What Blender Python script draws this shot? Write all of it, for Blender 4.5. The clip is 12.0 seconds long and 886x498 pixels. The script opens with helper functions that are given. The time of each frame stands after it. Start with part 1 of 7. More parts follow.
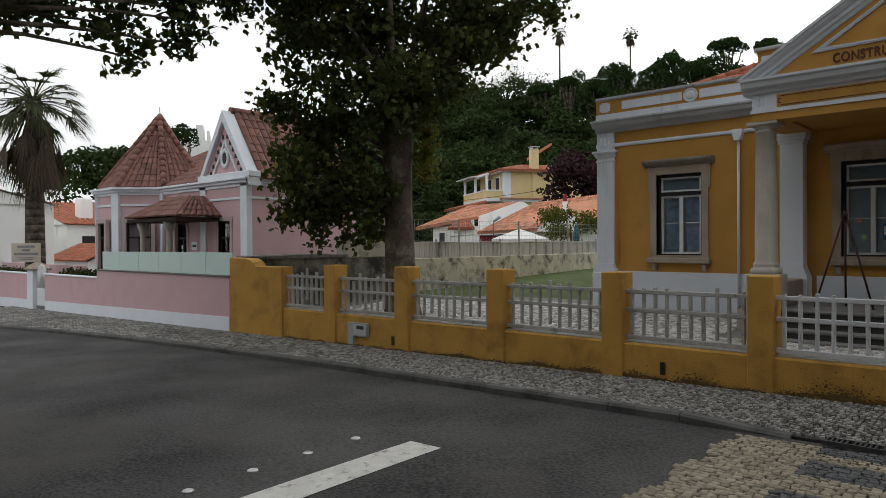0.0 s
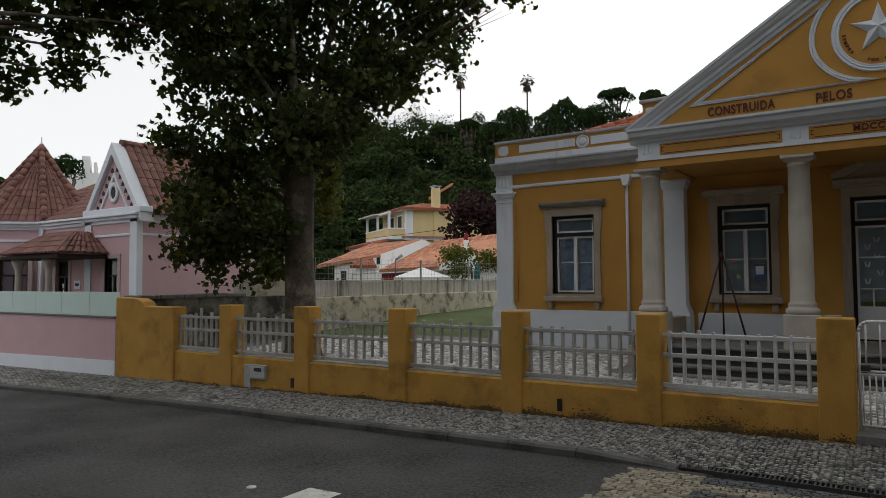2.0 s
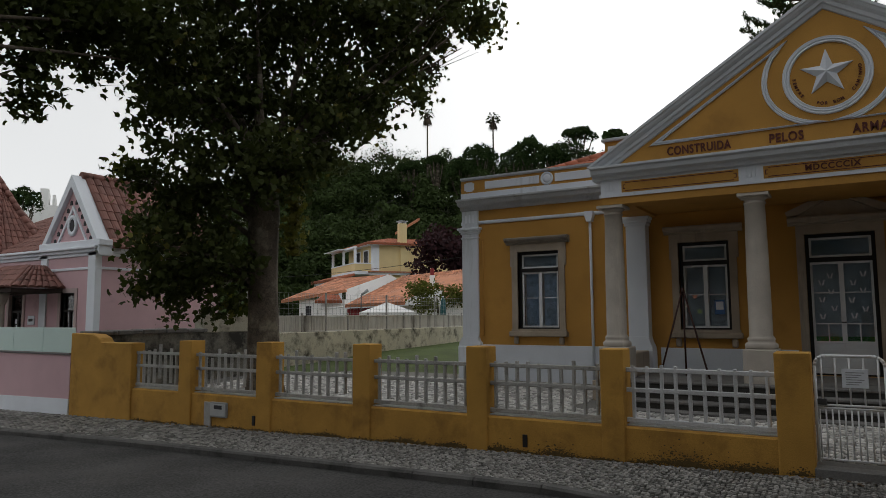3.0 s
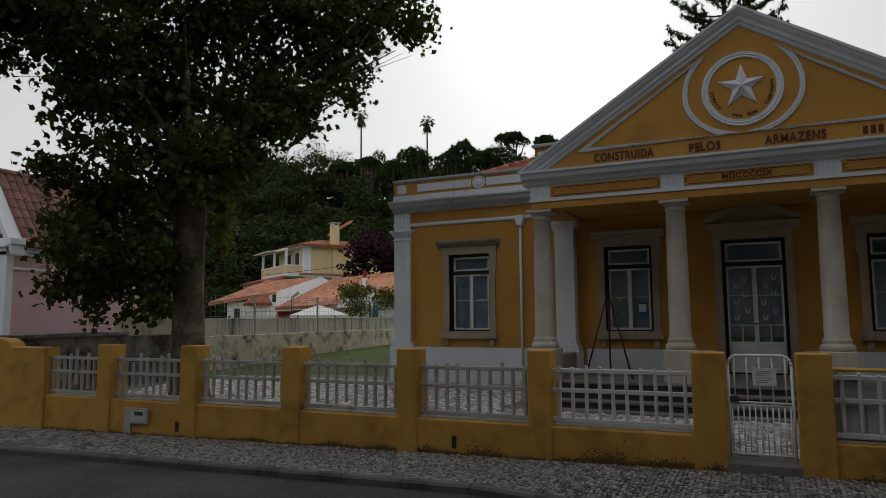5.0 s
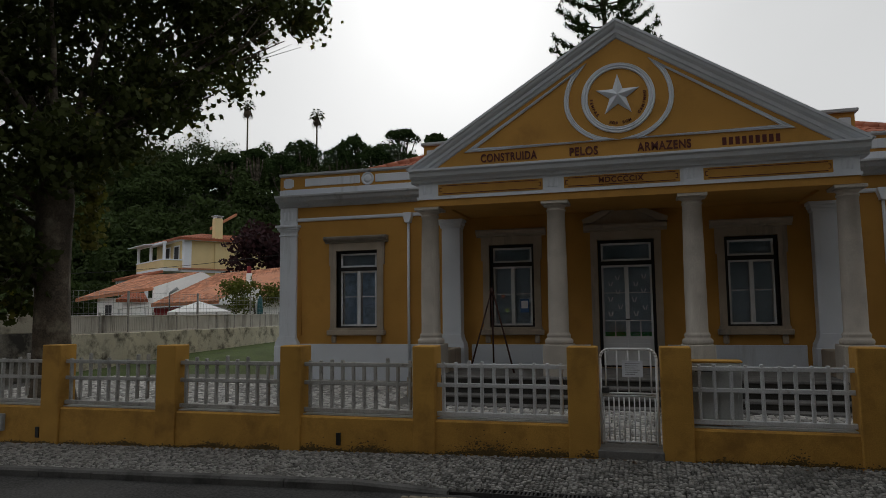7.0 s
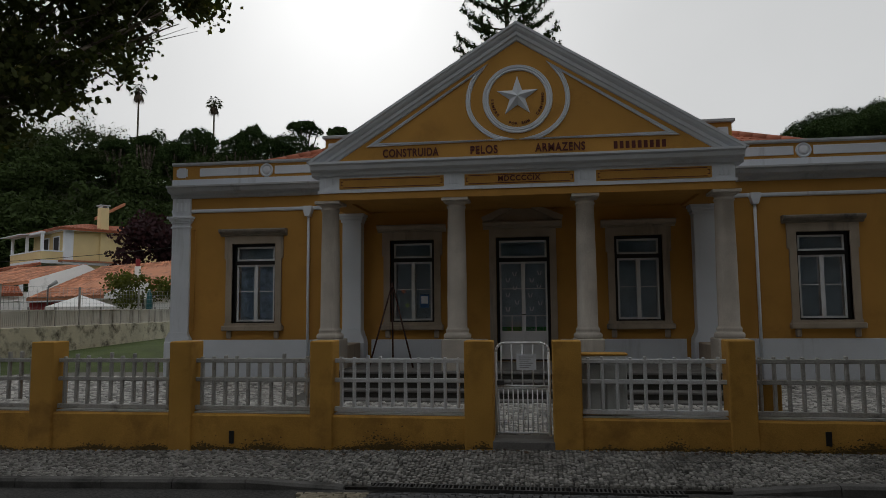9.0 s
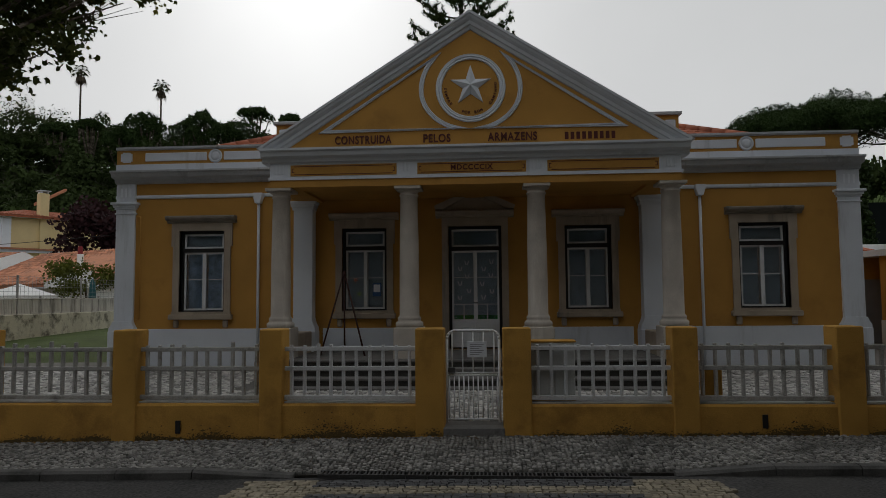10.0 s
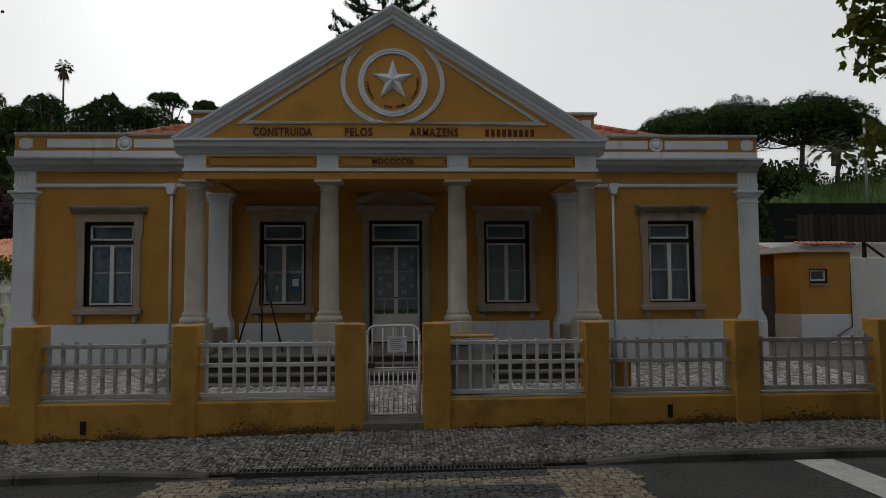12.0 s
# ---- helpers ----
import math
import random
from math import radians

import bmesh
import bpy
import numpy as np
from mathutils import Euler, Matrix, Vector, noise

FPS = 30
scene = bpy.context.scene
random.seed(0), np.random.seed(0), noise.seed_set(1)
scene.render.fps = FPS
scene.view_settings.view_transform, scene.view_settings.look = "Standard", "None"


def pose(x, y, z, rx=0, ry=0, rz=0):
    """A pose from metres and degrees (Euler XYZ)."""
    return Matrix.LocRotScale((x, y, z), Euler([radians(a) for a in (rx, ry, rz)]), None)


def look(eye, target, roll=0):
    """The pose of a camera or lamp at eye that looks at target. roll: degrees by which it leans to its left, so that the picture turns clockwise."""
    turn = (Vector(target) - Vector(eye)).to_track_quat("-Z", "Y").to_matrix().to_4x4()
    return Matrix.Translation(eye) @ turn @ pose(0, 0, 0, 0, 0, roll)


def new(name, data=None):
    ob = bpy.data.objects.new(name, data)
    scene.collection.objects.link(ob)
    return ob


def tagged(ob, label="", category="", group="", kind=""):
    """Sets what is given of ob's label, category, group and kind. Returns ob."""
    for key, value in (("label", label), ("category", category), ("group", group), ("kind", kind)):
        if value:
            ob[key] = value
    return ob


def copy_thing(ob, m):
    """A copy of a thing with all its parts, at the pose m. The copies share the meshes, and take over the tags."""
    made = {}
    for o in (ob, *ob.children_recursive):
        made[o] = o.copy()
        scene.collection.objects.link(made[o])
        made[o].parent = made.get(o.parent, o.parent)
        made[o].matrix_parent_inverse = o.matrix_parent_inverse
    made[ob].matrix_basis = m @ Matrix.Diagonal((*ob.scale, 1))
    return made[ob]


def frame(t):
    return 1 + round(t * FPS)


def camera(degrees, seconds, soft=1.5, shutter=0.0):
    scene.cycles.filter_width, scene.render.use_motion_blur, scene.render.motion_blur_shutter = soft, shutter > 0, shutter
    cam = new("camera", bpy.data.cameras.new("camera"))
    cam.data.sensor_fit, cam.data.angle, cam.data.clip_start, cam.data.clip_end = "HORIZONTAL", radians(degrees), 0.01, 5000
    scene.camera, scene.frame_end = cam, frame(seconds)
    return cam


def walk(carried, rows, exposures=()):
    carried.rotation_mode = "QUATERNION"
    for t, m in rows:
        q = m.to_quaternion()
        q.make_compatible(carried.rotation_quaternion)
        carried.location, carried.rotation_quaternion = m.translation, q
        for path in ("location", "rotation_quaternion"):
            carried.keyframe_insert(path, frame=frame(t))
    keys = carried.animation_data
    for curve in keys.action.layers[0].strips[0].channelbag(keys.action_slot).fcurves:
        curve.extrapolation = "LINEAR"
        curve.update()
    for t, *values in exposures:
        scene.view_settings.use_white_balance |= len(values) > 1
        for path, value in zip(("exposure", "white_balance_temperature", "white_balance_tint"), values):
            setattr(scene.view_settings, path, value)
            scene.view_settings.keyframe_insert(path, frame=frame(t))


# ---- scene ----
cam = camera(65.9, 12.0, soft=0.6)
PATH = [
    (0, (0.045, -9.385, 1.913), (-1.292, -7.898, 1.896), -0.4),
    (0.5, (0.086, -9.428, 1.92), (-1.207, -7.902, 1.928), -0.4),
    (1, (0.102, -9.442, 1.925), (-1.129, -7.867, 1.956), -0.4),
    (1.5, (0.082, -9.438, 1.93), (-1.084, -7.813, 1.98), -0.4),
    (2, (0.074, -9.419, 1.945), (-1.036, -7.758, 2.036), -0.4),
    (2.5, (0.079, -9.421, 1.944), (-0.984, -7.735, 2.099), -0.5),
    (3, (0.095, -9.425, 1.94), (-0.928, -7.717, 2.133), -0.4),
    (5, (0.142, -9.437, 1.934), (-0.709, -7.638, 2.133), -0.5),
    (5.5, (0.167, -9.431, 1.931), (-0.627, -7.606, 2.127), -0.5),
    (6, (0.185, -9.459, 1.932), (-0.527, -7.601, 2.126), -0.5),
    (6.5, (0.188, -9.457, 1.936), (-0.435, -7.566, 2.125), -0.5),
    (7, (0.193, -9.474, 1.932), (-0.357, -7.56, 2.118), -0.6),
    (9, (0.227, -9.499, 1.918), (-0.044, -7.525, 2.089), -0.5),
    (9.5, (0.239, -9.51, 1.902), (0.038, -7.526, 2.059), -0.6),
    (10, (0.255, -9.505, 1.896), (0.118, -7.515, 2.035), -0.5),
    (10.5, (0.258, -9.52, 1.905), (0.199, -7.525, 2.032), -0.5),
    (11, (0.266, -9.534, 1.91), (0.287, -7.538, 2.033), -0.4),
    (11.5, (0.264, -9.549, 1.917), (0.334, -7.553, 2.038), -0.4),
    (12, (0.243, -9.551, 1.925), (0.339, -7.557, 2.043), -0.4),
]
walk(cam, [(t, look(eye, target, roll)) for t, eye, target, roll in PATH], [
    (0.0, -1.08), (1.5, -1.18), (2.5, -1.38), (5.0, -1.75), (6.5, -1.82), (9.5, -1.94), (10.5, -1.96), (12.0, -1.70)])

# ---- light ----
SUN_AZ, SUN_EL = 345.0, 30.0
world = bpy.data.worlds.new("overcast_sky")
scene.world = world
world.use_nodes = True
wn, wl = world.node_tree.nodes, world.node_tree.links
wn.clear()
sky = wn.new("ShaderNodeTexSky")
sky.sky_type, sky.sun_disc = "NISHITA", False
sky.sun_elevation, sky.sun_rotation = radians(SUN_EL), radians(SUN_AZ)
sky.air_density, sky.dust_density = 1.0, 4.0
grey = wn.new("ShaderNodeHueSaturation")
grey.inputs["Saturation"].default_value = 0.10
cloud_pos = wn.new("ShaderNodeTexCoord")
cloud = wn.new("ShaderNodeTexNoise")
cloud.inputs["Scale"].default_value, cloud.inputs["Detail"].default_value = 2.2, 5
ramp = wn.new("ShaderNodeMapRange")
ramp.inputs["To Min"].default_value, ramp.inputs["To Max"].default_value = 0.86, 1.12
mixs = wn.new("ShaderNodeMix")
mixs.data_type, mixs.blend_type = "RGBA", "MULTIPLY"
mixs.inputs[0].default_value = 1.0
flat = wn.new("ShaderNodeMix")
flat.data_type = "RGBA"
flat.inputs[0].default_value = 0.86
flat.inputs[7].default_value = (11.0, 11.2, 11.3, 1)
back = wn.new("ShaderNodeBackground")
back.inputs["Strength"].default_value = 0.215
wout = wn.new("ShaderNodeOutputWorld")
wl.new(sky.outputs[0], grey.inputs["Color"])
wl.new(grey.outputs[0], flat.inputs[6])
wl.new(cloud_pos.outputs["Generated"], cloud.inputs["Vector"])
wl.new(cloud.outputs["Fac"], ramp.inputs["Value"])
wl.new(flat.outputs[2], mixs.inputs[6])
wl.new(ramp.outputs[0], mixs.inputs[7])
wl.new(mixs.outputs[2], back.inputs["Color"])
wl.new(back.outputs[0], wout.inputs[0])
sun = new("sun", bpy.data.lights.new("sun", "SUN"))
sun.data.energy, sun.data.angle, sun.data.color = 0.7, radians(25), (1.0, 0.96, 0.9)
sa, se = radians(SUN_AZ), radians(SUN_EL)
sun.matrix_world = look((math.sin(sa) * math.cos(se) * 90, math.cos(sa) * math.cos(se) * 90, math.sin(se) * 90), (0, 0, 0))
scene.view_settings.exposure = 0.0

# ---- materials ----
MATS = {}


def mat(name, col, rough=0.7, vary=0.12, scale=3.0, grain=60.0, bump=0.15, dirt=None, dirt_scale=1.2, dirt_amount=0.0, metal=0.0, rand=0.0, streak=False, spec=0.4):
    """Procedural paint, stone, plaster, wood or metal: two scales of noise, stains, relief."""
    if name in MATS:
        return MATS[name]
    m = bpy.data.materials.new(name)
    m.use_nodes = True
    n, l = m.node_tree.nodes, m.node_tree.links
    p = n["Principled BSDF"]
    geo = n.new("ShaderNodeNewGeometry")
    big, fine = n.new("ShaderNodeTexNoise"), n.new("ShaderNodeTexNoise")
    big.inputs["Scale"].default_value, big.inputs["Detail"].default_value = scale, 6
    fine.inputs["Scale"].default_value, fine.inputs["Detail"].default_value = grain, 3
    l.new(geo.outputs["Position"], big.inputs["Vector"])
    l.new(geo.outputs["Position"], fine.inputs["Vector"])
    add = n.new("ShaderNodeMath")
    add.operation = "ADD"
    l.new(big.outputs["Fac"], add.inputs[0])
    l.new(fine.outputs["Fac"], add.inputs[1])
    src = add
    total = 2.0
    if rand:
        info = n.new("ShaderNodeObjectInfo")
        isl = n.new("ShaderNodeMath")
        isl.operation = "ADD"
        l.new(info.outputs["Random"], isl.inputs[0])
        l.new(geo.outputs["Random Per Island"], isl.inputs[1])
        fr = n.new("ShaderNodeMath")
        fr.operation = "FRACT"
        l.new(isl.outputs[0], fr.inputs[0])
        mul = n.new("ShaderNodeMath")
        mul.operation = "MULTIPLY_ADD"
        mul.inputs[1].default_value = rand / max(vary, 0.01)
        l.new(fr.outputs[0], mul.inputs[0])
        l.new(add.outputs[0], mul.inputs[2])
        src = mul
        total += rand / max(vary, 0.01)
    mr = n.new("ShaderNodeMapRange")
    mr.inputs["From Min"].default_value, mr.inputs["From Max"].default_value = 0.74, total - 0.74
    mr.inputs["To Min"].default_value, mr.inputs["To Max"].default_value = 1 - vary - rand, 1 + vary + rand
    l.new(src.outputs[0], mr.inputs["Value"])
    mul2 = n.new("ShaderNodeMix")
    mul2.data_type, mul2.blend_type = "RGBA", "MULTIPLY"
    mul2.inputs[0].default_value = 1.0
    mul2.inputs[6].default_value = (*col, 1)
    l.new(mr.outputs[0], mul2.inputs[7])
    out = mul2.outputs[2]
    if dirt is not None:
        stain = n.new("ShaderNodeTexNoise")
        stain.inputs["Scale"].default_value, stain.inputs["Detail"].default_value, stain.inputs["Roughness"].default_value = dirt_scale, 9, 0.68
        if streak:
            mp = n.new("ShaderNodeMapping")
            mp.inputs["Scale"].default_value = (1, 1, 0.12)
            l.new(geo.outputs["Position"], mp.inputs["Vector"])
            l.new(mp.outputs[0], stain.inputs["Vector"])
        else:
            l.new(geo.outputs["Position"], stain.inputs["Vector"])
        cut = n.new("ShaderNodeMapRange")
        cut.inputs["From Min"].default_value, cut.inputs["From Max"].default_value = 0.62 - 0.3 * dirt_amount, 0.78 - 0.25 * dirt_amount
        l.new(stain.outputs["Fac"], cut.inputs["Value"])
        dm = n.new("ShaderNodeMix")
        dm.data_type = "RGBA"
        dm.inputs[7].default_value = (*dirt, 1)
        l.new(cut.outputs[0], dm.inputs[0])
        l.new(out, dm.inputs[6])
        out = dm.outputs[2]
    l.new(out, p.inputs["Base Color"])
    p.inputs["Roughness"].default_value, p.inputs["Metallic"].default_value = rough, metal
    p.inputs["Specular IOR Level"].default_value = spec
    if bump:
        b = n.new("ShaderNodeBump")
        b.inputs["Strength"].default_value, b.inputs["Distance"].default_value = bump, 0.01
        l.new(add.outputs[0], b.inputs["Height"])
        l.new(b.outputs[0], p.inputs["Normal"])
    MATS[name] = m
    return m


def glass_mat(name, tint=(0.9, 0.95, 1.0), rough=0.02, mix=0.35):
    if name in MATS:
        return MATS[name]
    m = bpy.data.materials.new(name)
    m.use_nodes = True
    n, l = m.node_tree.nodes, m.node_tree.links
    n.clear()
    tr, gl, fr, mx, o = (n.new("ShaderNode" + k) for k in ("BsdfTransparent", "BsdfGlossy", "Fresnel", "MixShader", "OutputMaterial"))
    tr.inputs[0].default_value = (*tint, 1)
    gl.inputs["Roughness"].default_value = rough
    fr.inputs["IOR"].default_value = 1.7
    geo = n.new("ShaderNodeNewGeometry")
    wav = n.new("ShaderNodeTexNoise")
    wav.inputs["Scale"].default_value = 2.5
    b = n.new("ShaderNodeBump")
    b.inputs["Strength"].default_value, b.inputs["Distance"].default_value = 0.12, 0.02
    l.new(geo.outputs["Position"], wav.inputs["Vector"])
    l.new(wav.outputs["Fac"], b.inputs["Height"])
    l.new(b.outputs[0], gl.inputs["Normal"])
    l.new(fr.outputs[0], mx.inputs[0])
    l.new(tr.outputs[0], mx.inputs[1])
    l.new(gl.outputs[0], mx.inputs[2])
    l.new(mx.outputs[0], o.inputs[0])
    MATS[name] = m
    return m


OCHRE = mat("ochre_plaster", (0.475, 0.25, 0.058), 0.8, 0.12, 1.3, 80, 0.25, (0.35, 0.18, 0.045), 0.7, 0.22, spec=0.25)
OCHRE_WALL = mat("ochre_fence_plaster", (0.48, 0.265, 0.06), 0.85, 0.16, 2.0, 70, 0.35, (0.30, 0.16, 0.04), 1.3, 0.42, spec=0.2)
MOSS = mat("black_damp_stain", (0.12, 0.078, 0.026), 0.9, 0.3, 8, 60, 0.4)
WHITE = mat("white_lime_paint", (0.66, 0.70, 0.76), 0.7, 0.07, 1.2, 70, 0.15, (0.42, 0.44, 0.46), 1.6, 0.12, streak=True)
STONE = mat("grey_limestone", (0.36, 0.30, 0.235), 0.8, 0.16, 2.5, 60, 0.3, (0.17, 0.155, 0.14), 2.0, 0.2, streak=True)
CORNICE = mat("weathered_cornice", (0.44, 0.46, 0.48), 0.8, 0.14, 2.0, 50, 0.3, (0.20, 0.20, 0.195), 1.8, 0.20, streak=True)
HOOD = mat("weathered_hood_stone", (0.24, 0.21, 0.175), 0.85, 0.22, 3.0, 50, 0.4, (0.07, 0.065, 0.06), 2.5, 0.3)
RAKE = mat("pale_raking_cornice", (0.56, 0.59, 0.63), 0.75, 0.08, 2.0, 50, 0.2, (0.40, 0.41, 0.42), 1.6, 0.1)
# near-black stone: the shade under the treads is put into this colour
RISER_SHADE = mat("shaded_riser", (0.05, 0.049, 0.045), 0.9, 0.3, 4, 50, 0.3)
COLUMN = mat("limestone_column", (0.46, 0.42, 0.37), 0.75, 0.15, 3.0, 60, 0.3, (0.62, 0.58, 0.52), 3.0, 0.2, streak=True)
BLACK = mat("black_painted_wood", (0.012, 0.011, 0.011), 0.5, 0.1, 4, 50, 0.1)
SASH = mat("white_painted_sash", (0.68, 0.70, 0.72), 0.45, 0.06, 4, 60, 0.1)
RED = mat("dark_red_letter_paint", (0.085, 0.016, 0.012), 0.6, 0.15, 6, 60, 0.1)
STARM = mat("star_marble", (0.62, 0.66, 0.72), 0.5, 0.06, 4, 60, 0.1)
# pale curtain, its blue taken from the sky reflected in the panes
CURTAIN = mat("sky_tinted_curtain", (0.50, 0.58, 0.62), 0.9, 0.16, 3, 40, 0.2)
# mottled blue imitates sky and leaves reflected in the west window
SKY_SHUTTER = mat("sky_reflection_shutter", (0.50, 0.64, 0.78), 0.8, 0.15, 7, 40, 0.1, (0.30, 0.40, 0.50), 5.0, 0.5)
# dark colour for panes, and for the shade inside rooms, slots and holes
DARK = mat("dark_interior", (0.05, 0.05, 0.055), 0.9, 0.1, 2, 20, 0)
GLASS = glass_mat("window_glass")
CONCRETE = mat("painted_concrete_rail", (0.37, 0.365, 0.35), 0.85, 0.2, 5, 60, 0.4, (0.16, 0.155, 0.14), 4.0, 0.25)
CONCRETE_W = mat("white_concrete_rail", (0.54, 0.55, 0.57), 0.8, 0.14, 5, 60, 0.4, (0.28, 0.27, 0.25), 5.0, 0.15)
METALW = mat("white_enamelled_tube", (0.72, 0.73, 0.75), 0.35, 0.05, 6, 60, 0.05, (0.25, 0.16, 0.10), 9, 0.02)
ASPHALT = mat("asphalt", (0.039, 0.038, 0.037), 0.85, 0.98, 0.5, 30, 1.0, (0.060, 0.057, 0.052), 0.35, 0.35)
PAINT = mat("worn_road_paint", (0.55, 0.54, 0.51), 0.7, 0.15, 6, 90, 0.3, (0.09, 0.088, 0.085), 7, 0.22)
SAND = mat("joint_sand", (0.035, 0.032, 0.028), 0.95, 0.25, 3, 90, 0.5)
COBBLE = mat("limestone_cobble", (0.215, 0.209, 0.196), 0.7, 0.14, 0.9, 60, 0.3, (0.10, 0.097, 0.09), 0.7, 0.32, rand=0.55)
COBBLE_Y = mat("tan_limestone_cobble", (0.235, 0.205, 0.15), 0.75, 0.14, 1.2, 60, 0.35, rand=0.26)
COBBLE_B = mat("black_basalt_cobble", (0.07, 0.071, 0.075), 0.75, 0.14, 2, 60, 0.35, rand=0.25)
KERB = mat("kerb_limestone", (0.17, 0.165, 0.16), 0.8, 0.22, 2.5, 60, 0.4, (0.055, 0.055, 0.052), 2.5, 0.35)
KERB_DARK = mat("dark_worn_kerb", (0.105, 0.102, 0.098), 0.85, 0.25, 2.0, 60, 0.5, (0.035, 0.035, 0.033), 1.8, 0.4)
IRON = mat("cast_iron_grate", (0.07, 0.07, 0.07), 0.6, 0.15, 8, 60, 0.2, metal=0.4)
TILE = mat("red_clay_tile", (0.36, 0.115, 0.06), 0.75, 0.16, 2, 50, 0.3, (0.14, 0.08, 0.06), 3.0, 0.1, rand=0.18)
TILE_P = mat("old_rose_clay_tile", (0.20, 0.093, 0.075), 0.75, 0.16, 2, 50, 0.3, (0.09, 0.05, 0.045), 3.0, 0.12, rand=0.2)
PINK = mat("pink_plaster", (0.60, 0.40, 0.43), 0.8, 0.06, 1.5, 80, 0.15, (0.40, 0.25, 0.27), 0.7, 0.05)
TRIMW = mat("white_trim_paint", (0.76, 0.80, 0.86), 0.7, 0.05, 2, 60, 0.1)
MINT = mat("frosted_glass_screen", (0.55, 0.70, 0.66), 0.35, 0.04, 1.5, 30, 0.05)
OLDWALL = mat("old_stained_plaster", (0.22, 0.21, 0.18), 0.9, 0.3, 1.5, 40, 0.5, (0.03, 0.029, 0.025), 1.7, 0.75)
PALEWALL = mat("pale_concrete_panel", (0.58, 0.57, 0.54), 0.9, 0.12, 2, 50, 0.3, (0.14, 0.13, 0.115), 2.5, 0.42, streak=True)
LAWN = mat("lawn_grass", (0.065, 0.095, 0.022), 0.95, 0.3, 1.2, 120, 0.8)
COBBLE_PALE = mat("pale_yard_sett", (0.44, 0.43, 0.41), 0.75, 0.14, 0.9, 60, 0.3, (0.17, 0.165, 0.15), 0.6, 0.25, rand=0.4)
GRAVEL = mat("yard_setts", (0.13, 0.125, 0.115), 0.85, 0.25, 0.6, 40, 0.6)
BARK = mat("plane_tree_bark", (0.075, 0.06, 0.045), 0.95, 0.45, 4, 30, 1.0, (0.20, 0.175, 0.13), 2.6, 0.42)
LEAF = mat("plane_tree_leaf", (0.055, 0.085, 0.022), 0.6, 0.2, 0.8, 20, 0.1, rand=0.35)
LEAF_HILL = mat("hill_tree_leaf", (0.050, 0.080, 0.028), 0.8, 0.25, 0.15, 6, 0.1, rand=0.35)
PALEY = mat("pale_yellow_plaster", (0.70, 0.56, 0.30), 0.8, 0.07, 1, 40, 0.1)
HOUSEW = mat("white_house_plaster", (0.86, 0.86, 0.85), 0.8, 0.06, 0.6, 30, 0.1, (0.5, 0.5, 0.48), 0.8, 0.1)
WOODD = mat("dark_weathered_board", (0.036, 0.028, 0.025), 0.9, 0.25, 5, 60, 0.4, rand=0.25, spec=0.1)

# ---- mesh helpers ----


def bx(bm, x0, x1, y0, y1, z0, z1):
    vs = [bm.verts.new((x, y, z)) for z in (z0, z1) for y in (y0, y1) for x in (x0, x1)]
    for q in ((0, 2, 3, 1), (4, 5, 7, 6), (0, 1, 5, 4), (2, 6, 7, 3), (0, 4, 6, 2), (1, 3, 7, 5)):
        bm.faces.new([vs[i] for i in q])
    return bm


def box(x0, x1, y0, y1, z0, z1, bevel=0.0):
    bm = bx(bmesh.new(), x0, x1, y0, y1, z0, z1)
    if bevel:
        bmesh.ops.bevel(bm, geom=list(bm.edges), offset=bevel, segments=1, affect="EDGES", profile=0.5)
    return bm


def boxes(*specs):
    bm = bmesh.new()
    for s in specs:
        bx(bm, *s)
    return bm


def prism(bm, pts, d0, d1, axis="y"):
    """A polygon in the two other axes, pushed from d0 to d1 along axis."""
    def at(p, d):
        return {"x": (d, p[0], p[1]), "y": (p[0], d, p[1]), "z": (p[0], p[1], d)}[axis]
    a, b = [bm.verts.new(at(p, d0)) for p in pts], [bm.verts.new(at(p, d1)) for p in pts]
    k = len(pts)
    bm.faces.new(a)
    bm.faces.new(b[::-1])
    for i in range(k):
        bm.faces.new((a[i], a[(i + 1) % k], b[(i + 1) % k], b[i]))
    bmesh.ops.recalc_face_normals(bm, faces=list(bm.faces))
    return bm


def lathe(bm, prof, x, y, n=24, smooth=True):
    rings = [[bm.verts.new((x + r * math.cos(2 * math.pi * i / n), y + r * math.sin(2 * math.pi * i / n), z)) for i in range(n)] for r, z in prof]
    for a, b in zip(rings, rings[1:]):
        for i in range(n):
            f = bm.faces.new((a[i], a[(i + 1) % n], b[(i + 1) % n], b[i]))
            f.smooth = smooth
    bm.faces.new(rings[0][::-1])
    bm.faces.new(rings[-1])
    return bm


def tube(bm, p, q, r0, r1=None, n=8):
    p, q = Vector(p), Vector(q)
    r1 = r0 if r1 is None else r1
    d = (q - p).normalized()
    u = d.orthogonal().normalized()
    v = d.cross(u)
    a, b = ([bm.verts.new(c + r * (math.cos(2 * math.pi * i / n) * u + math.sin(2 * math.pi * i / n) * v)) for i in range(n)] for c, r in ((p, r0), (q, r1)))
    for i in range(n):
        f = bm.faces.new((a[i], a[(i + 1) % n], b[(i + 1) % n], b[i]))
        f.smooth = True
    bm.faces.new(a[::-1])
    bm.faces.new(b)
    return bm


def path_tube(bm, pts, r, n=8):
    for p, q in zip(pts, pts[1:]):
        tube(bm, p, q, r, None, n)
    return bm


def shape(name, bm, material, label="", category="", group="", kind="", at=None):
    """A mesh of its own at top level; its origin is put at `at`."""
    me = bpy.data.meshes.new(name)
    if at is not None:
        bm.transform(Matrix.Translation(-Vector(at)))
    bm.to_mesh(me)
    bm.free()
    me.materials.append(material)
    ob = new(name, me)
    if at is not None:
        ob.location = at
    return tagged(ob, label, category, group, kind)


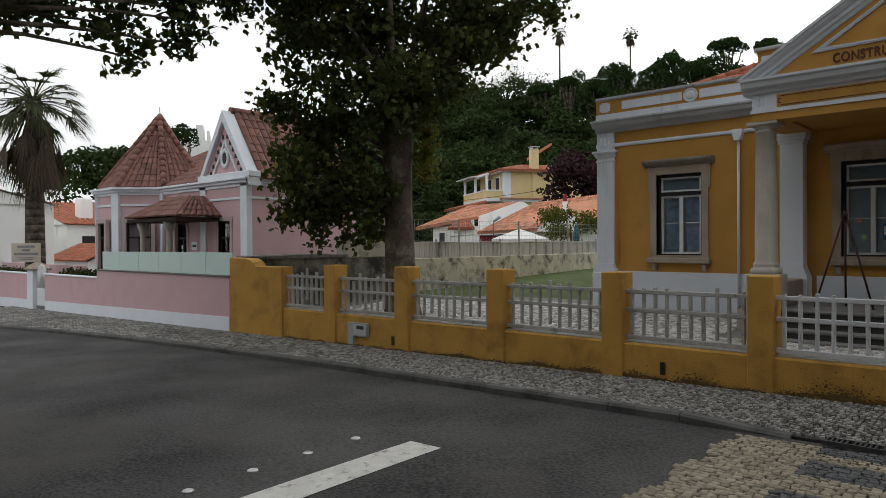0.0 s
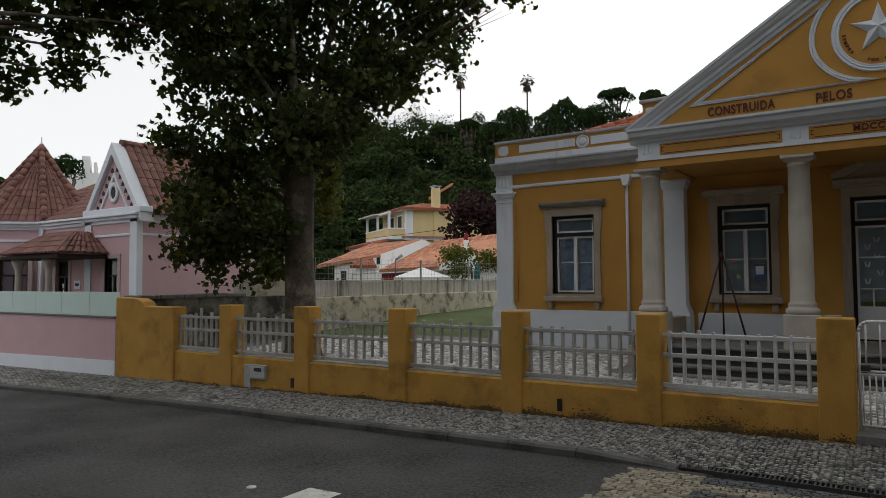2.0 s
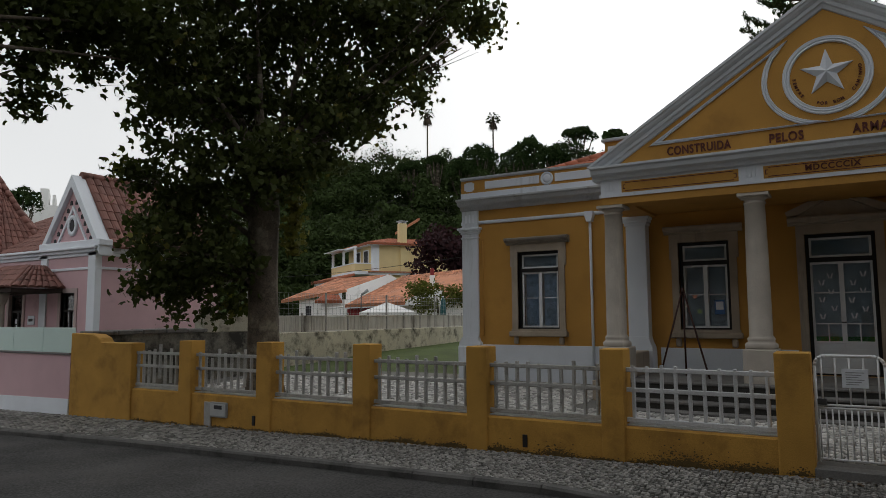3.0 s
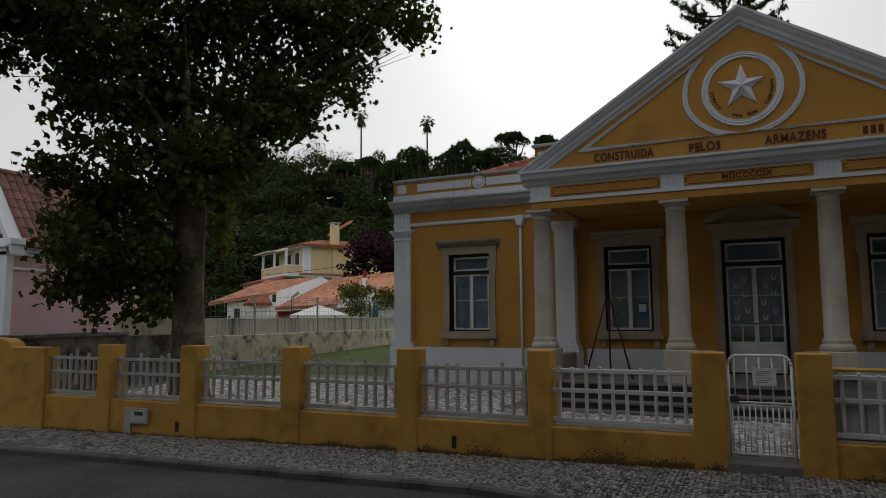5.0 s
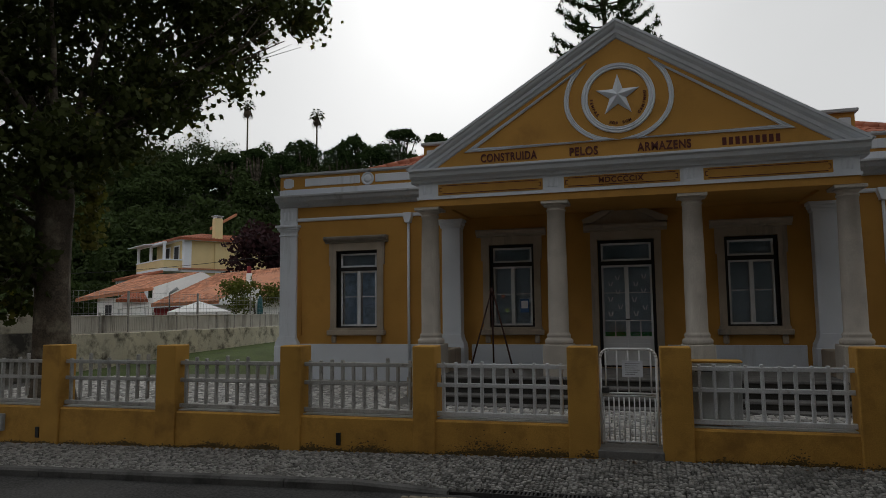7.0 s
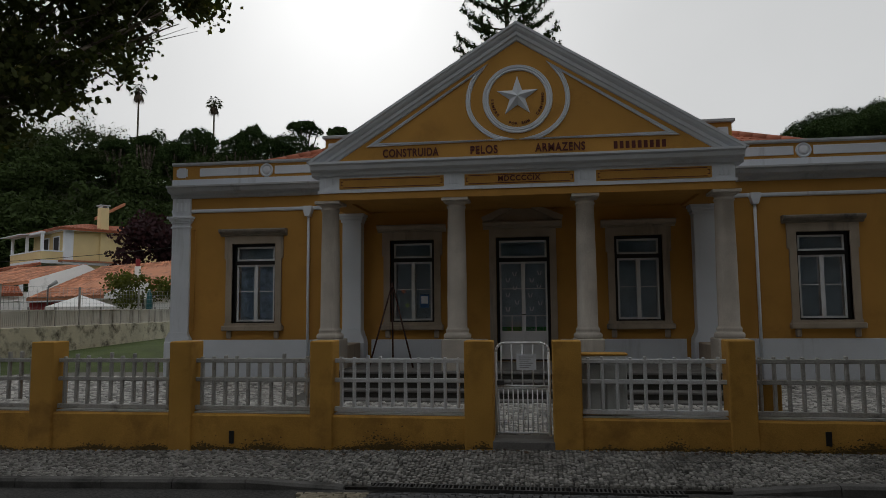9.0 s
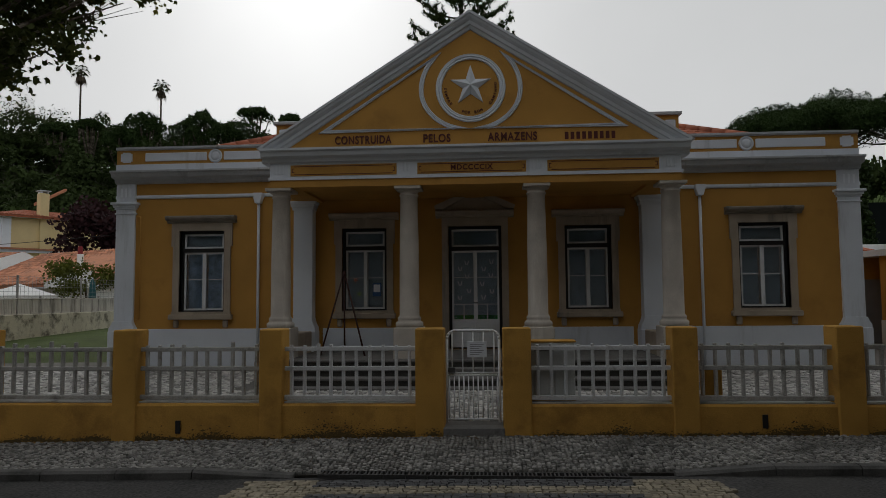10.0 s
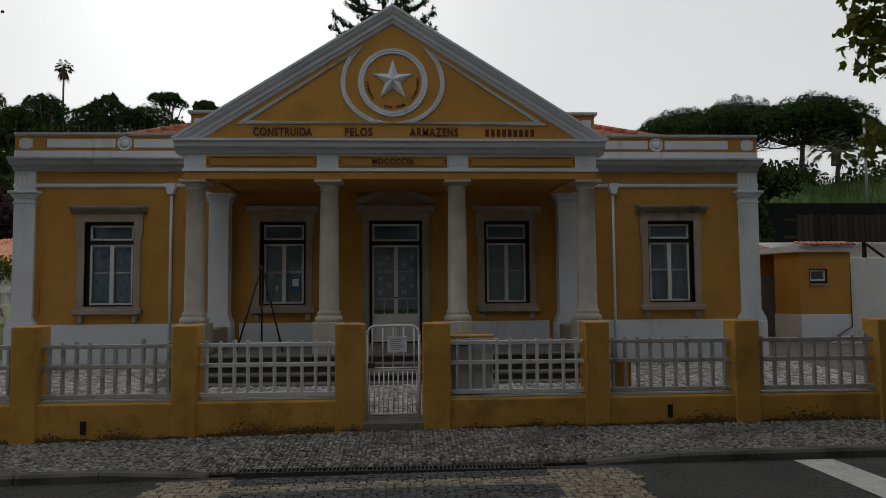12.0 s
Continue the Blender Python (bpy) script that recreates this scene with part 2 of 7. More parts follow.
def thing(name, at, label, category, group="", kind=""):
    ob = new(name)
    ob.location = at
    ob.empty_display_size = 0.2
    return tagged(ob, label, category, group, kind)


def part(name, bm, material, parent, label=""):
    """One mesh under a thing or a part; bm is given in the world's metres."""
    o, top = Vector(), parent
    while top is not None:
        o, top = o + top.location, top.parent
    bm.transform(Matrix.Translation(-o))
    me = bpy.data.meshes.new(name)
    bm.to_mesh(me)
    bm.free()
    me.materials.append(material)
    ob = new(name, me)
    ob.parent = parent
    if label:
        ob["label"] = label
    return ob


def shared(name, me, parent, at=(0, 0, 0), turn=(0, 0, 0), size=(1, 1, 1)):
    ob = new(name, me)
    ob.parent = parent
    ob.location, ob.rotation_euler, ob.scale = at, turn, size
    return ob


def lettering(name, text, size, at, parent, material, align="CENTER", turn=0.0, deep=0.012):
    cu = bpy.data.curves.new(name, "FONT")
    cu.body, cu.size, cu.align_x, cu.align_y, cu.extrude, cu.offset = text, size, align, "CENTER", deep, 0.022 * size
    cu.space_character = 1.12
    tmp = bpy.data.objects.new(name, cu)
    me = bpy.data.meshes.new_from_object(tmp)
    bpy.data.objects.remove(tmp)
    o, top = Vector(), parent
    while top is not None:
        o, top = o + top.location, top.parent
    me.transform(Matrix.Translation(-o) @ Matrix.Translation(at) @ Matrix.Rotation(turn, 4, "Y") @ Matrix.Rotation(radians(90), 4, "X"))
    me.materials.clear()
    me.materials.append(material)
    ob = new(name, me)
    ob.parent = parent
    return ob


def gz(x):
    """Height of the pavement at the fence: the street falls gently to the west."""
    return 0.0195 * x if x < 0 else 0.007 * x


def kerb_y(x):
    return -1.62 - (0.006 * (x + 9) ** 2 if x < -9 else 0) + (0.012 * x if x > 0 else 0)


# ---- ground ----
def sheet(xs, ys, height):
    bm = bmesh.new()
    g = [[bm.verts.new((x, y, height(x, y))) for x in xs] for y in ys]
    for j in range(len(ys) - 1):
        for i in range(len(xs) - 1):
            bm.faces.new((g[j][i], g[j][i + 1], g[j + 1][i + 1], g[j + 1][i]))
    return bm


def yard_z(y):
    return 0.12 + 0.025 * max(0, min(y, 30))


def hill_z(x, y):
    r = math.hypot(x, y + 9)
    brg = math.degrees(math.atan2(x, max(1.0, y + 9)))
    side = 1 / (1 + math.exp((x - 12) / 14)) * max(0.0, min(1.0, (brg + 60) / 17))
    k = max(0.0, min(1.0, (r - 70) / 75))
    return -0.35 + 0.9 * max(0, min(1, (y - 3) / 25)) + (k * k * (3 - 2 * k)) * (20.6 * side + 6)


XS = [-400, -250, -180] + [-150 + 7.5 * i for i in range(40)] + [180, 250, 400]
YS = [-400, -200, -100, -60, -40, -25, -12] + [0, 4, 8, 14, 20, 28, 36] + [44 + 7.5 * i for i in range(22)] + [260, 400]


def ground_height(x, y):
    return min(-0.62, -0.6 + 0.02 * min(x, 0)) - 0.3 if y < 0 else hill_z(x, y) - 0.55


GROUND_M = mat("wild_hillside_ground", (0.05, 0.062, 0.025), 0.95, 0.3, 0.2, 6, 0.3)
shape("ground", sheet(XS, YS, ground_height), GROUND_M, "rough grassy ground rising to a wooded hill", "ground", kind="structure")
RX = [-70, -60, -50, -42, -36, -32, -28, -24, -20, -17, -14, -12, -10, -8, -6, -4, -2, 0, 2, 4, 6, 9, 13, 20, 30, 45, 60]


def road_z(x, y):
    return gz(x) - 0.14 + 0.035 * (1 - ((y + 4.6) / 3.2) ** 2)


bm = bmesh.new()
cols = []
for x in RX:
    y1 = kerb_y(x) + 0.02
    cols.append([bm.verts.new((x, y1 - (y1 + 7.7 - 0.15 * min(0, 0)) * k / 8, road_z(x, y1 - (y1 + 7.7) * k / 8))) for k in range(9)])
for a, b in zip(cols, cols[1:]):
    for k in range(8):
        bm.faces.new((a[k], a[k + 1], b[k + 1], b[k]))
shape("road", bm, ASPHALT, "dark worn asphalt street with faint tyre tracks", "road", kind="structure")


def strip(y0, y1, z_in, z_out, deep=0.3):
    """A pavement body along the street between y0(x) and y1(x), with depth."""
    bm = bmesh.new()
    rows = []
    for x in RX:
        rows.append([bm.verts.new(c) for c in ((x, y0(x), gz(x) + z_in), (x, y1(x), gz(x) + z_out), (x, y1(x), gz(x) - deep), (x, y0(x), gz(x) - deep))])
    for a, b in zip(rows, rows[1:]):
        for k in range(4):
            bm.faces.new((a[k], a[(k + 1) % 4], b[(k + 1) % 4], b[k]))
    bmesh.ops.recalc_face_normals(bm, faces=list(bm.faces))
    return bm


pavement = shape("pavement", strip(lambda x: 0.25, lambda x: kerb_y(x) + 0.1, -0.045, -0.125), SAND, "sidewalk of small pale limestone setts", "pavement", kind="structure")
near_pavement = shape("pavement_near", strip(lambda x: -7.85, lambda x: -14.0, -0.03, 0.0), SAND, "pavement on the near side of the street", "pavement", kind="structure")
shape("yard", sheet([-15.3, -9, -4, 0, 4, 9, 14, 22], [0.2, 3, 6.6, 12, 20, 30], lambda x, y: yard_z(y) - 0.02), GRAVEL, "school yard paved in pale irregular setts", "yard", kind="structure")

# ---- street fence ----
PILLARS = [(-11.93, -11.55), (-9.71, -9.32), (-7.39, -7.02), (-5.15, -4.80), (-3.01, -2.68), (-0.80, -0.40), (0.41, 0.80), (2.70, 3.04), (4.84, 5.20), (6.95, 7.31), (9.15, 9.5), (11.3, 11.65), (13.4, 13.8)]
fence = thing("street_fence", (0, 0, 0), "ochre plastered street wall with pillars and pale concrete railings", "fence", kind="structure")


def low_wall(x0, x1):
    bm = bmesh.new()
    n = max(2, int((x1 - x0) / 0.5))
    rows = []
    for i in range(n + 1):
        x = x0 + (x1 - x0) * i / n
        w = 0.006 * math.sin(x * 3.1)
        rows.append([bm.verts.new(c) for c in ((x, 0.035 + w, gz(x) - 0.1), (x, 0.035 + w * 0.5, 0.385), (x, 0.055, 0.41), (x, 0.31, 0.415), (x, 0.32, gz(x) - 0.1))])
    for a, b in zip(rows, rows[1:]):
        for k in range(4):
            bm.faces.new((a[k], b[k], b[k + 1], a[k + 1]))
    for r, flip in ((rows[0], 0), (rows[-1], 1)):
        bm.faces.new(r[::-1] if flip else r)
    bmesh.ops.recalc_face_normals(bm, faces=list(bm.faces))
    return bm


def rail_panel(x0, x1, material):
    """Cast concrete railing: three rails and upright bars between two pillars."""
    n = max(3, round((x1 - x0) / 0.187))
    step = (x1 - x0) / n
    for z0, z1, d in ((0.455, 0.52, 0.035), (0.865, 0.925, 0.03), (1.14, 1.20, 0.032)):
        part("rail", box(x0 - 0.01, x1 + 0.01, 0.16 - d, 0.16 + d, z0, z1, 0.008), material, fence)
    me = None
    for i in range(n):
        x = x0 + step * (i + 0.5)
        if me is None:
            me = part("upright_bar", box(x - 0.022, x + 0.022, 0.130, 0.190, 0.50, 1.225, 0.008), material, fence)
            x_first, data = x, me.data
        else:
            shared("upright_bar", data, fence, (x - x_first, random.uniform(-0.004, 0.004), random.uniform(-0.006, 0.006)), (0, random.uniform(-0.01, 0.01), 0))


edges = [-13.9] + [v for p in PILLARS for v in p]
for i, (a, b) in enumerate(PILLARS):
    gm = (a + b) / 2
    part("pillar", box(a, b, 0, 0.36, gz(gm) - 0.1, 1.455, 0.014), OCHRE_WALL, fence)
gaps = list(zip(edges[0::2], edges[1::2]))
for a, b in gaps:
    if a == -0.40:
        continue
    part("low_wall", low_wall(a, b), OCHRE_WALL, fence)
    part("ledge", box(a, b, 0.10, 0.3, 0.412, 0.432, 0.005), CONCRETE, fence, "grey cement ledge")
    rail_panel(a, b, CONCRETE_W if a in (-2.68, 0.80) else CONCRETE)
# end wall towards the pink house, with a rounded shoulder
bm = bmesh.new()
prism(bm, [(-15.78, -0.45), (-13.5, -0.4), (-13.5, 1.38), (-14.62, 1.38), (-14.72, 1.48), (-14.95, 1.56), (-15.78, 1.58)], 0.0, 0.34)
bmesh.ops.bevel(bm, geom=list(bm.edges), offset=0.015, segments=1, affect="EDGES")
part("end_wall", bm, OCHRE_WALL, fence)
# weep slots and damp stains at the foot of the wall
for x in (-9.77, -4.18, 3.89):
    # black block in place of the shade inside an open slot
    part("drain_slot", boxes((x - 0.035, x + 0.035, 0.015, 0.06, gz(x) + 0.08, gz(x) + 0.26)), BLACK, fence, "drain slot with its inner shade coloured black")


def blot(x, y, z, w, h, seed):
    """A thin irregular stain that lies on the wall."""
    rng = random.Random(seed)
    bm = bmesh.new()
    for _ in range(int(420 * w / 0.5)):
        cx, cz = x + rng.gauss(0, w * 0.4), z + abs(rng.gauss(0, h * 0.42)) * rng.random()
        r = rng.choice((rng.uniform(0.002, 0.008), rng.uniform(0.004, 0.015))) * (1.3 - min(1, abs(cx - x) / w))
        k = rng.randint(7, 10)
        pts = [(cx + r * rng.uniform(0.3, 1.9) * math.cos(2 * math.pi * i / k), cz + r * rng.uniform(0.4, 1.1) * math.sin(2 * math.pi * i / k)) for i in range(k)]
        yy = y - rng.uniform(0.0005, 0.0035)
        bm.faces.new([bm.verts.new((px, yy, pz)) for px, pz in pts])
    return bm


for i, (x, w, h) in enumerate(((-6.3, 0.6, 0.12), (-5.4, 0.5, 0.1), (-4.6, 0.4, 0.14), (-3.7, 0.5, 0.22), (-2.0, 0.6, 0.1), (-1.1, 0.7, 0.14), (-1.9, 0.8, 0.3), (-0.55, 0.25, 0.1), (2.0, 0.3, 0.2), (4.4, 0.8, 0.2), (5.9, 0.8, 0.25), (-8.0, 0.5, 0.08))):
    part("damp_stain", blot(x, 0.028 if not any(a < x < b for a, b in PILLARS) else -0.002, gz(x) + 0.01, w, h, i), MOSS, fence, "blackish damp stain")

for i in range(34):
    x = -13.2 + 0.6 * i
    if abs(x) > 0.9:
        part("damp_stain", blot(x, 0.028 if not any(a < x < b for a, b in PILLARS) else -0.002, gz(x) - 0.01, 0.45, 0.06, 500 + i), MOSS, fence, "blackish damp stain")

# meter box set in the wall
meter = thing("utility_box", (-10.72, 0.0, 0.0), "grey metal utility box set into the ochre wall", "utility box")
GREYM = mat("grey_enamel", (0.30, 0.31, 0.31), 0.5, 0.08, 5, 60, 0.1)
part("case", box(-10.94, -10.48, -0.02, 0.05, -0.02, 0.27, 0.008), GREYM, meter)
part("door", box(-10.92, -10.50, -0.032, -0.02, 0.01, 0.24, 0.005), mat("light_grey_enamel", (0.42, 0.43, 0.43), 0.45, 0.06, 5, 60, 0.1), meter)
part("window", box(-10.80, -10.58, -0.038, -0.031, 0.14, 0.215, 0.003), DARK, meter, "small dark reading window")
part("cement_patch", box(-11.12, -10.94, -0.006, 0.05, -0.2, 0.26, 0.004), CONCRETE, meter)

# gate
gate = thing("garden_gate", (0, 0.12, 0.15), "white tubular steel garden gate, shut, with a notice", "gate")
bm = bmesh.new()
pts = [(-0.365, 0.12, 0.16), (-0.365, 0.12, 1.30)] + [(-0.365 + 0.12 * (1 - math.cos(a)), 0.12, 1.30 + 0.12 * math.sin(a)) for a in (0.4, 0.8, 1.2, 1.57)]
pts = pts + [(-p[0] + 0.0, p[1], p[2]) for p in pts[::-1]]
path_tube(bm, pts, 0.019)
part("frame", bm, METALW, gate)
for z in (0.835, 0.20, 0.80):
    part("cross_tube", tube(bmesh.new(), (-0.365, 0.12, z), (0.365, 0.12, z), 0.014), METALW, gate)
for i in range(5):
    x = -0.365 + 0.73 * (i + 0.5) / 5
    part("bar", tube(bmesh.new(), (x, 0.12, 0.835), (x, 0.12, 1.42), 0.010), METALW, gate)
for i in range(11):
    x = -0.365 + 0.73 * (i + 0.5) / 11
    part("bar", tube(bmesh.new(), (x, 0.12, 0.20), (x, 0.12, 0.80), 0.009), METALW, gate)
part("lock", box(-0.35, -0.25, 0.085, 0.14, 0.84, 0.91, 0.006), IRON, gate)
PAPER = mat("white_paper", (0.72, 0.74, 0.80), 0.8, 0.05, 6, 60, 0.1)
INK = mat("grey_ink", (0.25, 0.25, 0.27), 0.8, 0.1, 6, 60, 0)
sheet_p = part("notice", box(-0.08, 0.19, 0.092, 0.098, 1.05, 1.27, 0.002), PAPER, gate, "paper notice in a plastic sleeve")
for i in range(6):
    part("print_line", box(-0.04, 0.15 - 0.03 * (i % 3), 0.089, 0.0925, 1.225 - 0.028 * i, 1.233 - 0.028 * i), INK, sheet_p)
sill = shape("gate_sill", box(-0.42, 0.43, -0.01, 0.42, -0.1, 0.105, 0.015), KERB, "worn dark stone sill under the gate", "sill", kind="structure")

# grey letter box beside the gate post
letter_box = thing("letter_box", (1.1, 0.42, 0.12), "pale grey metal meter cabinet with an ochre top behind the railing", "cabinet")
part("body", box(0.81, 1.42, 0.24, 0.5, 0.44, 1.24, 0.01), mat("pale_grey_sheet", (0.5, 0.51, 0.5), 0.6, 0.1, 4, 60, 0.1), letter_box)
part("top", box(0.80, 1.44, 0.23, 0.53, 1.24, 1.268, 0.008), OCHRE_WALL, letter_box, "ochre plastered top")
part("slot", box(0.85, 1.12, 0.228, 0.241, 1.12, 1.145), DARK, letter_box)
for x in (0.86, 1.14):
    part("door_panel", box(x, x + 0.23, 0.228, 0.241, 0.5, 0.86, 0.005), mat("pale_grey_sheet", (0.5, 0.51, 0.5)), letter_box)
part("plinth", box(0.81, 1.42, 0.24, 0.5, 0.1, 0.44), OCHRE_WALL, letter_box)
for x in (-2.95, 3.2):
    shape("low_post", box(x - 0.0, x + 0.24, 0.3, 0.52, 0.12, 0.86, 0.012), OCHRE_WALL, "low ochre plastered post behind the railing", "post", at=(x, 0.4, 0.12))

# ---- school ----
C = -0.1
YW = 6.7
school = thing("school_building", (C, YW, 0.12), "single-storey ochre school with white trim and a columned pedimented porch", "school")


def wall_front(x0, x1, z0, z1, holes, y0, y1):
    """A wall with openings right through it."""
    bm = bmesh.new()
    xs = sorted({x0, x1, *[h[0] for h in holes], *[h[1] for h in holes]})
    for a, b in zip(xs, xs[1:]):
        zs = [z0]
        for h in holes:
            if h[0] <= a and b <= h[1]:
                zs += [h[2], h[3]]
        zs.append(z1)
        for k in range(0, len(zs), 2):
            if zs[k + 1] - zs[k] > 1e-4:
                bx(bm, a, b, y0, y1, zs[k], zs[k + 1])
    bmesh.ops.remove_doubles(bm, verts=list(bm.verts), dist=1e-5)
    return bm


WIN = [(-6.65, 1.13), (-2.65, 1.08), (2.65, 1.08), (6.65, 1.13)]
HOLES = [(C + c - w / 2, C + c + w / 2, 1.58, 3.55) for c, w in WIN] + [(C - 0.63, C + 0.63, 0.66, 3.57)]
part("front_wall", wall_front(C - 8.8, C + 8.8, 0.1, 5.3, HOLES, YW, YW + 0.45), OCHRE, school)
for sx in (-1, 1):
    xa = C + sx * 8.8
    part("side_wall", box(min(xa, xa - sx * 0.45), max(xa, xa - sx * 0.45), YW + 0.45, 17.0, 0.1, 5.3), OCHRE, school)
part("back_wall", box(C - 8.8, C + 8.8, 17.0, 17.45, 0.1, 5.3), OCHRE, school)
part("inner_wall", box(C - 8.3, C + 8.3, 9.4, 9.5, 0.3, 5.2), HOUSEW, school)
part("inner_floor", box(C - 8.35, C + 8.35, YW + 0.45, 17.0, 0.3, 0.6), WOODD, school)
# white dado
for a, b in ((C - 8.8, C - 4.45), (C - 3.65, C - 0.84), (C + 0.84, C + 3.65), (C + 4.45, C + 8.8)):
    part("dado", box(a, b, YW - 0.035, YW, 0.12, 1.17, 0.006), WHITE, school, "white painted dado")


def band(x0, x1, profile, y, material, name="band", label=""):
    """A moulding along x: profile is (out, z) from bottom to top."""
    bm = bmesh.new()
    prism(bm, [(y, profile[0][1])] + [(y - o, z) for o, z in profile] + [(y, profile[-1][1])], x0, x1, "x")
    return part(name, bm, material, school, label)


def wing_mouldings(x0, x1):
    band(x0, x1, [(0.03, 4.36), (0.05, 4.38), (0.05, 4.42), (0.03, 4.45)], YW, WHITE, "string_course", "white string course")
    band(x0, x1, [(0.05, 4.73), (0.10, 4.76), (0.12, 4.83), (0.27, 4.87), (0.30, 4.95), (0.36, 4.98), (0.36, 5.02)], YW, CORNICE, "cornice", "weathered grey stone cornice")
    part("parapet_base", box(x0, x1, YW - 0.06, YW + 0.2, 5.02, 5.22), WHITE, school)
    part("parapet", box(x0, x1, YW - 0.03, YW + 0.2, 5.22, 5.57), OCHRE, school)
    band(x0, x1, [(0.05, 5.57), (0.09, 5.60), (0.09, 5.645), (0.03, 5.66)], YW, CORNICE, "coping")
    part("coping_top", box(x0, x1, YW, YW + 0.26, 5.57, 5.655), CORNICE, school)


wing_mouldings(C - 8.85, C - 4.2)
wing_mouldings(C + 4.2, C + 8.85)
for sx in (-1, 1):
    xa, xb = sorted((C + sx * 4.42, C + sx * 6.13))
    part("parapet_panel", box(xa, xb, YW - 0.055, YW - 0.03, 5.29, 5.50, 0.012), WHITE, school, "raised white parapet panel")
    xa, xb = sorted((C + sx * 6.55, C + sx * 8.12))
    part("parapet_panel", box(xa, xb, YW - 0.055, YW - 0.03, 5.29, 5.50, 0.012), WHITE, school, "raised white parapet panel")
    xa, xb = sorted((C + sx * 8.45, C + sx * 8.74))
    bm = bmesh.new()
    k = 0.05
    prism(bm, [(xa + k, 5.27), (xb - k, 5.27), (xb - k, 5.30), (xb, 5.30), (xb, 5.49), (xb - k, 5.49), (xb - k, 5.52), (xa + k, 5.52), (xa + k, 5.49), (xa, 5.49), (xa, 5.30), (xa + k, 5.30)], YW - 0.055, YW - 0.03)
    part("parapet_tablet", bm, WHITE, school)
    bm = lathe(bmesh.new(), [(0.17, 0), (0.17, 0.03), (0.125, 0.03), (0.125, 0.018), (0.10, 0.018), (0.10, 0.035), (0.04, 0.04)], 0, 0, 28)
    bm.transform(Matrix.Translation((C + sx * 6.34, YW - 0.03, 5.395)) @ Matrix.Rotation(radians(90), 4, "X"))
    part("medallion", bm, WHITE, school)
    # attic block behind the pediment
    xa, xb = sorted((C + sx * 2.9, C + sx * 4.84))
    part("attic_block", box(xa, xb, YW + 0.03, YW + 0.4, 5.5, 6.13), OCHRE, school)
    part("attic_coping", box(xa - 0.07, xb + 0.07, YW - 0.04, YW + 0.47, 6.13, 6.21, 0.015), CORNICE, school)
    xa, xb = sorted((C + sx * 4.52, C + sx * 4.76))
    part("attic_tablet", box(xa, xb, YW + 0.008, YW + 0.03, 5.72, 6.02, 0.02), WHITE, school)
    # corner pilasters
    xa, xb = sorted((C + sx * 8.34, C + sx * 8.82))
    ya, yb = YW - 0.07, YW + 0.3
    part("pilaster", box(xa, xb, ya, yb, 1.17, 4.73, 0.008), WHITE, school)
    part("pilaster_base", box(xa - 0.09, xb + 0.09, ya - 0.1, yb, 0.1, 1.12, 0.01), WHITE, school)
    bm = bmesh.new()
    prism(bm, [(xa - 0.09, 1.12), (xb + 0.09, 1.12), (xb + 0.085, 1.2), (xb + 0.03, 1.28), (xb, 1.36), (xa, 1.36), (xa - 0.03, 1.28), (xa - 0.085, 1.2)], ya - 0.06, yb)
    part("pilaster_foot", bm, WHITE, school)
    for z0, z1, o in ((3.98, 4.02, 0.025), (4.10, 4.15, 0.03), (4.15, 4.21, 0.06), (4.21, 4.27, 0.10)):
        part("pilaster_capital", box(xa - o, xb + o, ya - o, yb, z0, z1, 0.01), WHITE, school)
    for i in range(3):
        xx = xa + 0.11 + 0.11 * i
        part("flute", box(xx, xx + 0.05, ya - 0.012, ya, 4.40, 4.62, 0.006), TRIMW, school)
    part("downpipe", lathe(bmesh.new(), [(0.035, 0.2), (0.035, 4.2)], C + sx * 5.23, YW - 0.075, 10), WHITE, school, "white painted rainwater pipe")
    xh = C + sx * 5.23
    part("rain_head", prism(bmesh.new(), [(xh - 0.11, 4.44), (xh - 0.11, 4.36), (xh - 0.06, 4.19), (xh + 0.06, 4.19), (xh + 0.11, 4.36), (xh + 0.11, 4.44)], YW - 0.19, YW - 0.005), WHITE, school)
bm = bmesh.new()
path_tube(bm, [(C - 8.30, YW - 0.09, 3.92), (C - 8.20, YW - 0.05, 3.92), (C - 8.20, YW - 0.03, 1.4), (C - 8.30, YW - 0.09, 1.4)], 0.012, 6)
part("conduit", bm, OCHRE, school)

# windows and door


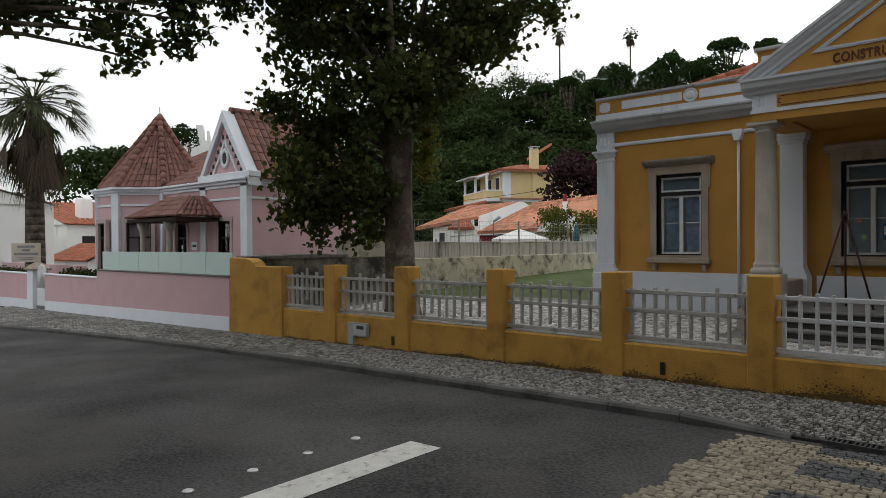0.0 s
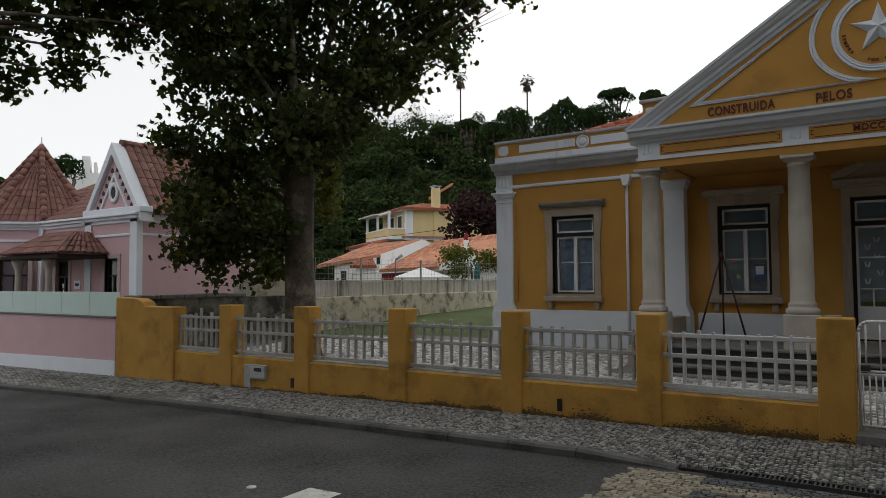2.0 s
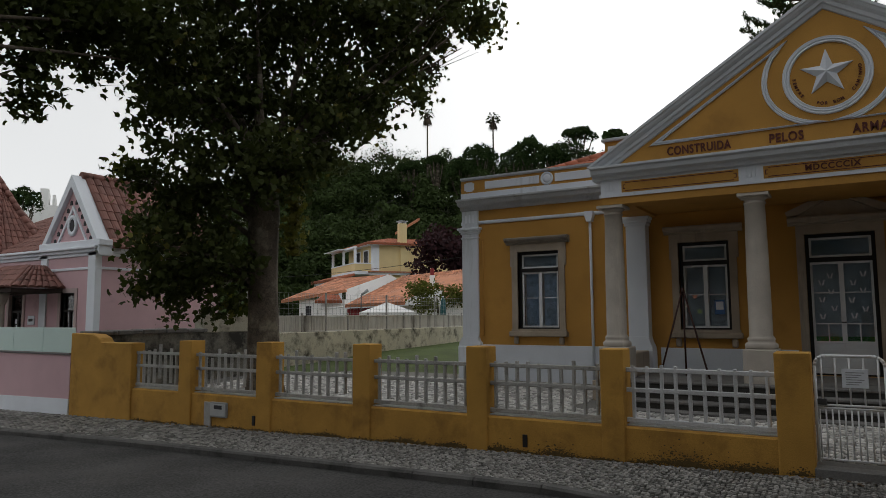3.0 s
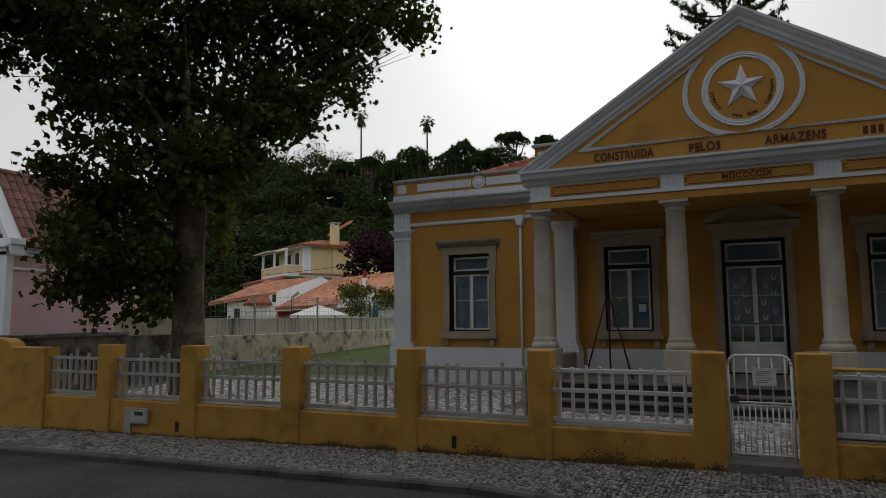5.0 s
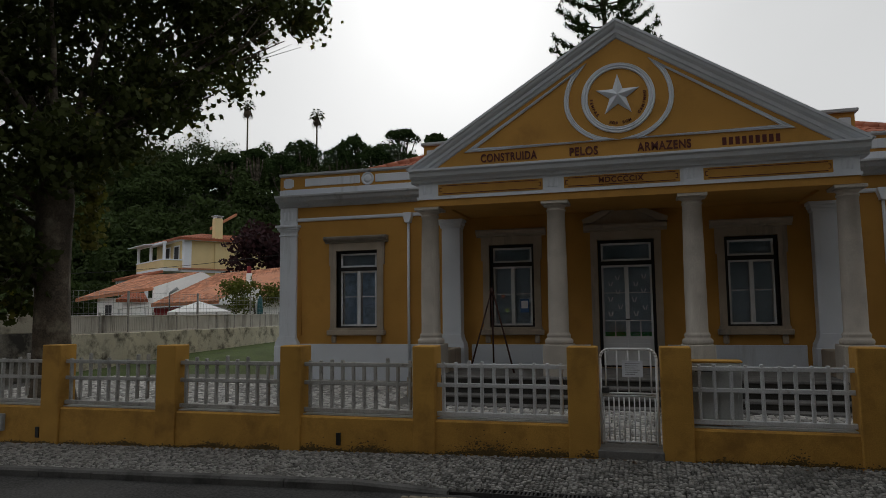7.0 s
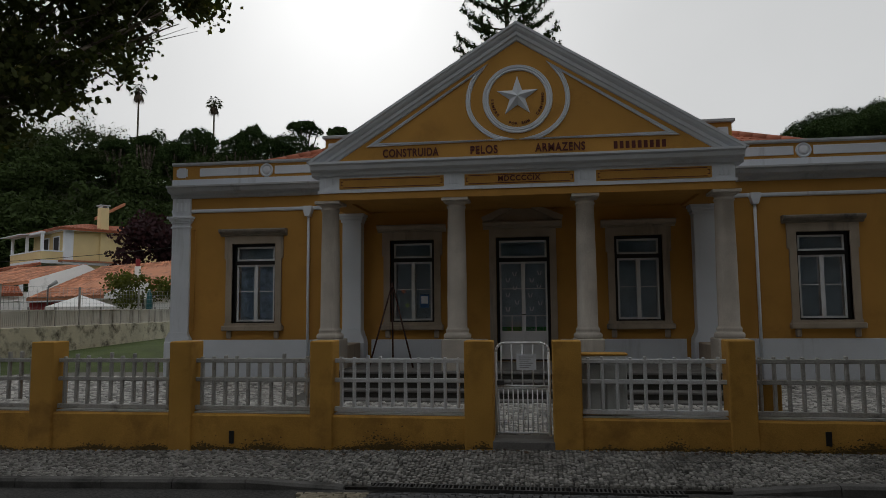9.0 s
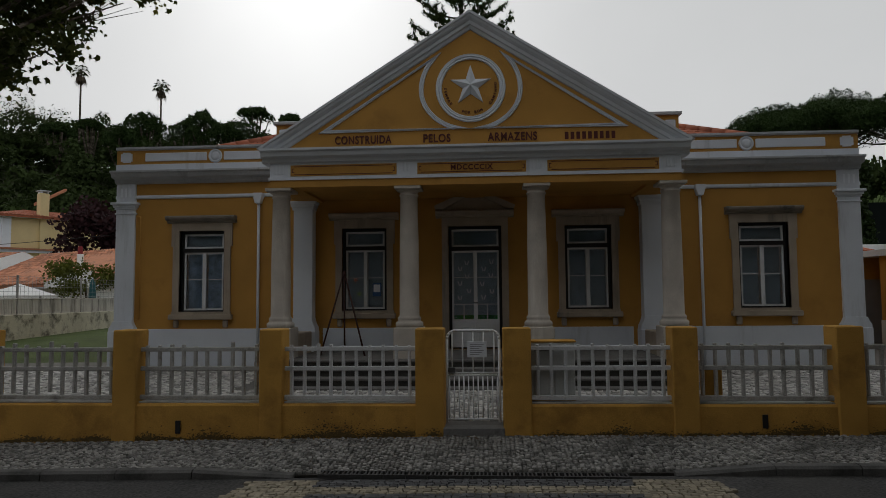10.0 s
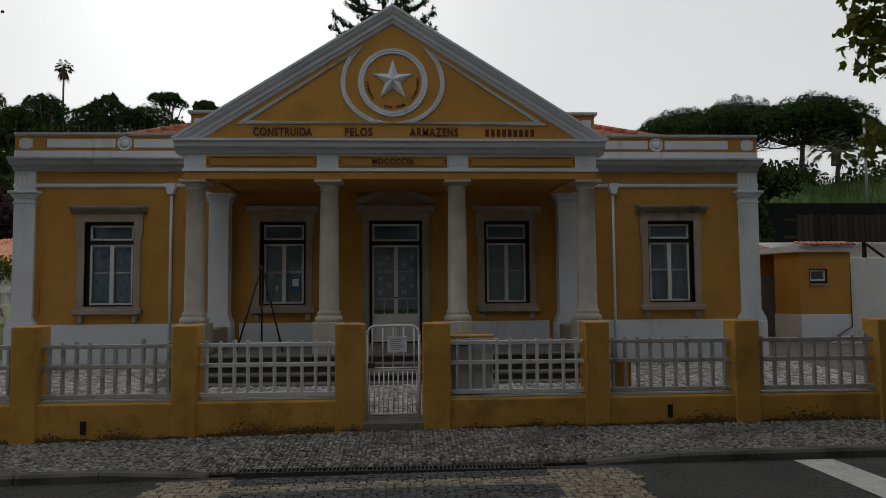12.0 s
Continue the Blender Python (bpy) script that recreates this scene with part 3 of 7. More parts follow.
def school_window(cx, w, z0, z1, grand, door=False, blue=False):
    x0, x1 = cx - w / 2, cx + w / 2
    o = 0.155
    bm = boxes((x0 - o, x0, YW - 0.05, YW + 0.2, z0 if not door else 0.66, z1), (x1, x1 + o, YW - 0.05, YW + 0.2, z0 if not door else 0.66, z1), (x0 - o, x1 + o, YW - 0.05, YW + 0.2, z1, z1 + 0.19))
    if not door:
        bx(bm, x0 - o - 0.02, x1 + o + 0.02, YW - 0.06, YW + 0.2, z0 - 0.06, z0)
        bx(bm, x0 - o - 0.04, x0 - o, YW - 0.045, YW, z1 - 0.38, z1 + 0.19)
        bx(bm, x1 + o, x1 + o + 0.04, YW - 0.045, YW, z1 - 0.38, z1 + 0.19)
    frame_name = "door_surround" if door else "window"
    win = part(frame_name, bm, STONE, school, "grey limestone surround")
    prof = [(0.06, z1 + 0.19), (0.09, z1 + 0.205), (0.09, z1 + 0.235), (0.17, z1 + 0.26), (0.21, z1 + 0.295), (0.22, z1 + 0.335), (0.20, z1 + 0.36)]
    lx0, lx1 = x0 - o - 0.14, x1 + o + 0.14
    bm = bmesh.new()
    prism(bm, [(YW, prof[0][1])] + [(YW - q, z) for q, z in prof] + [(YW, prof[-1][1])], lx0, lx1, "x")
    part("hood", bm, HOOD if grand else STONE, win)
    if not door:
        part("sill", box(x0 - o - 0.06, x1 + o + 0.06, YW - 0.15, YW + 0.05, z0 - 0.19, z0 - 0.06, 0.02), STONE, win)
        for s in (x0 - 0.11, x1 - 0.01):
            part("bracket", box(s, s + 0.12, YW - 0.09, YW, z0 - 0.38, z0 - 0.19, 0.025), STONE, win)
    else:
        zt = z1 + 0.37
        bm = prism(bmesh.new(), [(lx0, zt), (lx1, zt), (lx1, zt + 0.05), (cx, zt + 0.42), (lx0, zt + 0.05)], YW - 0.06, YW)
        part("pediment", bm, STONE, win)
        for s in (-1, 1):
            bm = prism(bmesh.new(), [(cx, zt + 0.42), (cx, zt + 0.52), (cx + s * (lx1 - cx + 0.03), zt + 0.10), (cx + s * (lx1 - cx), zt + 0.01), (cx + s * (lx1 - cx - 0.2), zt + 0.03)], YW - 0.2, YW)
            part("pediment_cornice", bm, STONE, win)
    # black outer frame
    yf = YW + 0.10
    f = 0.07
    zt0 = z0 + (z1 - z0) * (0.735 if not door else 0.80)
    zt1 = zt0 + 0.095
    part("frame", boxes((x0, x0 + f, yf, yf + 0.1, z0, z1), (x1 - f, x1, yf, yf + 0.1, z0, z1), (x0 + f, x1 - f, yf, yf + 0.1, z1 - f, z1), (x0 + f, x1 - f, yf, yf + 0.1, z0, z0 + 0.035), (x0 + f, x1 - f, yf - 0.015, yf + 0.1, zt0, zt1)), BLACK, win, "black painted timber frame")
    s = 0.045

    def sash(a, b, c, d, bars, name):
        sp = [(a, a + s, yf + 0.02, yf + 0.07, c, d), (b - s, b, yf + 0.02, yf + 0.07, c, d), (a + s, b - s, yf + 0.02, yf + 0.07, c, c + s), (a + s, b - s, yf + 0.02, yf + 0.07, d - s, d)]
        for z in bars:
            sp.append((a + s, b - s, yf + 0.03, yf + 0.06, z - 0.011, z + 0.011))
        leaf = part(name, boxes(*sp), SASH, win, "white painted sash")
        pane = part("pane", box(a + s, b - s, yf + 0.043, yf + 0.047, c + s, d - s), GLASS, leaf)
        pane.visible_shadow = False
        return leaf

    sash(x0 + f, x1 - f, zt1, z1 - f, (), "transom_light")
    if not door:
        zb = z0 + 0.035
        for a, b in ((x0 + f, cx + 0.005), (cx + 0.005, x1 - f)):
            sash(a, b, zb, zt0, (zb + (zt0 - zb) * 0.53,), "casement")
            # the reflection in the glass is coloured onto the shutter
            part("shutter", box(a + 0.05, b - 0.05, yf + 0.16, yf + 0.18, zb + 0.02, zt0 - 0.02, 0.005), SKY_SHUTTER if blue else CURTAIN, win, "inner shutter behind the glass, coloured like reflected sky")
            if blue:
                part("shutter_panel", box(a + 0.11, b - 0.11, yf + 0.150, yf + 0.16, zb + 0.10, zb + 0.55, 0.004), SKY_SHUTTER, win)
        part("blind", box(x0 + f, x1 - f, yf + 0.16, yf + 0.18, zt1, z1 - f), CURTAIN, win)
    else:
        zb = z0 + 0.03
        for k, (a, b) in enumerate(((x0 + f, cx), (cx, x1 - f))):
            leaf = sash(a, b, zb + 0.62, zt0, (zb + 1.02, zb + 1.66), "door_leaf")
            part("bottom_panel", box(a, b, yf + 0.02, yf + 0.07, zb, zb + 0.62, 0.006), SASH, leaf)
            part("panel_moulding", box(a + 0.08, b - 0.08, yf + 0.012, yf + 0.02, zb + 0.12, zb + 0.5, 0.004), SASH, leaf)
            part("mullion", box((a + b) / 2 - 0.012, (a + b) / 2 + 0.012, yf + 0.03, yf + 0.06, zb + 0.66, zb + 1.02), SASH, leaf)
            part("green_strip", box(a + s, b - s, yf + 0.05, yf + 0.053, zb + 0.665, zb + 0.76), mat("green_card", (0.04, 0.30, 0.07), 0.7, 0.1, 5, 40, 0), leaf, "green card behind the glass")
            part("door_curtain", box(a + s, b - s, yf + 0.12, yf + 0.13, zb + 0.6, zt0), CURTAIN, leaf)
            rng = random.Random(11 + k)
            for i in range(6):
                px, pz = (a + b) / 2 + (0.10 if i % 2 else -0.09) + rng.uniform(-0.03, 0.03), zb + 1.12 + 0.17 * i + rng.uniform(-0.03, 0.03)
                bm = bmesh.new()
                for sgn in (-1, 1):
                    q = [(0, 0), (sgn * 0.035, 0.10), (sgn * 0.06, 0.105), (sgn * 0.03, -0.005)]
                    prism(bm, [(px + u, pz + v) for u, v in q], yf + 0.034, yf + 0.038)
                bmesh.ops.recalc_face_normals(bm, faces=list(bm.faces))
                part("paper_bird", bm, PAPER, leaf, "white paper bird stuck on the glass")
        part("handle", tube(bmesh.new(), (cx - 0.04, yf, zb + 1.05), (cx + 0.05, yf, zb + 1.05), 0.012), IRON, win, "dark door handle")
        part("transom_blind", box(x0 + f, x1 - f, yf + 0.12, yf + 0.13, zt1, z1 - f), CURTAIN, win)
    return win


for i, (c, w) in enumerate(WIN):
    wobj = school_window(C + c, w, 1.58, 3.55, i in (0, 3), blue=(i == 0))
    if i == 1:
        BLUEP = mat("blue_poster", (0.05, 0.13, 0.30), 0.6, 0.1, 6, 50, 0)
        pst = part("poster", box(C + c + 0.17, C + c + 0.38, YW + 0.136, YW + 0.139, 1.92, 2.24), BLUEP, wobj, "small blue poster on the glass")
        part("poster_sheet", box(C + c + 0.195, C + c + 0.355, YW + 0.133, YW + 0.1362, 2.02, 2.2), PAPER, pst)
        for px, pz, colr in ((-0.24, 2.32, (0.55, 0.25, 0.18)), (-0.15, 1.98, (0.40, 0.55, 0.25))):
            bm = prism(bmesh.new(), [(C + c + px + (0.085 if j % 2 else 0.03) * math.cos(j * math.pi / 6), pz + (0.085 if j % 2 else 0.03) * math.sin(j * math.pi / 6)) for j in range(12)], YW + 0.132, YW + 0.136)
            bmesh.ops.recalc_face_normals(bm, faces=list(bm.faces))
            part("paper_flower", bm, mat("card_%d" % int(colr[0] * 100), colr, 0.8, 0.1, 5, 40, 0), wobj, "coloured paper flower on the glass")
school_window(C, 1.26, 0.66, 3.57, False, door=True)

# porch: platform, steps, columns
for i, z in enumerate((0.215, 0.365, 0.515, 0.66)):
    y0 = 3.15 + 0.30 * i
    d = 0.34 if i < 3 else 0.30
    # riser coloured dark for the shade below the tread's nosing
    st_ = part("step", box(C - 3.72, C + 3.72, y0 + 0.035, y0 + d, 0.08, z - 0.055), RISER_SHADE, school, "step with its riser coloured dark as shade")
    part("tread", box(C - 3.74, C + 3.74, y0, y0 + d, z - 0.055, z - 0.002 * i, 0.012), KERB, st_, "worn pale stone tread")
part("porch_floor", box(C - 3.75, C + 3.75, 4.35, YW, 0.08, 0.655), KERB, school)
part("column_platform", box(C - 4.45, C - 3.75, 4.2, YW - 0.04, 0.08, 0.60), STONE, school)
part("column_platform", box(C + 3.75, C + 4.45, 4.2, YW - 0.04, 0.08, 0.60), STONE, school)
COLS = [C - 4.035, C - 1.32, C + 1.32, C + 4.035]
YC = 4.6
for x in COLS:
    part("pedestal", box(x - 0.30, x + 0.30, YC - 0.30, YC + 0.30, 0.60, 1.28, 0.02), COLUMN, school)
    bm = lathe(bmesh.new(), [(0.27, 1.28), (0.285, 1.31), (0.285, 1.36), (0.26, 1.39), (0.235, 1.40), (0.235, 1.44), (0.245, 1.46), (0.225, 1.49), (0.205, 1.52), (0.203, 2.2), (0.196, 3.0), (0.180, 3.98), (0.20, 3.99), (0.20, 4.02), (0.182, 4.03), (0.182, 4.06), (0.215, 4.09), (0.245, 4.12)], x, YC, 32)
    part("column", bm, COLUMN, school, "smooth limestone column with worn base")
    part("capital", box(x - 0.275, x + 0.275, YC - 0.275, YC + 0.275, 4.12, 4.185, 0.01), COLUMN, school)
for sx in (-1, 1):
    xa, xb = sorted((C + sx * 3.84, C + sx * 4.30))
    part("anta", box(xa, xb, YW - 0.30, YW, 1.17, 4.2, 0.008), WHITE, school)
    bm = prism(bmesh.new(), [(xa - 0.09, 1.12), (xb + 0.09, 1.12), (xb + 0.08, 1.2), (xb + 0.03, 1.3), (xb, 1.42), (xa, 1.42), (xa - 0.03, 1.3), (xa - 0.08, 1.2)], YW - 0.36, YW)
    part("anta_foot", bm, WHITE, school)
    part("anta_base", box(xa - 0.1, xb + 0.1, YW - 0.40, YW, 0.6, 1.12, 0.01), WHITE, school)
    for z0, z1, o in ((3.98, 4.05, 0.03), (4.05, 4.12, 0.06), (4.12, 4.19, 0.09)):
        part("anta_capital", box(xa - o, xb + o, YW - 0.30 - o, YW, z0, z1, 0.008), WHITE, school)
    xa, xb = sorted((C + sx * 3.82, C + sx * 4.26))
    part("cheek_wall", box(xa, xb, YC + 0.30, YW - 0.4, 0.6, 1.12, 0.02), STONE, school)
# entablature
EX, EY = 4.2, 4.32
part("architrave", boxes((C - EX, C + EX, EY, EY + 0.55, 4.185, 4.335), (C - EX, C - EX + 0.55, EY + 0.55, YW, 4.185, 4.335), (C + EX - 0.55, C + EX, EY + 0.55, YW, 4.185, 4.335)), OCHRE, school)
part("fillet", boxes((C - EX - 0.03, C + EX + 0.03, EY - 0.03, YW, 4.335, 4.395)), WHITE, school)
part("porch_ceiling", box(C - EX + 0.55, C + EX - 0.55, EY + 0.55, YW, 4.24, 4.33), OCHRE, school)
part("frieze", box(C - EX, C + EX, EY, YW, 4.395, 4.69), WHITE, school)
for k in (-2.65, 0, 2.65):
    w = 1.11
    pn = part("frieze_panel", box(C + k - w, C + k + w, EY - 0.012, EY, 4.415, 4.645), OCHRE, school, "ochre frieze panel with a dark red line")
    t = 0.014
    a, b, c, d = C + k - w + 0.03, C + k + w - 0.03, 4.44, 4.62
    part("red_line", boxes((a + 0.05, b - 0.05, EY - 0.018, EY - 0.012, c, c + t), (a + 0.05, b - 0.05, EY - 0.018, EY - 0.012, d - t, d), (a, a + t, EY - 0.018, EY - 0.012, c + 0.05, d - 0.05), (b - t, b, EY - 0.018, EY - 0.012, c + 0.05, d - 0.05),
                            (a, a + 0.05, EY - 0.018, EY - 0.012, c + 0.045, c + 0.045 + t), (a, a + 0.05, EY - 0.018, EY - 0.012, d - 0.045 - t, d - 0.045), (b - 0.05, b, EY - 0.018, EY - 0.012, c + 0.045, c + 0.045 + t), (b - 0.05, b, EY - 0.018, EY - 0.012, d - 0.045 - t, d - 0.045)), RED, pn)
    if k == 0:
        lettering("year_letters", "MDCCCCIX", 0.15, (C, EY - 0.02, 4.53), pn, RED)
for k in (-4.0, -1.33, 1.33, 4.0):
    for j in range(3):
        xx = C + k - 0.10 + 0.075 * j
        part("triglyph", box(xx, xx + 0.04, EY - 0.010, EY, 4.46, 4.66, 0.005), WHITE, school)
bm = bmesh.new()
prof = [(0.02, 4.69), (0.07, 4.71), (0.08, 4.77), (0.18, 4.81), (0.20, 4.89), (0.25, 4.92), (0.25, 4.965)]
prism(bm, [(EY + 0.3, prof[0][1])] + [(EY - o, z) for o, z in prof] + [(EY + 0.3, prof[-1][1])], C - EX - 0.15, C + EX + 0.15, "x")
part("cornice", bm, RAKE, school)
for sx in (-1, 1):
    bm = bmesh.new()
    prism(bm, [(C + sx * (EX - 0.2), 4.69)] + [(C + sx * (EX + o * 0.55), z) for o, z in prof] + [(C + sx * (EX - 0.2), 4.965)], EY + 0.3, YW)
    part("cornice_return", bm, RAKE, school)
# tympanum and raking cornice
ZB, ZA, HW = 4.95, 7.76, 4.41
slope = (ZA - 4.98) / HW
part("tympanum", prism(bmesh.new(), [(C - HW + 0.2, ZB), (C + HW - 0.2, ZB), (C, ZA - 0.2)], EY - 0.01, EY + 0.3), OCHRE, school)
RAKE_PROFILE = [(-0.35, 0.0), (0.21, 0.0), (0.21, 0.055), (0.185, 0.075), (0.165, 0.125), (0.125, 0.175), (0.11, 0.18), (0.10, 0.255), (0.065, 0.275), (0.045, 0.34), (0.01, 0.36), (-0.35, 0.36)]
for sx in (-1, 1):
    bm = bmesh.new()
    top_ring = [bm.verts.new((C, EY - o, ZA - d)) for o, d in RAKE_PROFILE]
    end_ring = []
    for o, d in RAKE_PROFILE:
        xe = min(HW + 0.06, (ZA - d - 4.968) / slope)
        end_ring.append(bm.verts.new((C + sx * xe, EY - o, ZA - d - slope * xe)))
    for k in range(len(RAKE_PROFILE) - 1):
        bm.faces.new((top_ring[k], top_ring[k + 1], end_ring[k + 1], end_ring[k]))
    bm.faces.new(end_ring)
    bmesh.ops.recalc_face_normals(bm, faces=list(bm.faces))
    part("raking_cornice", bm, RAKE, school, "pale moulded raking cornice")


def ridge_moulding(bm, pts, w, y, closed=False, out=0.04):
    """A raised half-round moulding that follows pts (x, z) on the tympanum."""
    n = len(pts)
    rings = []
    for i in range(n):
        p = Vector(pts[i])
        a = Vector(pts[i - 1]) if (i or closed) else p
        b = Vector(pts[(i + 1) % n]) if (i < n - 1 or closed) else p
        d1, d2 = (p - a), (b - p)
        d1 = d1.normalized() if d1.length > 1e-6 else d2.normalized()
        d2 = d2.normalized() if d2.length > 1e-6 else d1
        m = Vector((-(d1 + d2).y, (d1 + d2).x))
        m = m.normalized() if m.length > 1e-6 else Vector((-d1.y, d1.x))
        k = 1 / max(0.35, m.dot(Vector((-d1.y, d1.x))))
        rings.append([bm.verts.new((p.x + m.x * q * w * k, y - o, p.y + m.y * q * w * k)) for q, o in ((-0.5, 0), (-0.38, out * 0.8), (-0.12, out * 0.55), (0, out), (0.12, out * 0.55), (0.38, out * 0.8), (0.5, 0))])
    for i in range(n if closed else n - 1):
        a, b = rings[i], rings[(i + 1) % n]
        for j in range(6):
            bm.faces.new((a[j], a[j + 1], b[j + 1], b[j]))
    bmesh.ops.recalc_face_normals(bm, faces=list(bm.faces))
    return bm


SC, SZ = C, 6.18
circ = [(SC + 0.655 * math.cos(i * math.pi / 32), SZ + 0.655 * math.sin(i * math.pi / 32)) for i in range(64)]
part("ring", ridge_moulding(bmesh.new(), circ, 0.13, EY - 0.01, True, 0.05), WHITE, school, "white moulded ring round the star")
for sx in (-1, 1):
    arc = [(SC + sx * 1.02 * math.sin(radians(a)), SZ - 0.03 - 1.0 * math.cos(radians(a)) * (0.84 if a < 90 else 1.0)) for a in range(8, 128, 6)]
    tri = [(SC + sx * 3.05, 5.335), (SC + sx * 0.13, 5.335)] + [p for p in arc if p[1] > 5.36] + [(SC + sx * 0.70, 6.86)]
    part("curved_triangle", ridge_moulding(bmesh.new(), tri if sx < 0 else tri[::-1], 0.10, EY - 0.01, True, 0.045), WHITE, school, "white moulded panel border")
bm = bmesh.new()
tip = bm.verts.new((SC, EY - 0.13, SZ + 0.04))
rim = [bm.verts.new((SC + (0.44 if i % 2 == 0 else 0.168) * math.sin(i * math.pi / 5), EY - 0.03, SZ + 0.04 + (0.44 if i % 2 == 0 else 0.168) * math.cos(i * math.pi / 5))) for i in range(10)]
low = [bm.verts.new((v.co.x, EY - 0.005, v.co.z)) for v in rim]
for i in range(10):
    j = (i + 1) % 10
    bm.faces.new((tip, rim[i], rim[j]))
    bm.faces.new((rim[i], low[i], low[j], rim[j]))
bmesh.ops.recalc_face_normals(bm, faces=list(bm.faces))
part("star", bm, STARM, school, "faceted five-pointed pale star")


def ring_text(text, a0, a1, r, size):
    for i, ch in enumerate(text):
        if ch == " ":
            continue
        a = radians(a0 + (a1 - a0) * i / max(1, len(text) - 1))
        lettering("motto_letter", ch, size, (SC + r * math.cos(a), EY - 0.018, SZ + r * math.sin(a)), school, RED, turn=-(a + math.pi / 2), deep=0.005)


ring_text("SEMPRE", 181, 219, 0.52, 0.078)
ring_text("POR BOM", 252, 295, 0.52, 0.078)
ring_text("CAMINHO", 321, 368, 0.52, 0.078)
for word, x0, x1 in (("CONSTRUIDA", -2.82, -1.64), ("PELOS", -0.98, -0.42), ("ARMAZENS", 0.34, 1.34)):
    ob = lettering("inscription_letters", word, 0.235, (0, 0, 0), school, RED)
    xs_ = [v.co.x for v in ob.data.vertices]
    k = (x1 - x0) / (max(xs_) - min(xs_))
    mid = (max(xs_) + min(xs_)) / 2
    ob.data.transform(Matrix.Translation((0 + (x0 + x1) / 2, EY - 0.02 - YW, 5.135 - 0.12)) @ Matrix.Diagonal((k, 1, 1, 1)) @ Matrix.Translation((-mid, YW, 0.12)))
for i in range(9):
    xb_ = C + 1.90 + 0.117 * i
    part("inscription_bar", box(xb_, xb_ + 0.075, EY - 0.022, EY - 0.01, 5.06, 5.21, 0.004), RED, school, "dark red painted bar")

# main hipped roof of clay tiles


def tiled(a, b, c, d, name, material, parent, pitch=0.24, rows=None, r=0.075, seg=5, lap=0.02):
    """Rows of round clay tiles on the quad a-b (eave) to d-c (ridge)."""
    a, b, c, d = map(Vector, (a, b, c, d))
    verts, faces = [], []
    nrm = (b - a).cross(d - a).normalized()
    if nrm.z < 0:
        nrm = -nrm
    ne = max(2, round((b - a).length / pitch))
    up_len = ((c + d) / 2 - (a + b) / 2).length
    nr = rows or max(2, round(up_len / 0.36))
    for i in range(ne):
        for j in range(nr):
            s0, s1 = j / nr, (j + 1) / nr + 0.12 / nr
            u = (i + 0.5) / ne
            p0, p1 = a.lerp(b, u).lerp(d.lerp(c, u), s0), a.lerp(b, u).lerp(d.lerp(c, u), min(1, s1))
            e0 = (a.lerp(d, s0) - b.lerp(c, s0)).length / ne / 2
            e1 = (a.lerp(d, min(1, s1)) - b.lerp(c, min(1, s1))).length / ne / 2
            if e0 < 0.012:
                continue
            side = (b - a).normalized()
            jit = random.uniform(-0.006, 0.006)
            k = len(verts)
            for p, e, lift in ((p0, e0, lap), (p1, e1, 0.0)):
                for q in range(seg + 1):
                    ang = math.pi * q / seg
                    verts.append(p + side * (-math.cos(ang) * e * 1.02) + nrm * (math.sin(ang) * min(r, e * 0.9) + lift + jit))
            for q in range(seg):
                faces.append((k + q, k + q + 1, k + seg + 2 + q, k + seg + 1 + q))
            faces.append(tuple(k + q for q in range(seg + 1)))
    o, top = Vector(), parent
    while top is not None:
        o, top = o + top.location, top.parent
    me = bpy.data.meshes.new(name)
    me.from_pydata([v - o for v in verts], [], faces)
    me.materials.append(material)
    ob = new(name, me)
    ob.parent = parent
    ob["kind"] = "stuff"
    return ob


E0, E1, EZ = C - 7.4, C + 7.4, 5.42
R0, R1, RY, RZ = C - 3.6, C + 3.6, 11.9, 7.45
bm = bmesh.new()
v = [bm.verts.new(p) for p in ((E0, YW + 0.3, EZ), (E1, YW + 0.3, EZ), (E1, 17.1, EZ), (E0, 17.1, EZ), (R0, RY, RZ), (R1, RY, RZ))]
for q in ((0, 1, 5, 4), (1, 2, 5), (2, 3, 4, 5), (3, 0, 4), (0, 3, 2, 1)):
    bm.faces.new([v[i] for i in q])
roof = part("roof", bm, TILE, school, "orange clay tile hipped roof")
tiled((E0, YW + 0.3, EZ), (E1, YW + 0.3, EZ), (R1, RY, RZ), (R0, RY, RZ), "roof_tiles", TILE, roof)
for s0, s1, e in ((E0, R0, YW + 0.3), (E1, R1, YW + 0.3)):
    for k in range(16):
        a0, a1 = Vector((s0, e, EZ)).lerp(Vector((s1, RY, RZ)), k / 16), Vector((s0, e, EZ)).lerp(Vector((s1, RY, RZ)), (k + 1.15) / 16)
        part("hip_tile", tube(bmesh.new(), a0 + Vector((0, 0, 0.05)), a1 + Vector((0, 0, 0.07)), 0.13, 0.11, 10), TILE, roof)
# porch gable roof
for sx in (-1, 1):
    bm = prism(bmesh.new(), [(C, ZA - 0.02), (C + sx * (HW - 0.05), ZA - 0.02 - slope * (HW - 0.05)), (C + sx * (HW - 0.05), ZA - 0.14 - slope * (HW - 0.05)), (C, ZA - 0.14)], EY + 0.35, 10.5)
    part("porch_roof", bm, TILE, school)

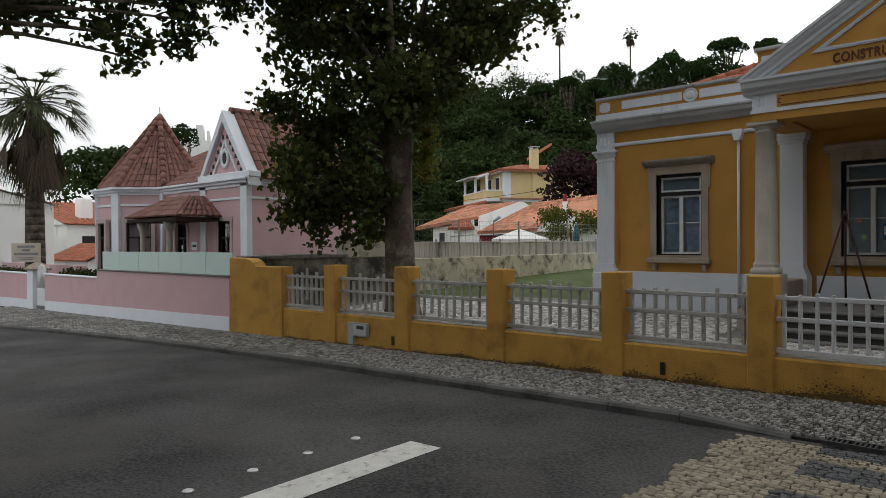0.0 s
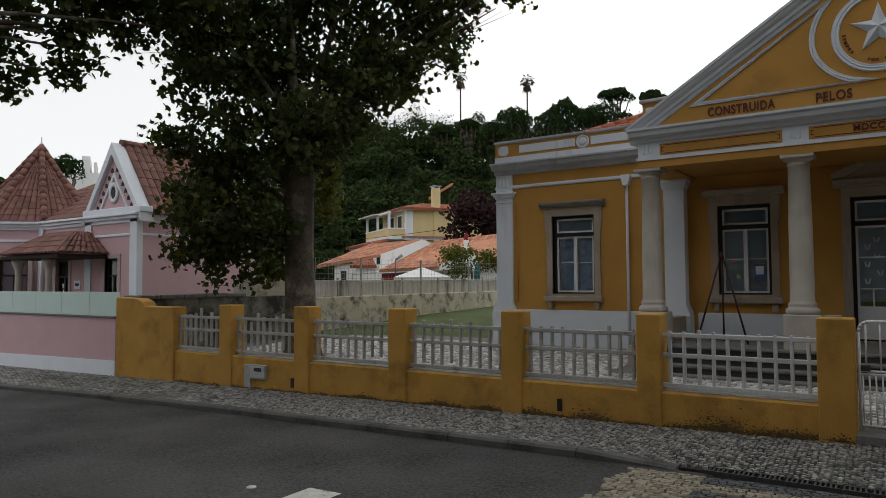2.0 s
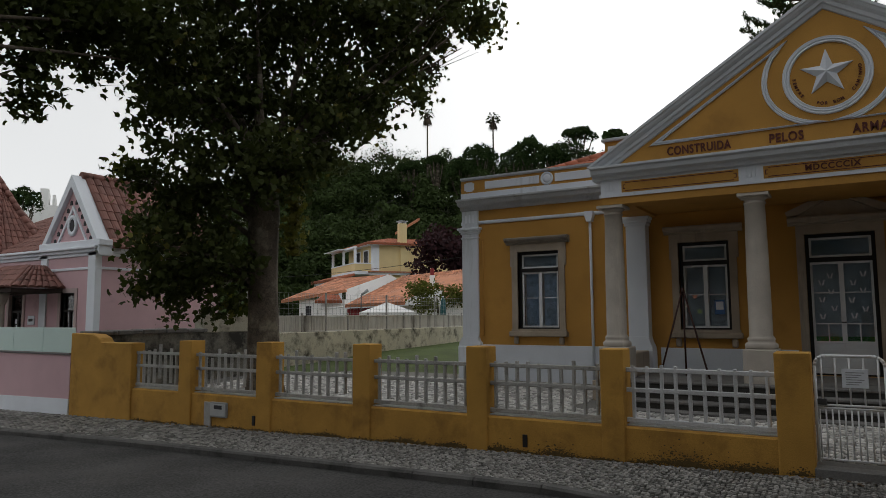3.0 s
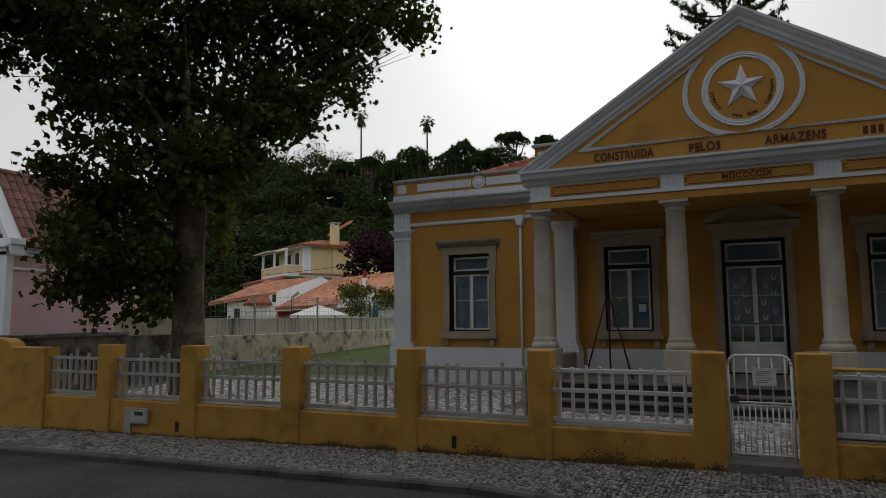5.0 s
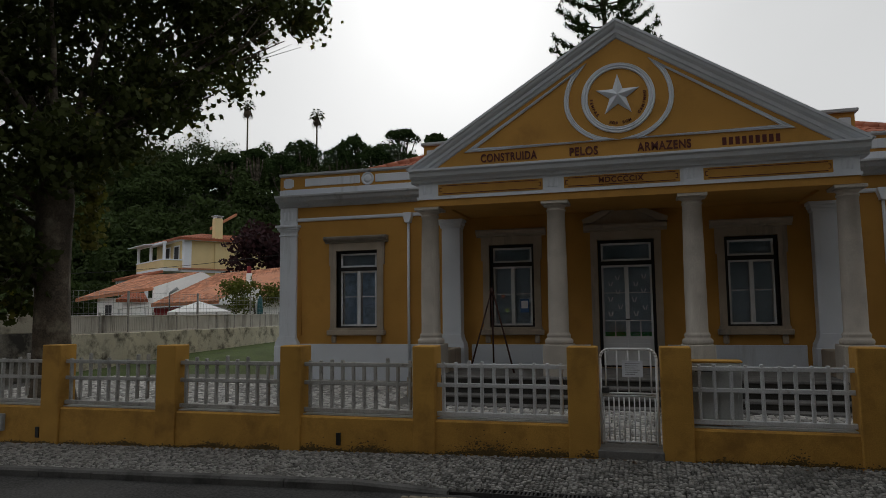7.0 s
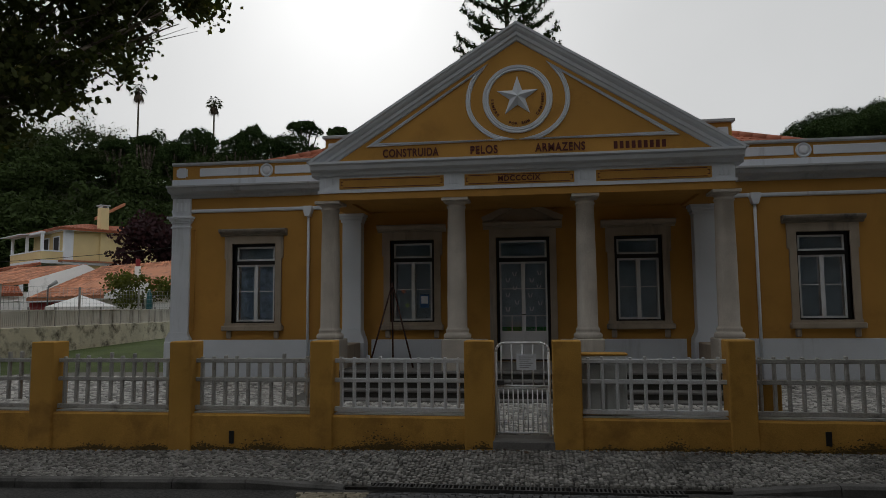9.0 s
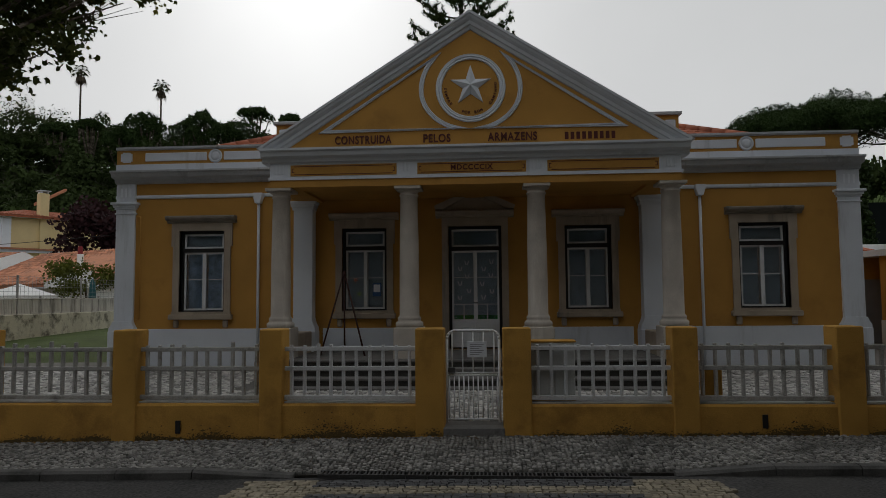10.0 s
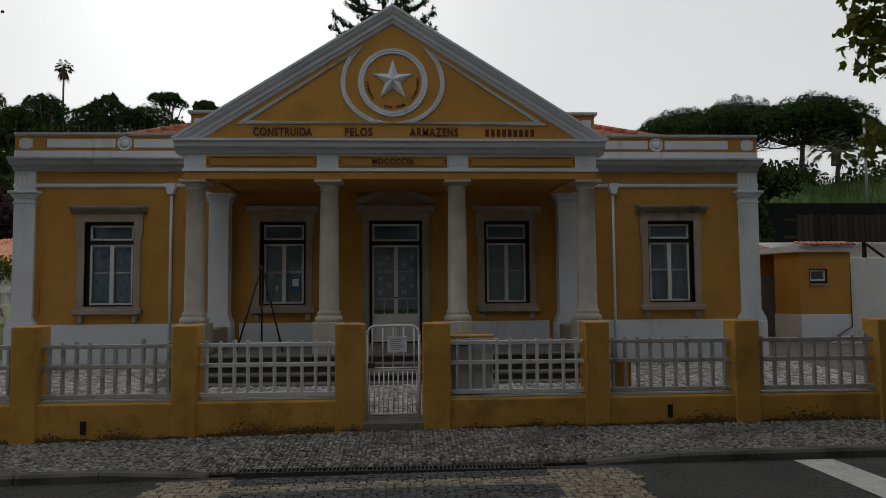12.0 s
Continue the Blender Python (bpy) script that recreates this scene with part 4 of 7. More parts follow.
# ---- boundary wall west of the yard, with lawn ----
wall_w = thing("wall_west", (-15.6, 0.4, 0.1), "old stained garden wall with a panel fence on top", "wall", kind="structure")
part("old_wall", box(-15.9, -15.5, 0.35, 3.6, -0.2, 1.52), OLDWALL, wall_w, "dark stained old plaster wall")
for i in range(5):
    y0 = 0.3 + 0.68 * i
    part("coping_stone", box(-15.97, -15.42, y0, y0 + 0.665, 1.52, 1.63 + random.uniform(-0.01, 0.01), 0.02), KERB, wall_w)
part("low_wall", box(-15.9, -15.5, 3.6, 5.3, -0.2, 1.50), OLDWALL, wall_w, "dark stained old plaster wall")
part("raised_wall", box(-15.9, -15.5, 3.6, 5.3, 1.50, 2.05, 0.02), mat("lichen_plaster", (0.40, 0.38, 0.31), 0.9, 0.15, 2, 40, 0.3, (0.14, 0.13, 0.10), 2, 0.4), wall_w)
LONGW = mat("mouldy_cream_wall", (0.60, 0.58, 0.47), 0.9, 0.22, 0.8, 40, 0.5, (0.07, 0.065, 0.05), 2.0, 0.45)
part("long_wall", box(-15.88, -15.5, 5.3, 26.0, -0.2, 1.42, 0.02), LONGW, wall_w)
first = None
for i in range(17):
    y0 = 5.35 + 1.2 * i
    if first is None:
        first = part("fence_panel", box(-15.72, -15.66, y0, y0 + 1.17, 1.42, 1.93, 0.01), PALEWALL, wall_w)
    else:
        shared("fence_panel", first.data, wall_w, (0, 1.2 * i, random.uniform(-0.012, 0.012)))
    part("fence_post", box(-15.70, -15.64, y0 - 0.03, y0 + 0.02, 1.4, 2.05 if i % 3 else 2.75), CONCRETE, wall_w)
    if i < 12:
        bm = bmesh.new()
        for k in range(14):
            bx(bm, -15.662, -15.648, y0 + 0.05 + 0.08 * k, y0 + 0.085 + 0.08 * k, 1.47, 1.90)
        part("panel_rib", bm, PALEWALL, wall_w)
    part("panel_cap", box(-15.74, -15.63, y0, y0 + 1.17, 1.93, 1.965, 0.008), PALEWALL, wall_w)
MESHW = mat("galvanised_wire", (0.30, 0.31, 0.31), 0.5, 0.1, 5, 50, 0, metal=0.6)
bm = bmesh.new()
for k in range(5):
    tube(bm, (-15.67, 5.3, 2.02 + 0.17 * k), (-15.67, 25.7, 2.02 + 0.17 * k), 0.006, None, 4)
for k in range(100):
    tube(bm, (-15.67, 5.3 + 0.2 * k, 1.95), (-15.67, 5.3 + 0.2 * k, 2.7), 0.004, None, 4)
tagged(part("wire_mesh", bm, MESHW, wall_w), kind="stuff")
shape("wall_north", box(-15.5, -8.95, 25.7, 26.0, -0.2, 1.45), LONGW, "cream garden wall behind the lawn", "wall", kind="structure")
shape("lawn", sheet([-15.5, -13, -11, -8.9], [5.2, 8, 12, 17, 22, 26], lambda x, y: yard_z(y) + 0.03 + (0.10 if y > 9 else 0) + (0.03 if x < -12 else 0) - (0.3 if (y < 6 and x > -14) else 0)), LAWN, "short green lawn beside the school", "lawn", kind="structure")
part("lawn_edge", box(-15.5, -15.42, 0.4, 25.7, 0.0, 0.2), KERB, wall_w)

# ---- pink neighbour ----
pw = thing("pink_street_wall", (-15.8, 0, -0.3), "pink rendered street wall with white base and frosted glass screen", "wall", kind="structure")


def street_wall(x0, x1, top, z_dado):
    for name, za, zb, o, m in (("base", None, z_dado, 0.015, TRIMW), ("face", z_dado, top, 0.0, PINK)):
        bm = bmesh.new()
        a0, a1 = (gz(x0) - 0.1, gz(x1) - 0.1) if za is None else (z_dado(x0), z_dado(x1))
        b0, b1 = (z_dado(x0), z_dado(x1)) if za is None else (top, top)
        vs = [bm.verts.new(c) for c in ((x0, -o, a0), (x1, -o, a1), (x1, -o, b1), (x0, -o, b0), (x0, 0.2, a0), (x1, 0.2, a1), (x1, 0.2, b1), (x0, 0.2, b0))]
        for q in ((0, 1, 2, 3), (5, 4, 7, 6), (3, 2, 6, 7), (0, 4, 5, 1), (1, 5, 6, 2), (0, 3, 7, 4)):
            bm.faces.new([vs[i] for i in q])
        bmesh.ops.recalc_face_normals(bm, faces=list(bm.faces))
        part("wall_" + name, bm, m, pw)
    part("coping", box(min(x0, x1), max(x0, x1), -0.04, 0.24, top, top + 0.045, 0.01), KERB if top > 0.9 else TRIMW, pw)


def dado_line(x):
    return gz(x) + 0.36


street_wall(-24.2, -15.79, 1.07, dado_line)
street_wall(-29.2, -24.2, 0.80, dado_line)
street_wall(-62.0, -31.0, 0.78, dado_line)
for i in range(6):
    a = -23.9 + 1.36 * i
    part("screen_panel", box(a + 0.006, a + 1.35, 0.07, 0.085, 1.115, 1.71, 0.003), MINT, pw, "pale green frosted glass panel")
pier = thing("gate_pier", (-30.6, 0.1, -0.6), "pale stone gate pier with a moulded cap", "pier")
part("shaft", box(-30.95, -30.3, -0.1, 0.5, -0.75, 0.95, 0.02), TRIMW, pier)
part("cap", box(-31.05, -30.2, -0.2, 0.6, 0.95, 1.03, 0.02), STONE, pier)
part("top", lathe(bmesh.new(), [(0.5, 1.03), (0.34, 1.13), (0.14, 1.24), (0.03, 1.28)], -30.62, 0.2, 4, False), STONE, pier)
pg = thing("pedestrian_gate", (-29.7, 0.05, -0.55), "white metal garden gate with arched bars", "gate")
part("panel", box(-30.28, -29.22, 0.04, 0.09, -0.45, 0.25, 0.01), METALW, pg)
for i in range(8):
    x = -30.2 + 0.13 * i
    part("bar", tube(bmesh.new(), (x, 0.06, 0.25), (x, 0.06, 0.95 + 0.22 * math.sin(math.pi * i / 7)), 0.02, None, 6), METALW, pg)
part("arch", path_tube(bmesh.new(), [(-30.27 + 0.15 * i, 0.06, 0.95 + 0.22 * math.sin(math.pi * i / 7)) for i in range(8)], 0.025, 6), METALW, pg)

house = thing("pink_house", (-23, 3, -0.3), "pink villa with white trim, clay roofs and a pointed corner turret", "house")
HY, HX0, HX1, HZ = 3.0, -25.5, -19.7, 3.95
PINKW = [(-21.5, -20.74, 1.0, 2.72), (-24.57, -23.72, 0.6, 2.72)]
part("front_wall", wall_front(HX0, HX1, -0.5, HZ, PINKW, HY, HY + 0.35), PINK, house)
part("side_wall", box(HX1 - 0.35, HX1, HY + 0.35, 7.4, -0.5, HZ), PINK, house)
part("rear_wall", box(-31, HX1, 7.4, 7.75, -0.5, HZ), PINK, house)
# dark block that stands for the unlit inside of the house
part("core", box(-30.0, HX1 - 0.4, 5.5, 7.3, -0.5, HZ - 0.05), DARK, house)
part("corner_pilaster", box(HX1 - 0.36, HX1 + 0.04, HY - 0.05, HY + 0.16, -0.5, HZ, 0.01), TRIMW, house)
part("pilaster", box(-22.68, -22.3, HY - 0.05, HY + 0.02, -0.5, HZ, 0.01), TRIMW, house)
part("string_course", box(HX0, HX1 + 0.05, HY - 0.045, HY, 3.42, 3.50, 0.01), TRIMW, house)
part("string_course", box(HX1, HX1 + 0.045, HY, 7.4, 3.42, 3.50, 0.01), TRIMW, house)
for z0, z1, o in ((3.84, 3.95, 0.05), (3.95, 4.05, 0.13), (4.05, 4.13, 0.22)):
    part("eaves_moulding", box(HX0, HX1 + o, HY - o, HY + 0.4, z0, z1, 0.015), TRIMW, house)
    part("eaves_moulding", box(HX1 - 0.4, HX1 + o, HY + 0.4, 7.6, z0, z1, 0.015), TRIMW, house)


def house_opening(m4, w, z0, z1, parent, door=False):
    """Dark framed window in a pale stone surround, built flat and set by m4."""
    def put(nm, bm, material, par, label=""):
        bm.transform(m4)
        return part(nm, bm, material, par, label)
    s = put("door" if door else "window", boxes((-w / 2 - 0.14, -w / 2, -0.03, 0.12, z0, z1 + 0.14), (w / 2, w / 2 + 0.14, -0.03, 0.12, z0, z1 + 0.14), (-w / 2, w / 2, -0.03, 0.12, z1, z1 + 0.14)), mat("pink_stone_trim", (0.48, 0.38, 0.37), 0.8, 0.1, 3, 50, 0.2), parent)
    put("frame", boxes((-w / 2, -w / 2 + 0.07, 0.08, 0.14, z0, z1), (w / 2 - 0.07, w / 2, 0.08, 0.14, z0, z1), (-0.04, 0.04, 0.08, 0.14, z0, z1 - 0.55), (-w / 2 + 0.07, w / 2 - 0.07, 0.08, 0.14, z1 - 0.6, z1 - 0.53), (-w / 2 + 0.07, w / 2 - 0.07, 0.08, 0.14, z1 - 0.07, z1)), BLACK, s)
    g = put("pane", box(-w / 2, w / 2, 0.11, 0.115, z0, z1), GLASS, s)
    g.visible_shadow = False
    # dark sheet behind the pane, coloured as the room's shade
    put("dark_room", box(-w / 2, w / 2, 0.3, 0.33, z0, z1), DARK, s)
    return s


house_opening(Matrix.Translation((-21.12, HY, 0)), 0.76, 1.0, 2.72, house)
dr_ = house_opening(Matrix.Translation((-24.14, HY, 0)), 0.85, 0.6, 2.72, house, True)
for dx_, dz_ in ((-0.1, 1.75), (-0.05, 1.55)):
    part("paper_note", box(-24.14 + dx_ - 0.1, -24.14 + dx_ + 0.08, HY + 0.10, HY + 0.107, dz_, dz_ + 0.16), PAPER, dr_)
plq = part("house_plaque", box(-23.35, -22.95, HY - 0.03, HY, 1.72, 2.02, 0.01), TRIMW, house)
part("plaque_bar", box(-23.27, -23.03, HY - 0.035, HY - 0.029, 1.83, 1.92), BLACK, plq)
# gable
GX0, GX1, GA = -22.62, -19.45, 6.42
gm = (GX0 + GX1) / 2
part("gable", prism(bmesh.new(), [(GX0, 4.1), (GX1, 4.1), (gm, GA - 0.1)], HY + 0.02, HY + 0.3), PINK, house)
gs = (GA - 4.13) / ((GX1 - GX0) / 2)
for sx in (-1, 1):
    h = (GX1 - GX0) / 2 + 0.05
    part("barge_board", prism(bmesh.new(), [(gm, GA + 0.06), (gm + sx * h, GA + 0.06 - gs * h), (gm + sx * h, GA - 0.2 - gs * h), (gm, GA - 0.32)], HY - 0.12, HY + 0.35), TRIMW, house, "white gable board")
    part("inner_board", prism(bmesh.new(), [(gm, GA - 0.92), (gm + sx * (h - 0.55), GA - 0.92 - gs * (h - 0.55)), (gm + sx * (h - 0.55), GA - 1.02 - gs * (h - 0.55)), (gm, GA - 1.06)], HY - 0.03, HY + 0.03), TRIMW, house)
    for k in range(7):
        px = gm + sx * (0.14 + 0.165 * k)
        pz = GA - 0.64 - gs * (0.14 + 0.165 * k)
        # dark plug in place of the shade in the hole
        part("vent_hole", prism(bmesh.new(), [(px - 0.06, pz - 0.06), (px + 0.06, pz - 0.06), (px + 0.05, pz + 0.05), (px, pz + 0.09), (px - 0.05, pz + 0.05)], HY - 0.004, HY + 0.05), DARK, house)
part("gable_sill", box(GX0 - 0.05, GX1 + 0.1, HY - 0.14, HY + 0.3, 4.13, 4.33, 0.02), TRIMW, house)
bm = lathe(bmesh.new(), [(0.25, 0), (0.25, 0.06), (0.15, 0.06), (0.15, 0.0)], 0, 0, 24)
bm.transform(Matrix.Translation((gm, HY + 0.02, 4.85)) @ Matrix.Rotation(radians(90), 4, "X") @ Matrix.Diagonal((1.0, 1.35, 1, 1)))
part("oculus_frame", bm, TRIMW, house, "white oval window frame")
bm = lathe(bmesh.new(), [(0.155, 0), (0.155, 0.02)], 0, 0, 24)
bm.transform(Matrix.Translation((gm, HY + 0.0, 4.85)) @ Matrix.Rotation(radians(90), 4, "X") @ Matrix.Diagonal((1.0, 1.35, 1, 1)))
part("oculus_pane", bm, DARK, house)
# gable roof going back, and the main roof
for sx in (-1, 1):
    h = (GX1 - GX0) / 2 + 0.1
    a, b = (gm + sx * h, HY + 0.3, GA + 0.08 - gs * h), (gm + sx * h, 7.7, GA + 0.08 - gs * h)
    d, c = (gm, HY + 0.3, GA + 0.06), (gm, 7.7, GA + 0.06)
    slab = bmesh.new()
    slab.faces.new([slab.verts.new(p) for p in (a, b, c, d)])
    rf = part("gable_roof", slab, TILE_P, house)
    tiled(a, b, c, d, "gable_tiles", TILE_P, rf, 0.26, 8)
for k in range(12):
    part("ridge_tile", tube(bmesh.new(), (gm, HY + 0.2 + 0.36 * k, GA + 0.08), (gm, HY + 0.6 + 0.36 * k, GA + 0.10), 0.13, 0.115, 8), TILE_P, house)
a, b, c, d = (-30.5, HY + 0.05, 4.13), (GX0 + 0.2, HY + 0.05, 4.13), (GX0 + 1.5, 8.0, 6.9), (-28, 8.0, 6.9)
slab = bmesh.new()
slab.faces.new([slab.verts.new(p) for p in (a, b, c, d)])
rf = part("main_roof", slab, TILE_P, house)
tiled(a, b, c, d, "main_tiles", TILE_P, rf, 0.26, 12)
slab = bmesh.new()
bx(slab, -23.6, -22.9, 4.5, 5.2, 4.9, 5.05)
part("roof_light", slab, BLACK, house, "tilted dark roof light")
slab = bmesh.new()
slab.faces.new([slab.verts.new(p) for p in ((HX1 + 0.2, 7.7, 4.13), (-30, 7.7, 4.13), (-28, 7.65, 6.3), (gm, 7.65, 6.3))])
part("rear_roof", slab, TILE_P, house)
# turret
TX, TY, AP = -27.75, 3.95, 2.21
RR = AP / math.cos(math.pi / 8)
oct_ = [(TX + RR * math.cos(math.pi / 8 + i * math.pi / 4), TY + RR * math.sin(math.pi / 8 + i * math.pi / 4)) for i in range(8)]
part("turret_wall", prism(bmesh.new(), oct_, -0.6, 3.95, "z"), PINK, house)
for z0, z1, o in ((3.42, 3.50, 0.04), (3.84, 3.95, 0.05), (3.95, 4.05, 0.13), (4.05, 4.13, 0.22)):
    k = (AP + o) / AP
    part("turret_moulding", prism(bmesh.new(), [(TX + (x - TX) * k, TY + (y - TY) * k) for x, y in oct_], z0, z1, "z"), TRIMW, house)
for x, y in oct_:
    a = math.atan2(y - TY, x - TX)
    bm = box(-0.17, 0.17, -0.17, 0.17, -0.6, 3.9, 0.01)
    bm.transform(Matrix.Translation((TX + (RR - 0.11) * math.cos(a), TY + (RR - 0.11) * math.sin(a), 0)) @ Matrix.Rotation(a, 4, "Z"))
    part("turret_pilaster", bm, TRIMW, house)
for ang, w in ((-90, 0.62), (-45, 0.95)):
    m4 = Matrix.Translation((TX + (AP + 0.01) * math.cos(radians(ang)), TY + (AP + 0.01) * math.sin(radians(ang)), 0)) @ Matrix.Rotation(radians(ang + 90), 4, "Z") @ Matrix.Translation((0, -0.16, 0))
    house_opening(m4, w, 0.9 if w > 0.8 else 0.6, 2.78, house)
TAPEX = 7.2
bm = bmesh.new()
tv = [bm.verts.new((TX + (x - TX) * 0.93, TY + (y - TY) * 0.93, 4.10)) for x, y in oct_]
tp = bm.verts.new((TX, TY, TAPEX))
for i in range(8):
    bm.faces.new((tv[i], tv[(i + 1) % 8], tp))
trf = part("turret_roof", bm, TILE_P, house)
for i in (4, 5, 6, 7, 0):
    (xa, ya), (xb, yb) = oct_[i], oct_[(i + 1) % 8]
    e = 0.95
    A, B = Vector((TX + (xa - TX) * e, TY + (ya - TY) * e, 4.13)), Vector((TX + (xb - TX) * e, TY + (yb - TY) * e, 4.13))
    T = Vector((TX, TY, TAPEX))
    tiled(A, B, T.lerp(B, 0.03), T.lerp(A, 0.03), "turret_tiles", TILE_P, trf, 0.27, 12)
    for k in range(12):
        part("hip_tile", tube(bmesh.new(), A.lerp(T, k / 12) + Vector((0, 0, 0.08)), A.lerp(T, (k + 1.1) / 12) + Vector((0, 0, 0.10)), 0.13, 0.10, 8), TILE_P, trf)
part("finial", lathe(bmesh.new(), [(0.24, 6.95), (0.17, 7.12), (0.07, 7.25), (0.05, 7.33), (0.07, 7.36), (0.03, 7.42), (0.02, 7.62), (0.005, 7.68)], TX, TY, 12), TRIMW, house, "white finial")
# entrance canopy
CX0, CX1, CY0 = -25.1, -21.3, 1.35
ca, cb = Vector((CX0, CY0, 2.86)), Vector((CX1, CY0, 2.86))
cc, cd = Vector((-22.4, 2.5, 3.62)), Vector((-24.0, 2.5, 3.62))
can = part("canopy", boxes((CX0 + 0.05, CX1 - 0.05, CY0 + 0.05, HY - 0.06, 2.72, 2.84)), WOODD, house, "dark timber canopy frame")
tiled(ca, cb, cc, cd, "canopy_tiles", TILE_P, can, 0.24, 4)
tiled(cb, Vector((CX1, HY, 2.86)), Vector((-22.4, HY, 3.62)), cc, "canopy_tiles", TILE_P, can, 0.24, 4)
tiled(Vector((CX0, HY, 2.86)), ca, cd, Vector((-24.0, HY, 3.62)), "canopy_tiles", TILE_P, can, 0.24, 4)
for x in (-24.55, -22.55):
    part("porch_column", lathe(bmesh.new(), [(0.15, 0.3), (0.115, 0.5), (0.10, 2.35), (0.12, 2.4), (0.19, 2.58), (0.22, 2.72)], x, 1.75, 16), COLUMN, house)
part("porch_slab", box(-26, -21, 1.2, HY, -0.5, 0.5), STONE, house)
part("rain_pipe", tube(bmesh.new(), (-25.42, HY - 0.1, 0), (-25.42, HY - 0.1, 3.9), 0.05), TRIMW, house)

# ---- far left: white houses ----


def by_bearing(bearing, dist):
    """A place on the plan, by its bearing from the crossing."""
    return (0.1 + math.sin(radians(bearing)) * dist, -9.4 + math.cos(radians(bearing)) * dist, 0.0)



def plain_house(name, x0, x1, y0, y1, z0, z1, ridge, label, wall_m, roof_m, along="x"):
    h = thing(name, ((x0 + x1) / 2, (y0 + y1) / 2, z0), label, "house")
    part("body", box(x0, x1, y0, y1, z0, z1), wall_m, h)
    if along == "x":
        ym = (y0 + y1) / 2
        q = [((x0 - 0.3, y0 - 0.3, z1), (x1 + 0.3, y0 - 0.3, z1), (x1 + 0.3, ym, ridge), (x0 - 0.3, ym, ridge)), ((x1 + 0.3, y1 + 0.3, z1), (x0 - 0.3, y1 + 0.3, z1), (x0 - 0.3, ym, ridge), (x1 + 0.3, ym, ridge))]
        for xx in (x0, x1):
            part("gable_wall", prism(bmesh.new(), [(y0, z1), (y1, z1), (ym, ridge - 0.1)], xx - 0.12, xx + 0.12, "x"), wall_m, h)
    else:
        xm = (x0 + x1) / 2
        q = [((x0 - 0.3, y1 + 0.3, z1), (x0 - 0.3, y0 - 0.3, z1), (xm, y0 - 0.3, ridge), (xm, y1 + 0.3, ridge)), ((x1 + 0.3, y0 - 0.3, z1), (x1 + 0.3, y1 + 0.3, z1), (xm, y1 + 0.3, ridge), (xm, y0 - 0.3, ridge))]
        for yy in (y0, y1):
            part("gable_wall", prism(bmesh.new(), [(x0, z1), (x1, z1), (xm, ridge - 0.1)], yy - 0.12, yy + 0.12), wall_m, h)
    for a_, b_, c_, d_ in q:
        bm = bmesh.new()
        bm.faces.new([bm.verts.new(p) for p in (a_, b_, c_, d_)])
        r_ = part("roof", bm, roof_m, h)
        if roof_m is TILE:
            tiled(a_, b_, c_, d_, "roof_tiles", TILE, r_, 0.34, None, 0.09, 4)
    return h


wh = plain_house("white_house", -58, -43.2, -9.5, 5.0, -1, 4.25, 6.2, "plain white rendered house with a low roof", HOUSEW, HOUSEW, "x")
part("chimney_cowl", lathe(bmesh.new(), [(0.28, 4.2), (0.28, 4.75), (0.36, 4.75), (0.36, 4.95)], -44.0, 3.3, 12), BLACK, wh)
wh2 = plain_house("white_cottage", -66, -51.5, 8.6, 16.5, -1, 3.4, 5.3, "white cottage with an orange clay tile roof", HOUSEW, TILE, "y")
part("chimney", box(-54.0, -52.9, 10.0, 10.9, 3.2, 5.4, 0.1), HOUSEW, wh2, "white chimney with a rounded head")
part("window", box(-51.52, -51.44, 11.2, 12.1, 1.6, 2.5), BLACK, wh2)
part("window", box(-51.52, -51.44, 9.6, 10.6, 0.9, 2.6), BLACK, wh2)
# pale block and a small pine over the pink roofs
blk = thing("apartment_block", by_bearing(-61.6, 95), "distant white block with a stepped roofline", "building")
for nm, b0, b1, z0_, z1_ in (("body", -62.9, -60.6, -1.0, 15.6), ("stair_tower", -61.75, -61.2, 15.6, 17.6), ("roof_block", -60.95, -60.75, 15.6, 16.9)):
    (xa, ya, _), (xb, yb, _) = by_bearing(b0, 95), by_bearing(b1, 95)
    part(nm, prism(bmesh.new(), [(xa, ya), (xb, yb), (xb - 5, yb + 3), (xa - 5, ya + 3)], z0_, z1_, "z"), HOUSEW, blk)
outb = plain_house("low_outbuilding", -47.5, -41.5, 6.2, 10.0, -1, 1.0, 2.0, "low outbuilding with an orange tile roof", HOUSEW, TILE, "x")
yellow_wall = shape("wall_garden", box(-58, -32, 2.4, 2.6, -1, 1.02), PINK, "pink inner garden wall behind the hedge", "wall", kind="structure")

# sign board on the palm trunk
sign = thing("sign_board", (-33.7, 0.75, 1.3), "cream board on the palm trunk with dark lettering bars", "sign")
bm = box(-0.55, 0.55, -0.03, 0.03, -0.42, 0.42, 0.01)
m_s = Matrix.Translation((-33.72, 0.72, 1.62)) @ Matrix.Rotation(radians(68), 4, "Z")
bm.transform(m_s)
brd = part("board", bm, mat("cream_board", (0.55, 0.50, 0.42), 0.7, 0.08, 3, 40, 0.1), sign)
for z, w, hgt in ((0.27, 0.33, 0.1), (0.11, 0.15, 0.1), (-0.05, 0.46, 0.1), (-0.22, 0.30, 0.035), (-0.3, 0.24, 0.03)):
    bm = box(-w, w, -0.04, -0.03, z - hgt / 2, z + hgt / 2)
    bm.transform(m_s)
    part("bar", bm, INK, brd)

# ---- houses up the valley ----
VALLEY = Matrix.Translation((0.05, -9.39, 0)) @ Matrix.Rotation(radians(36.47), 4, "Z")


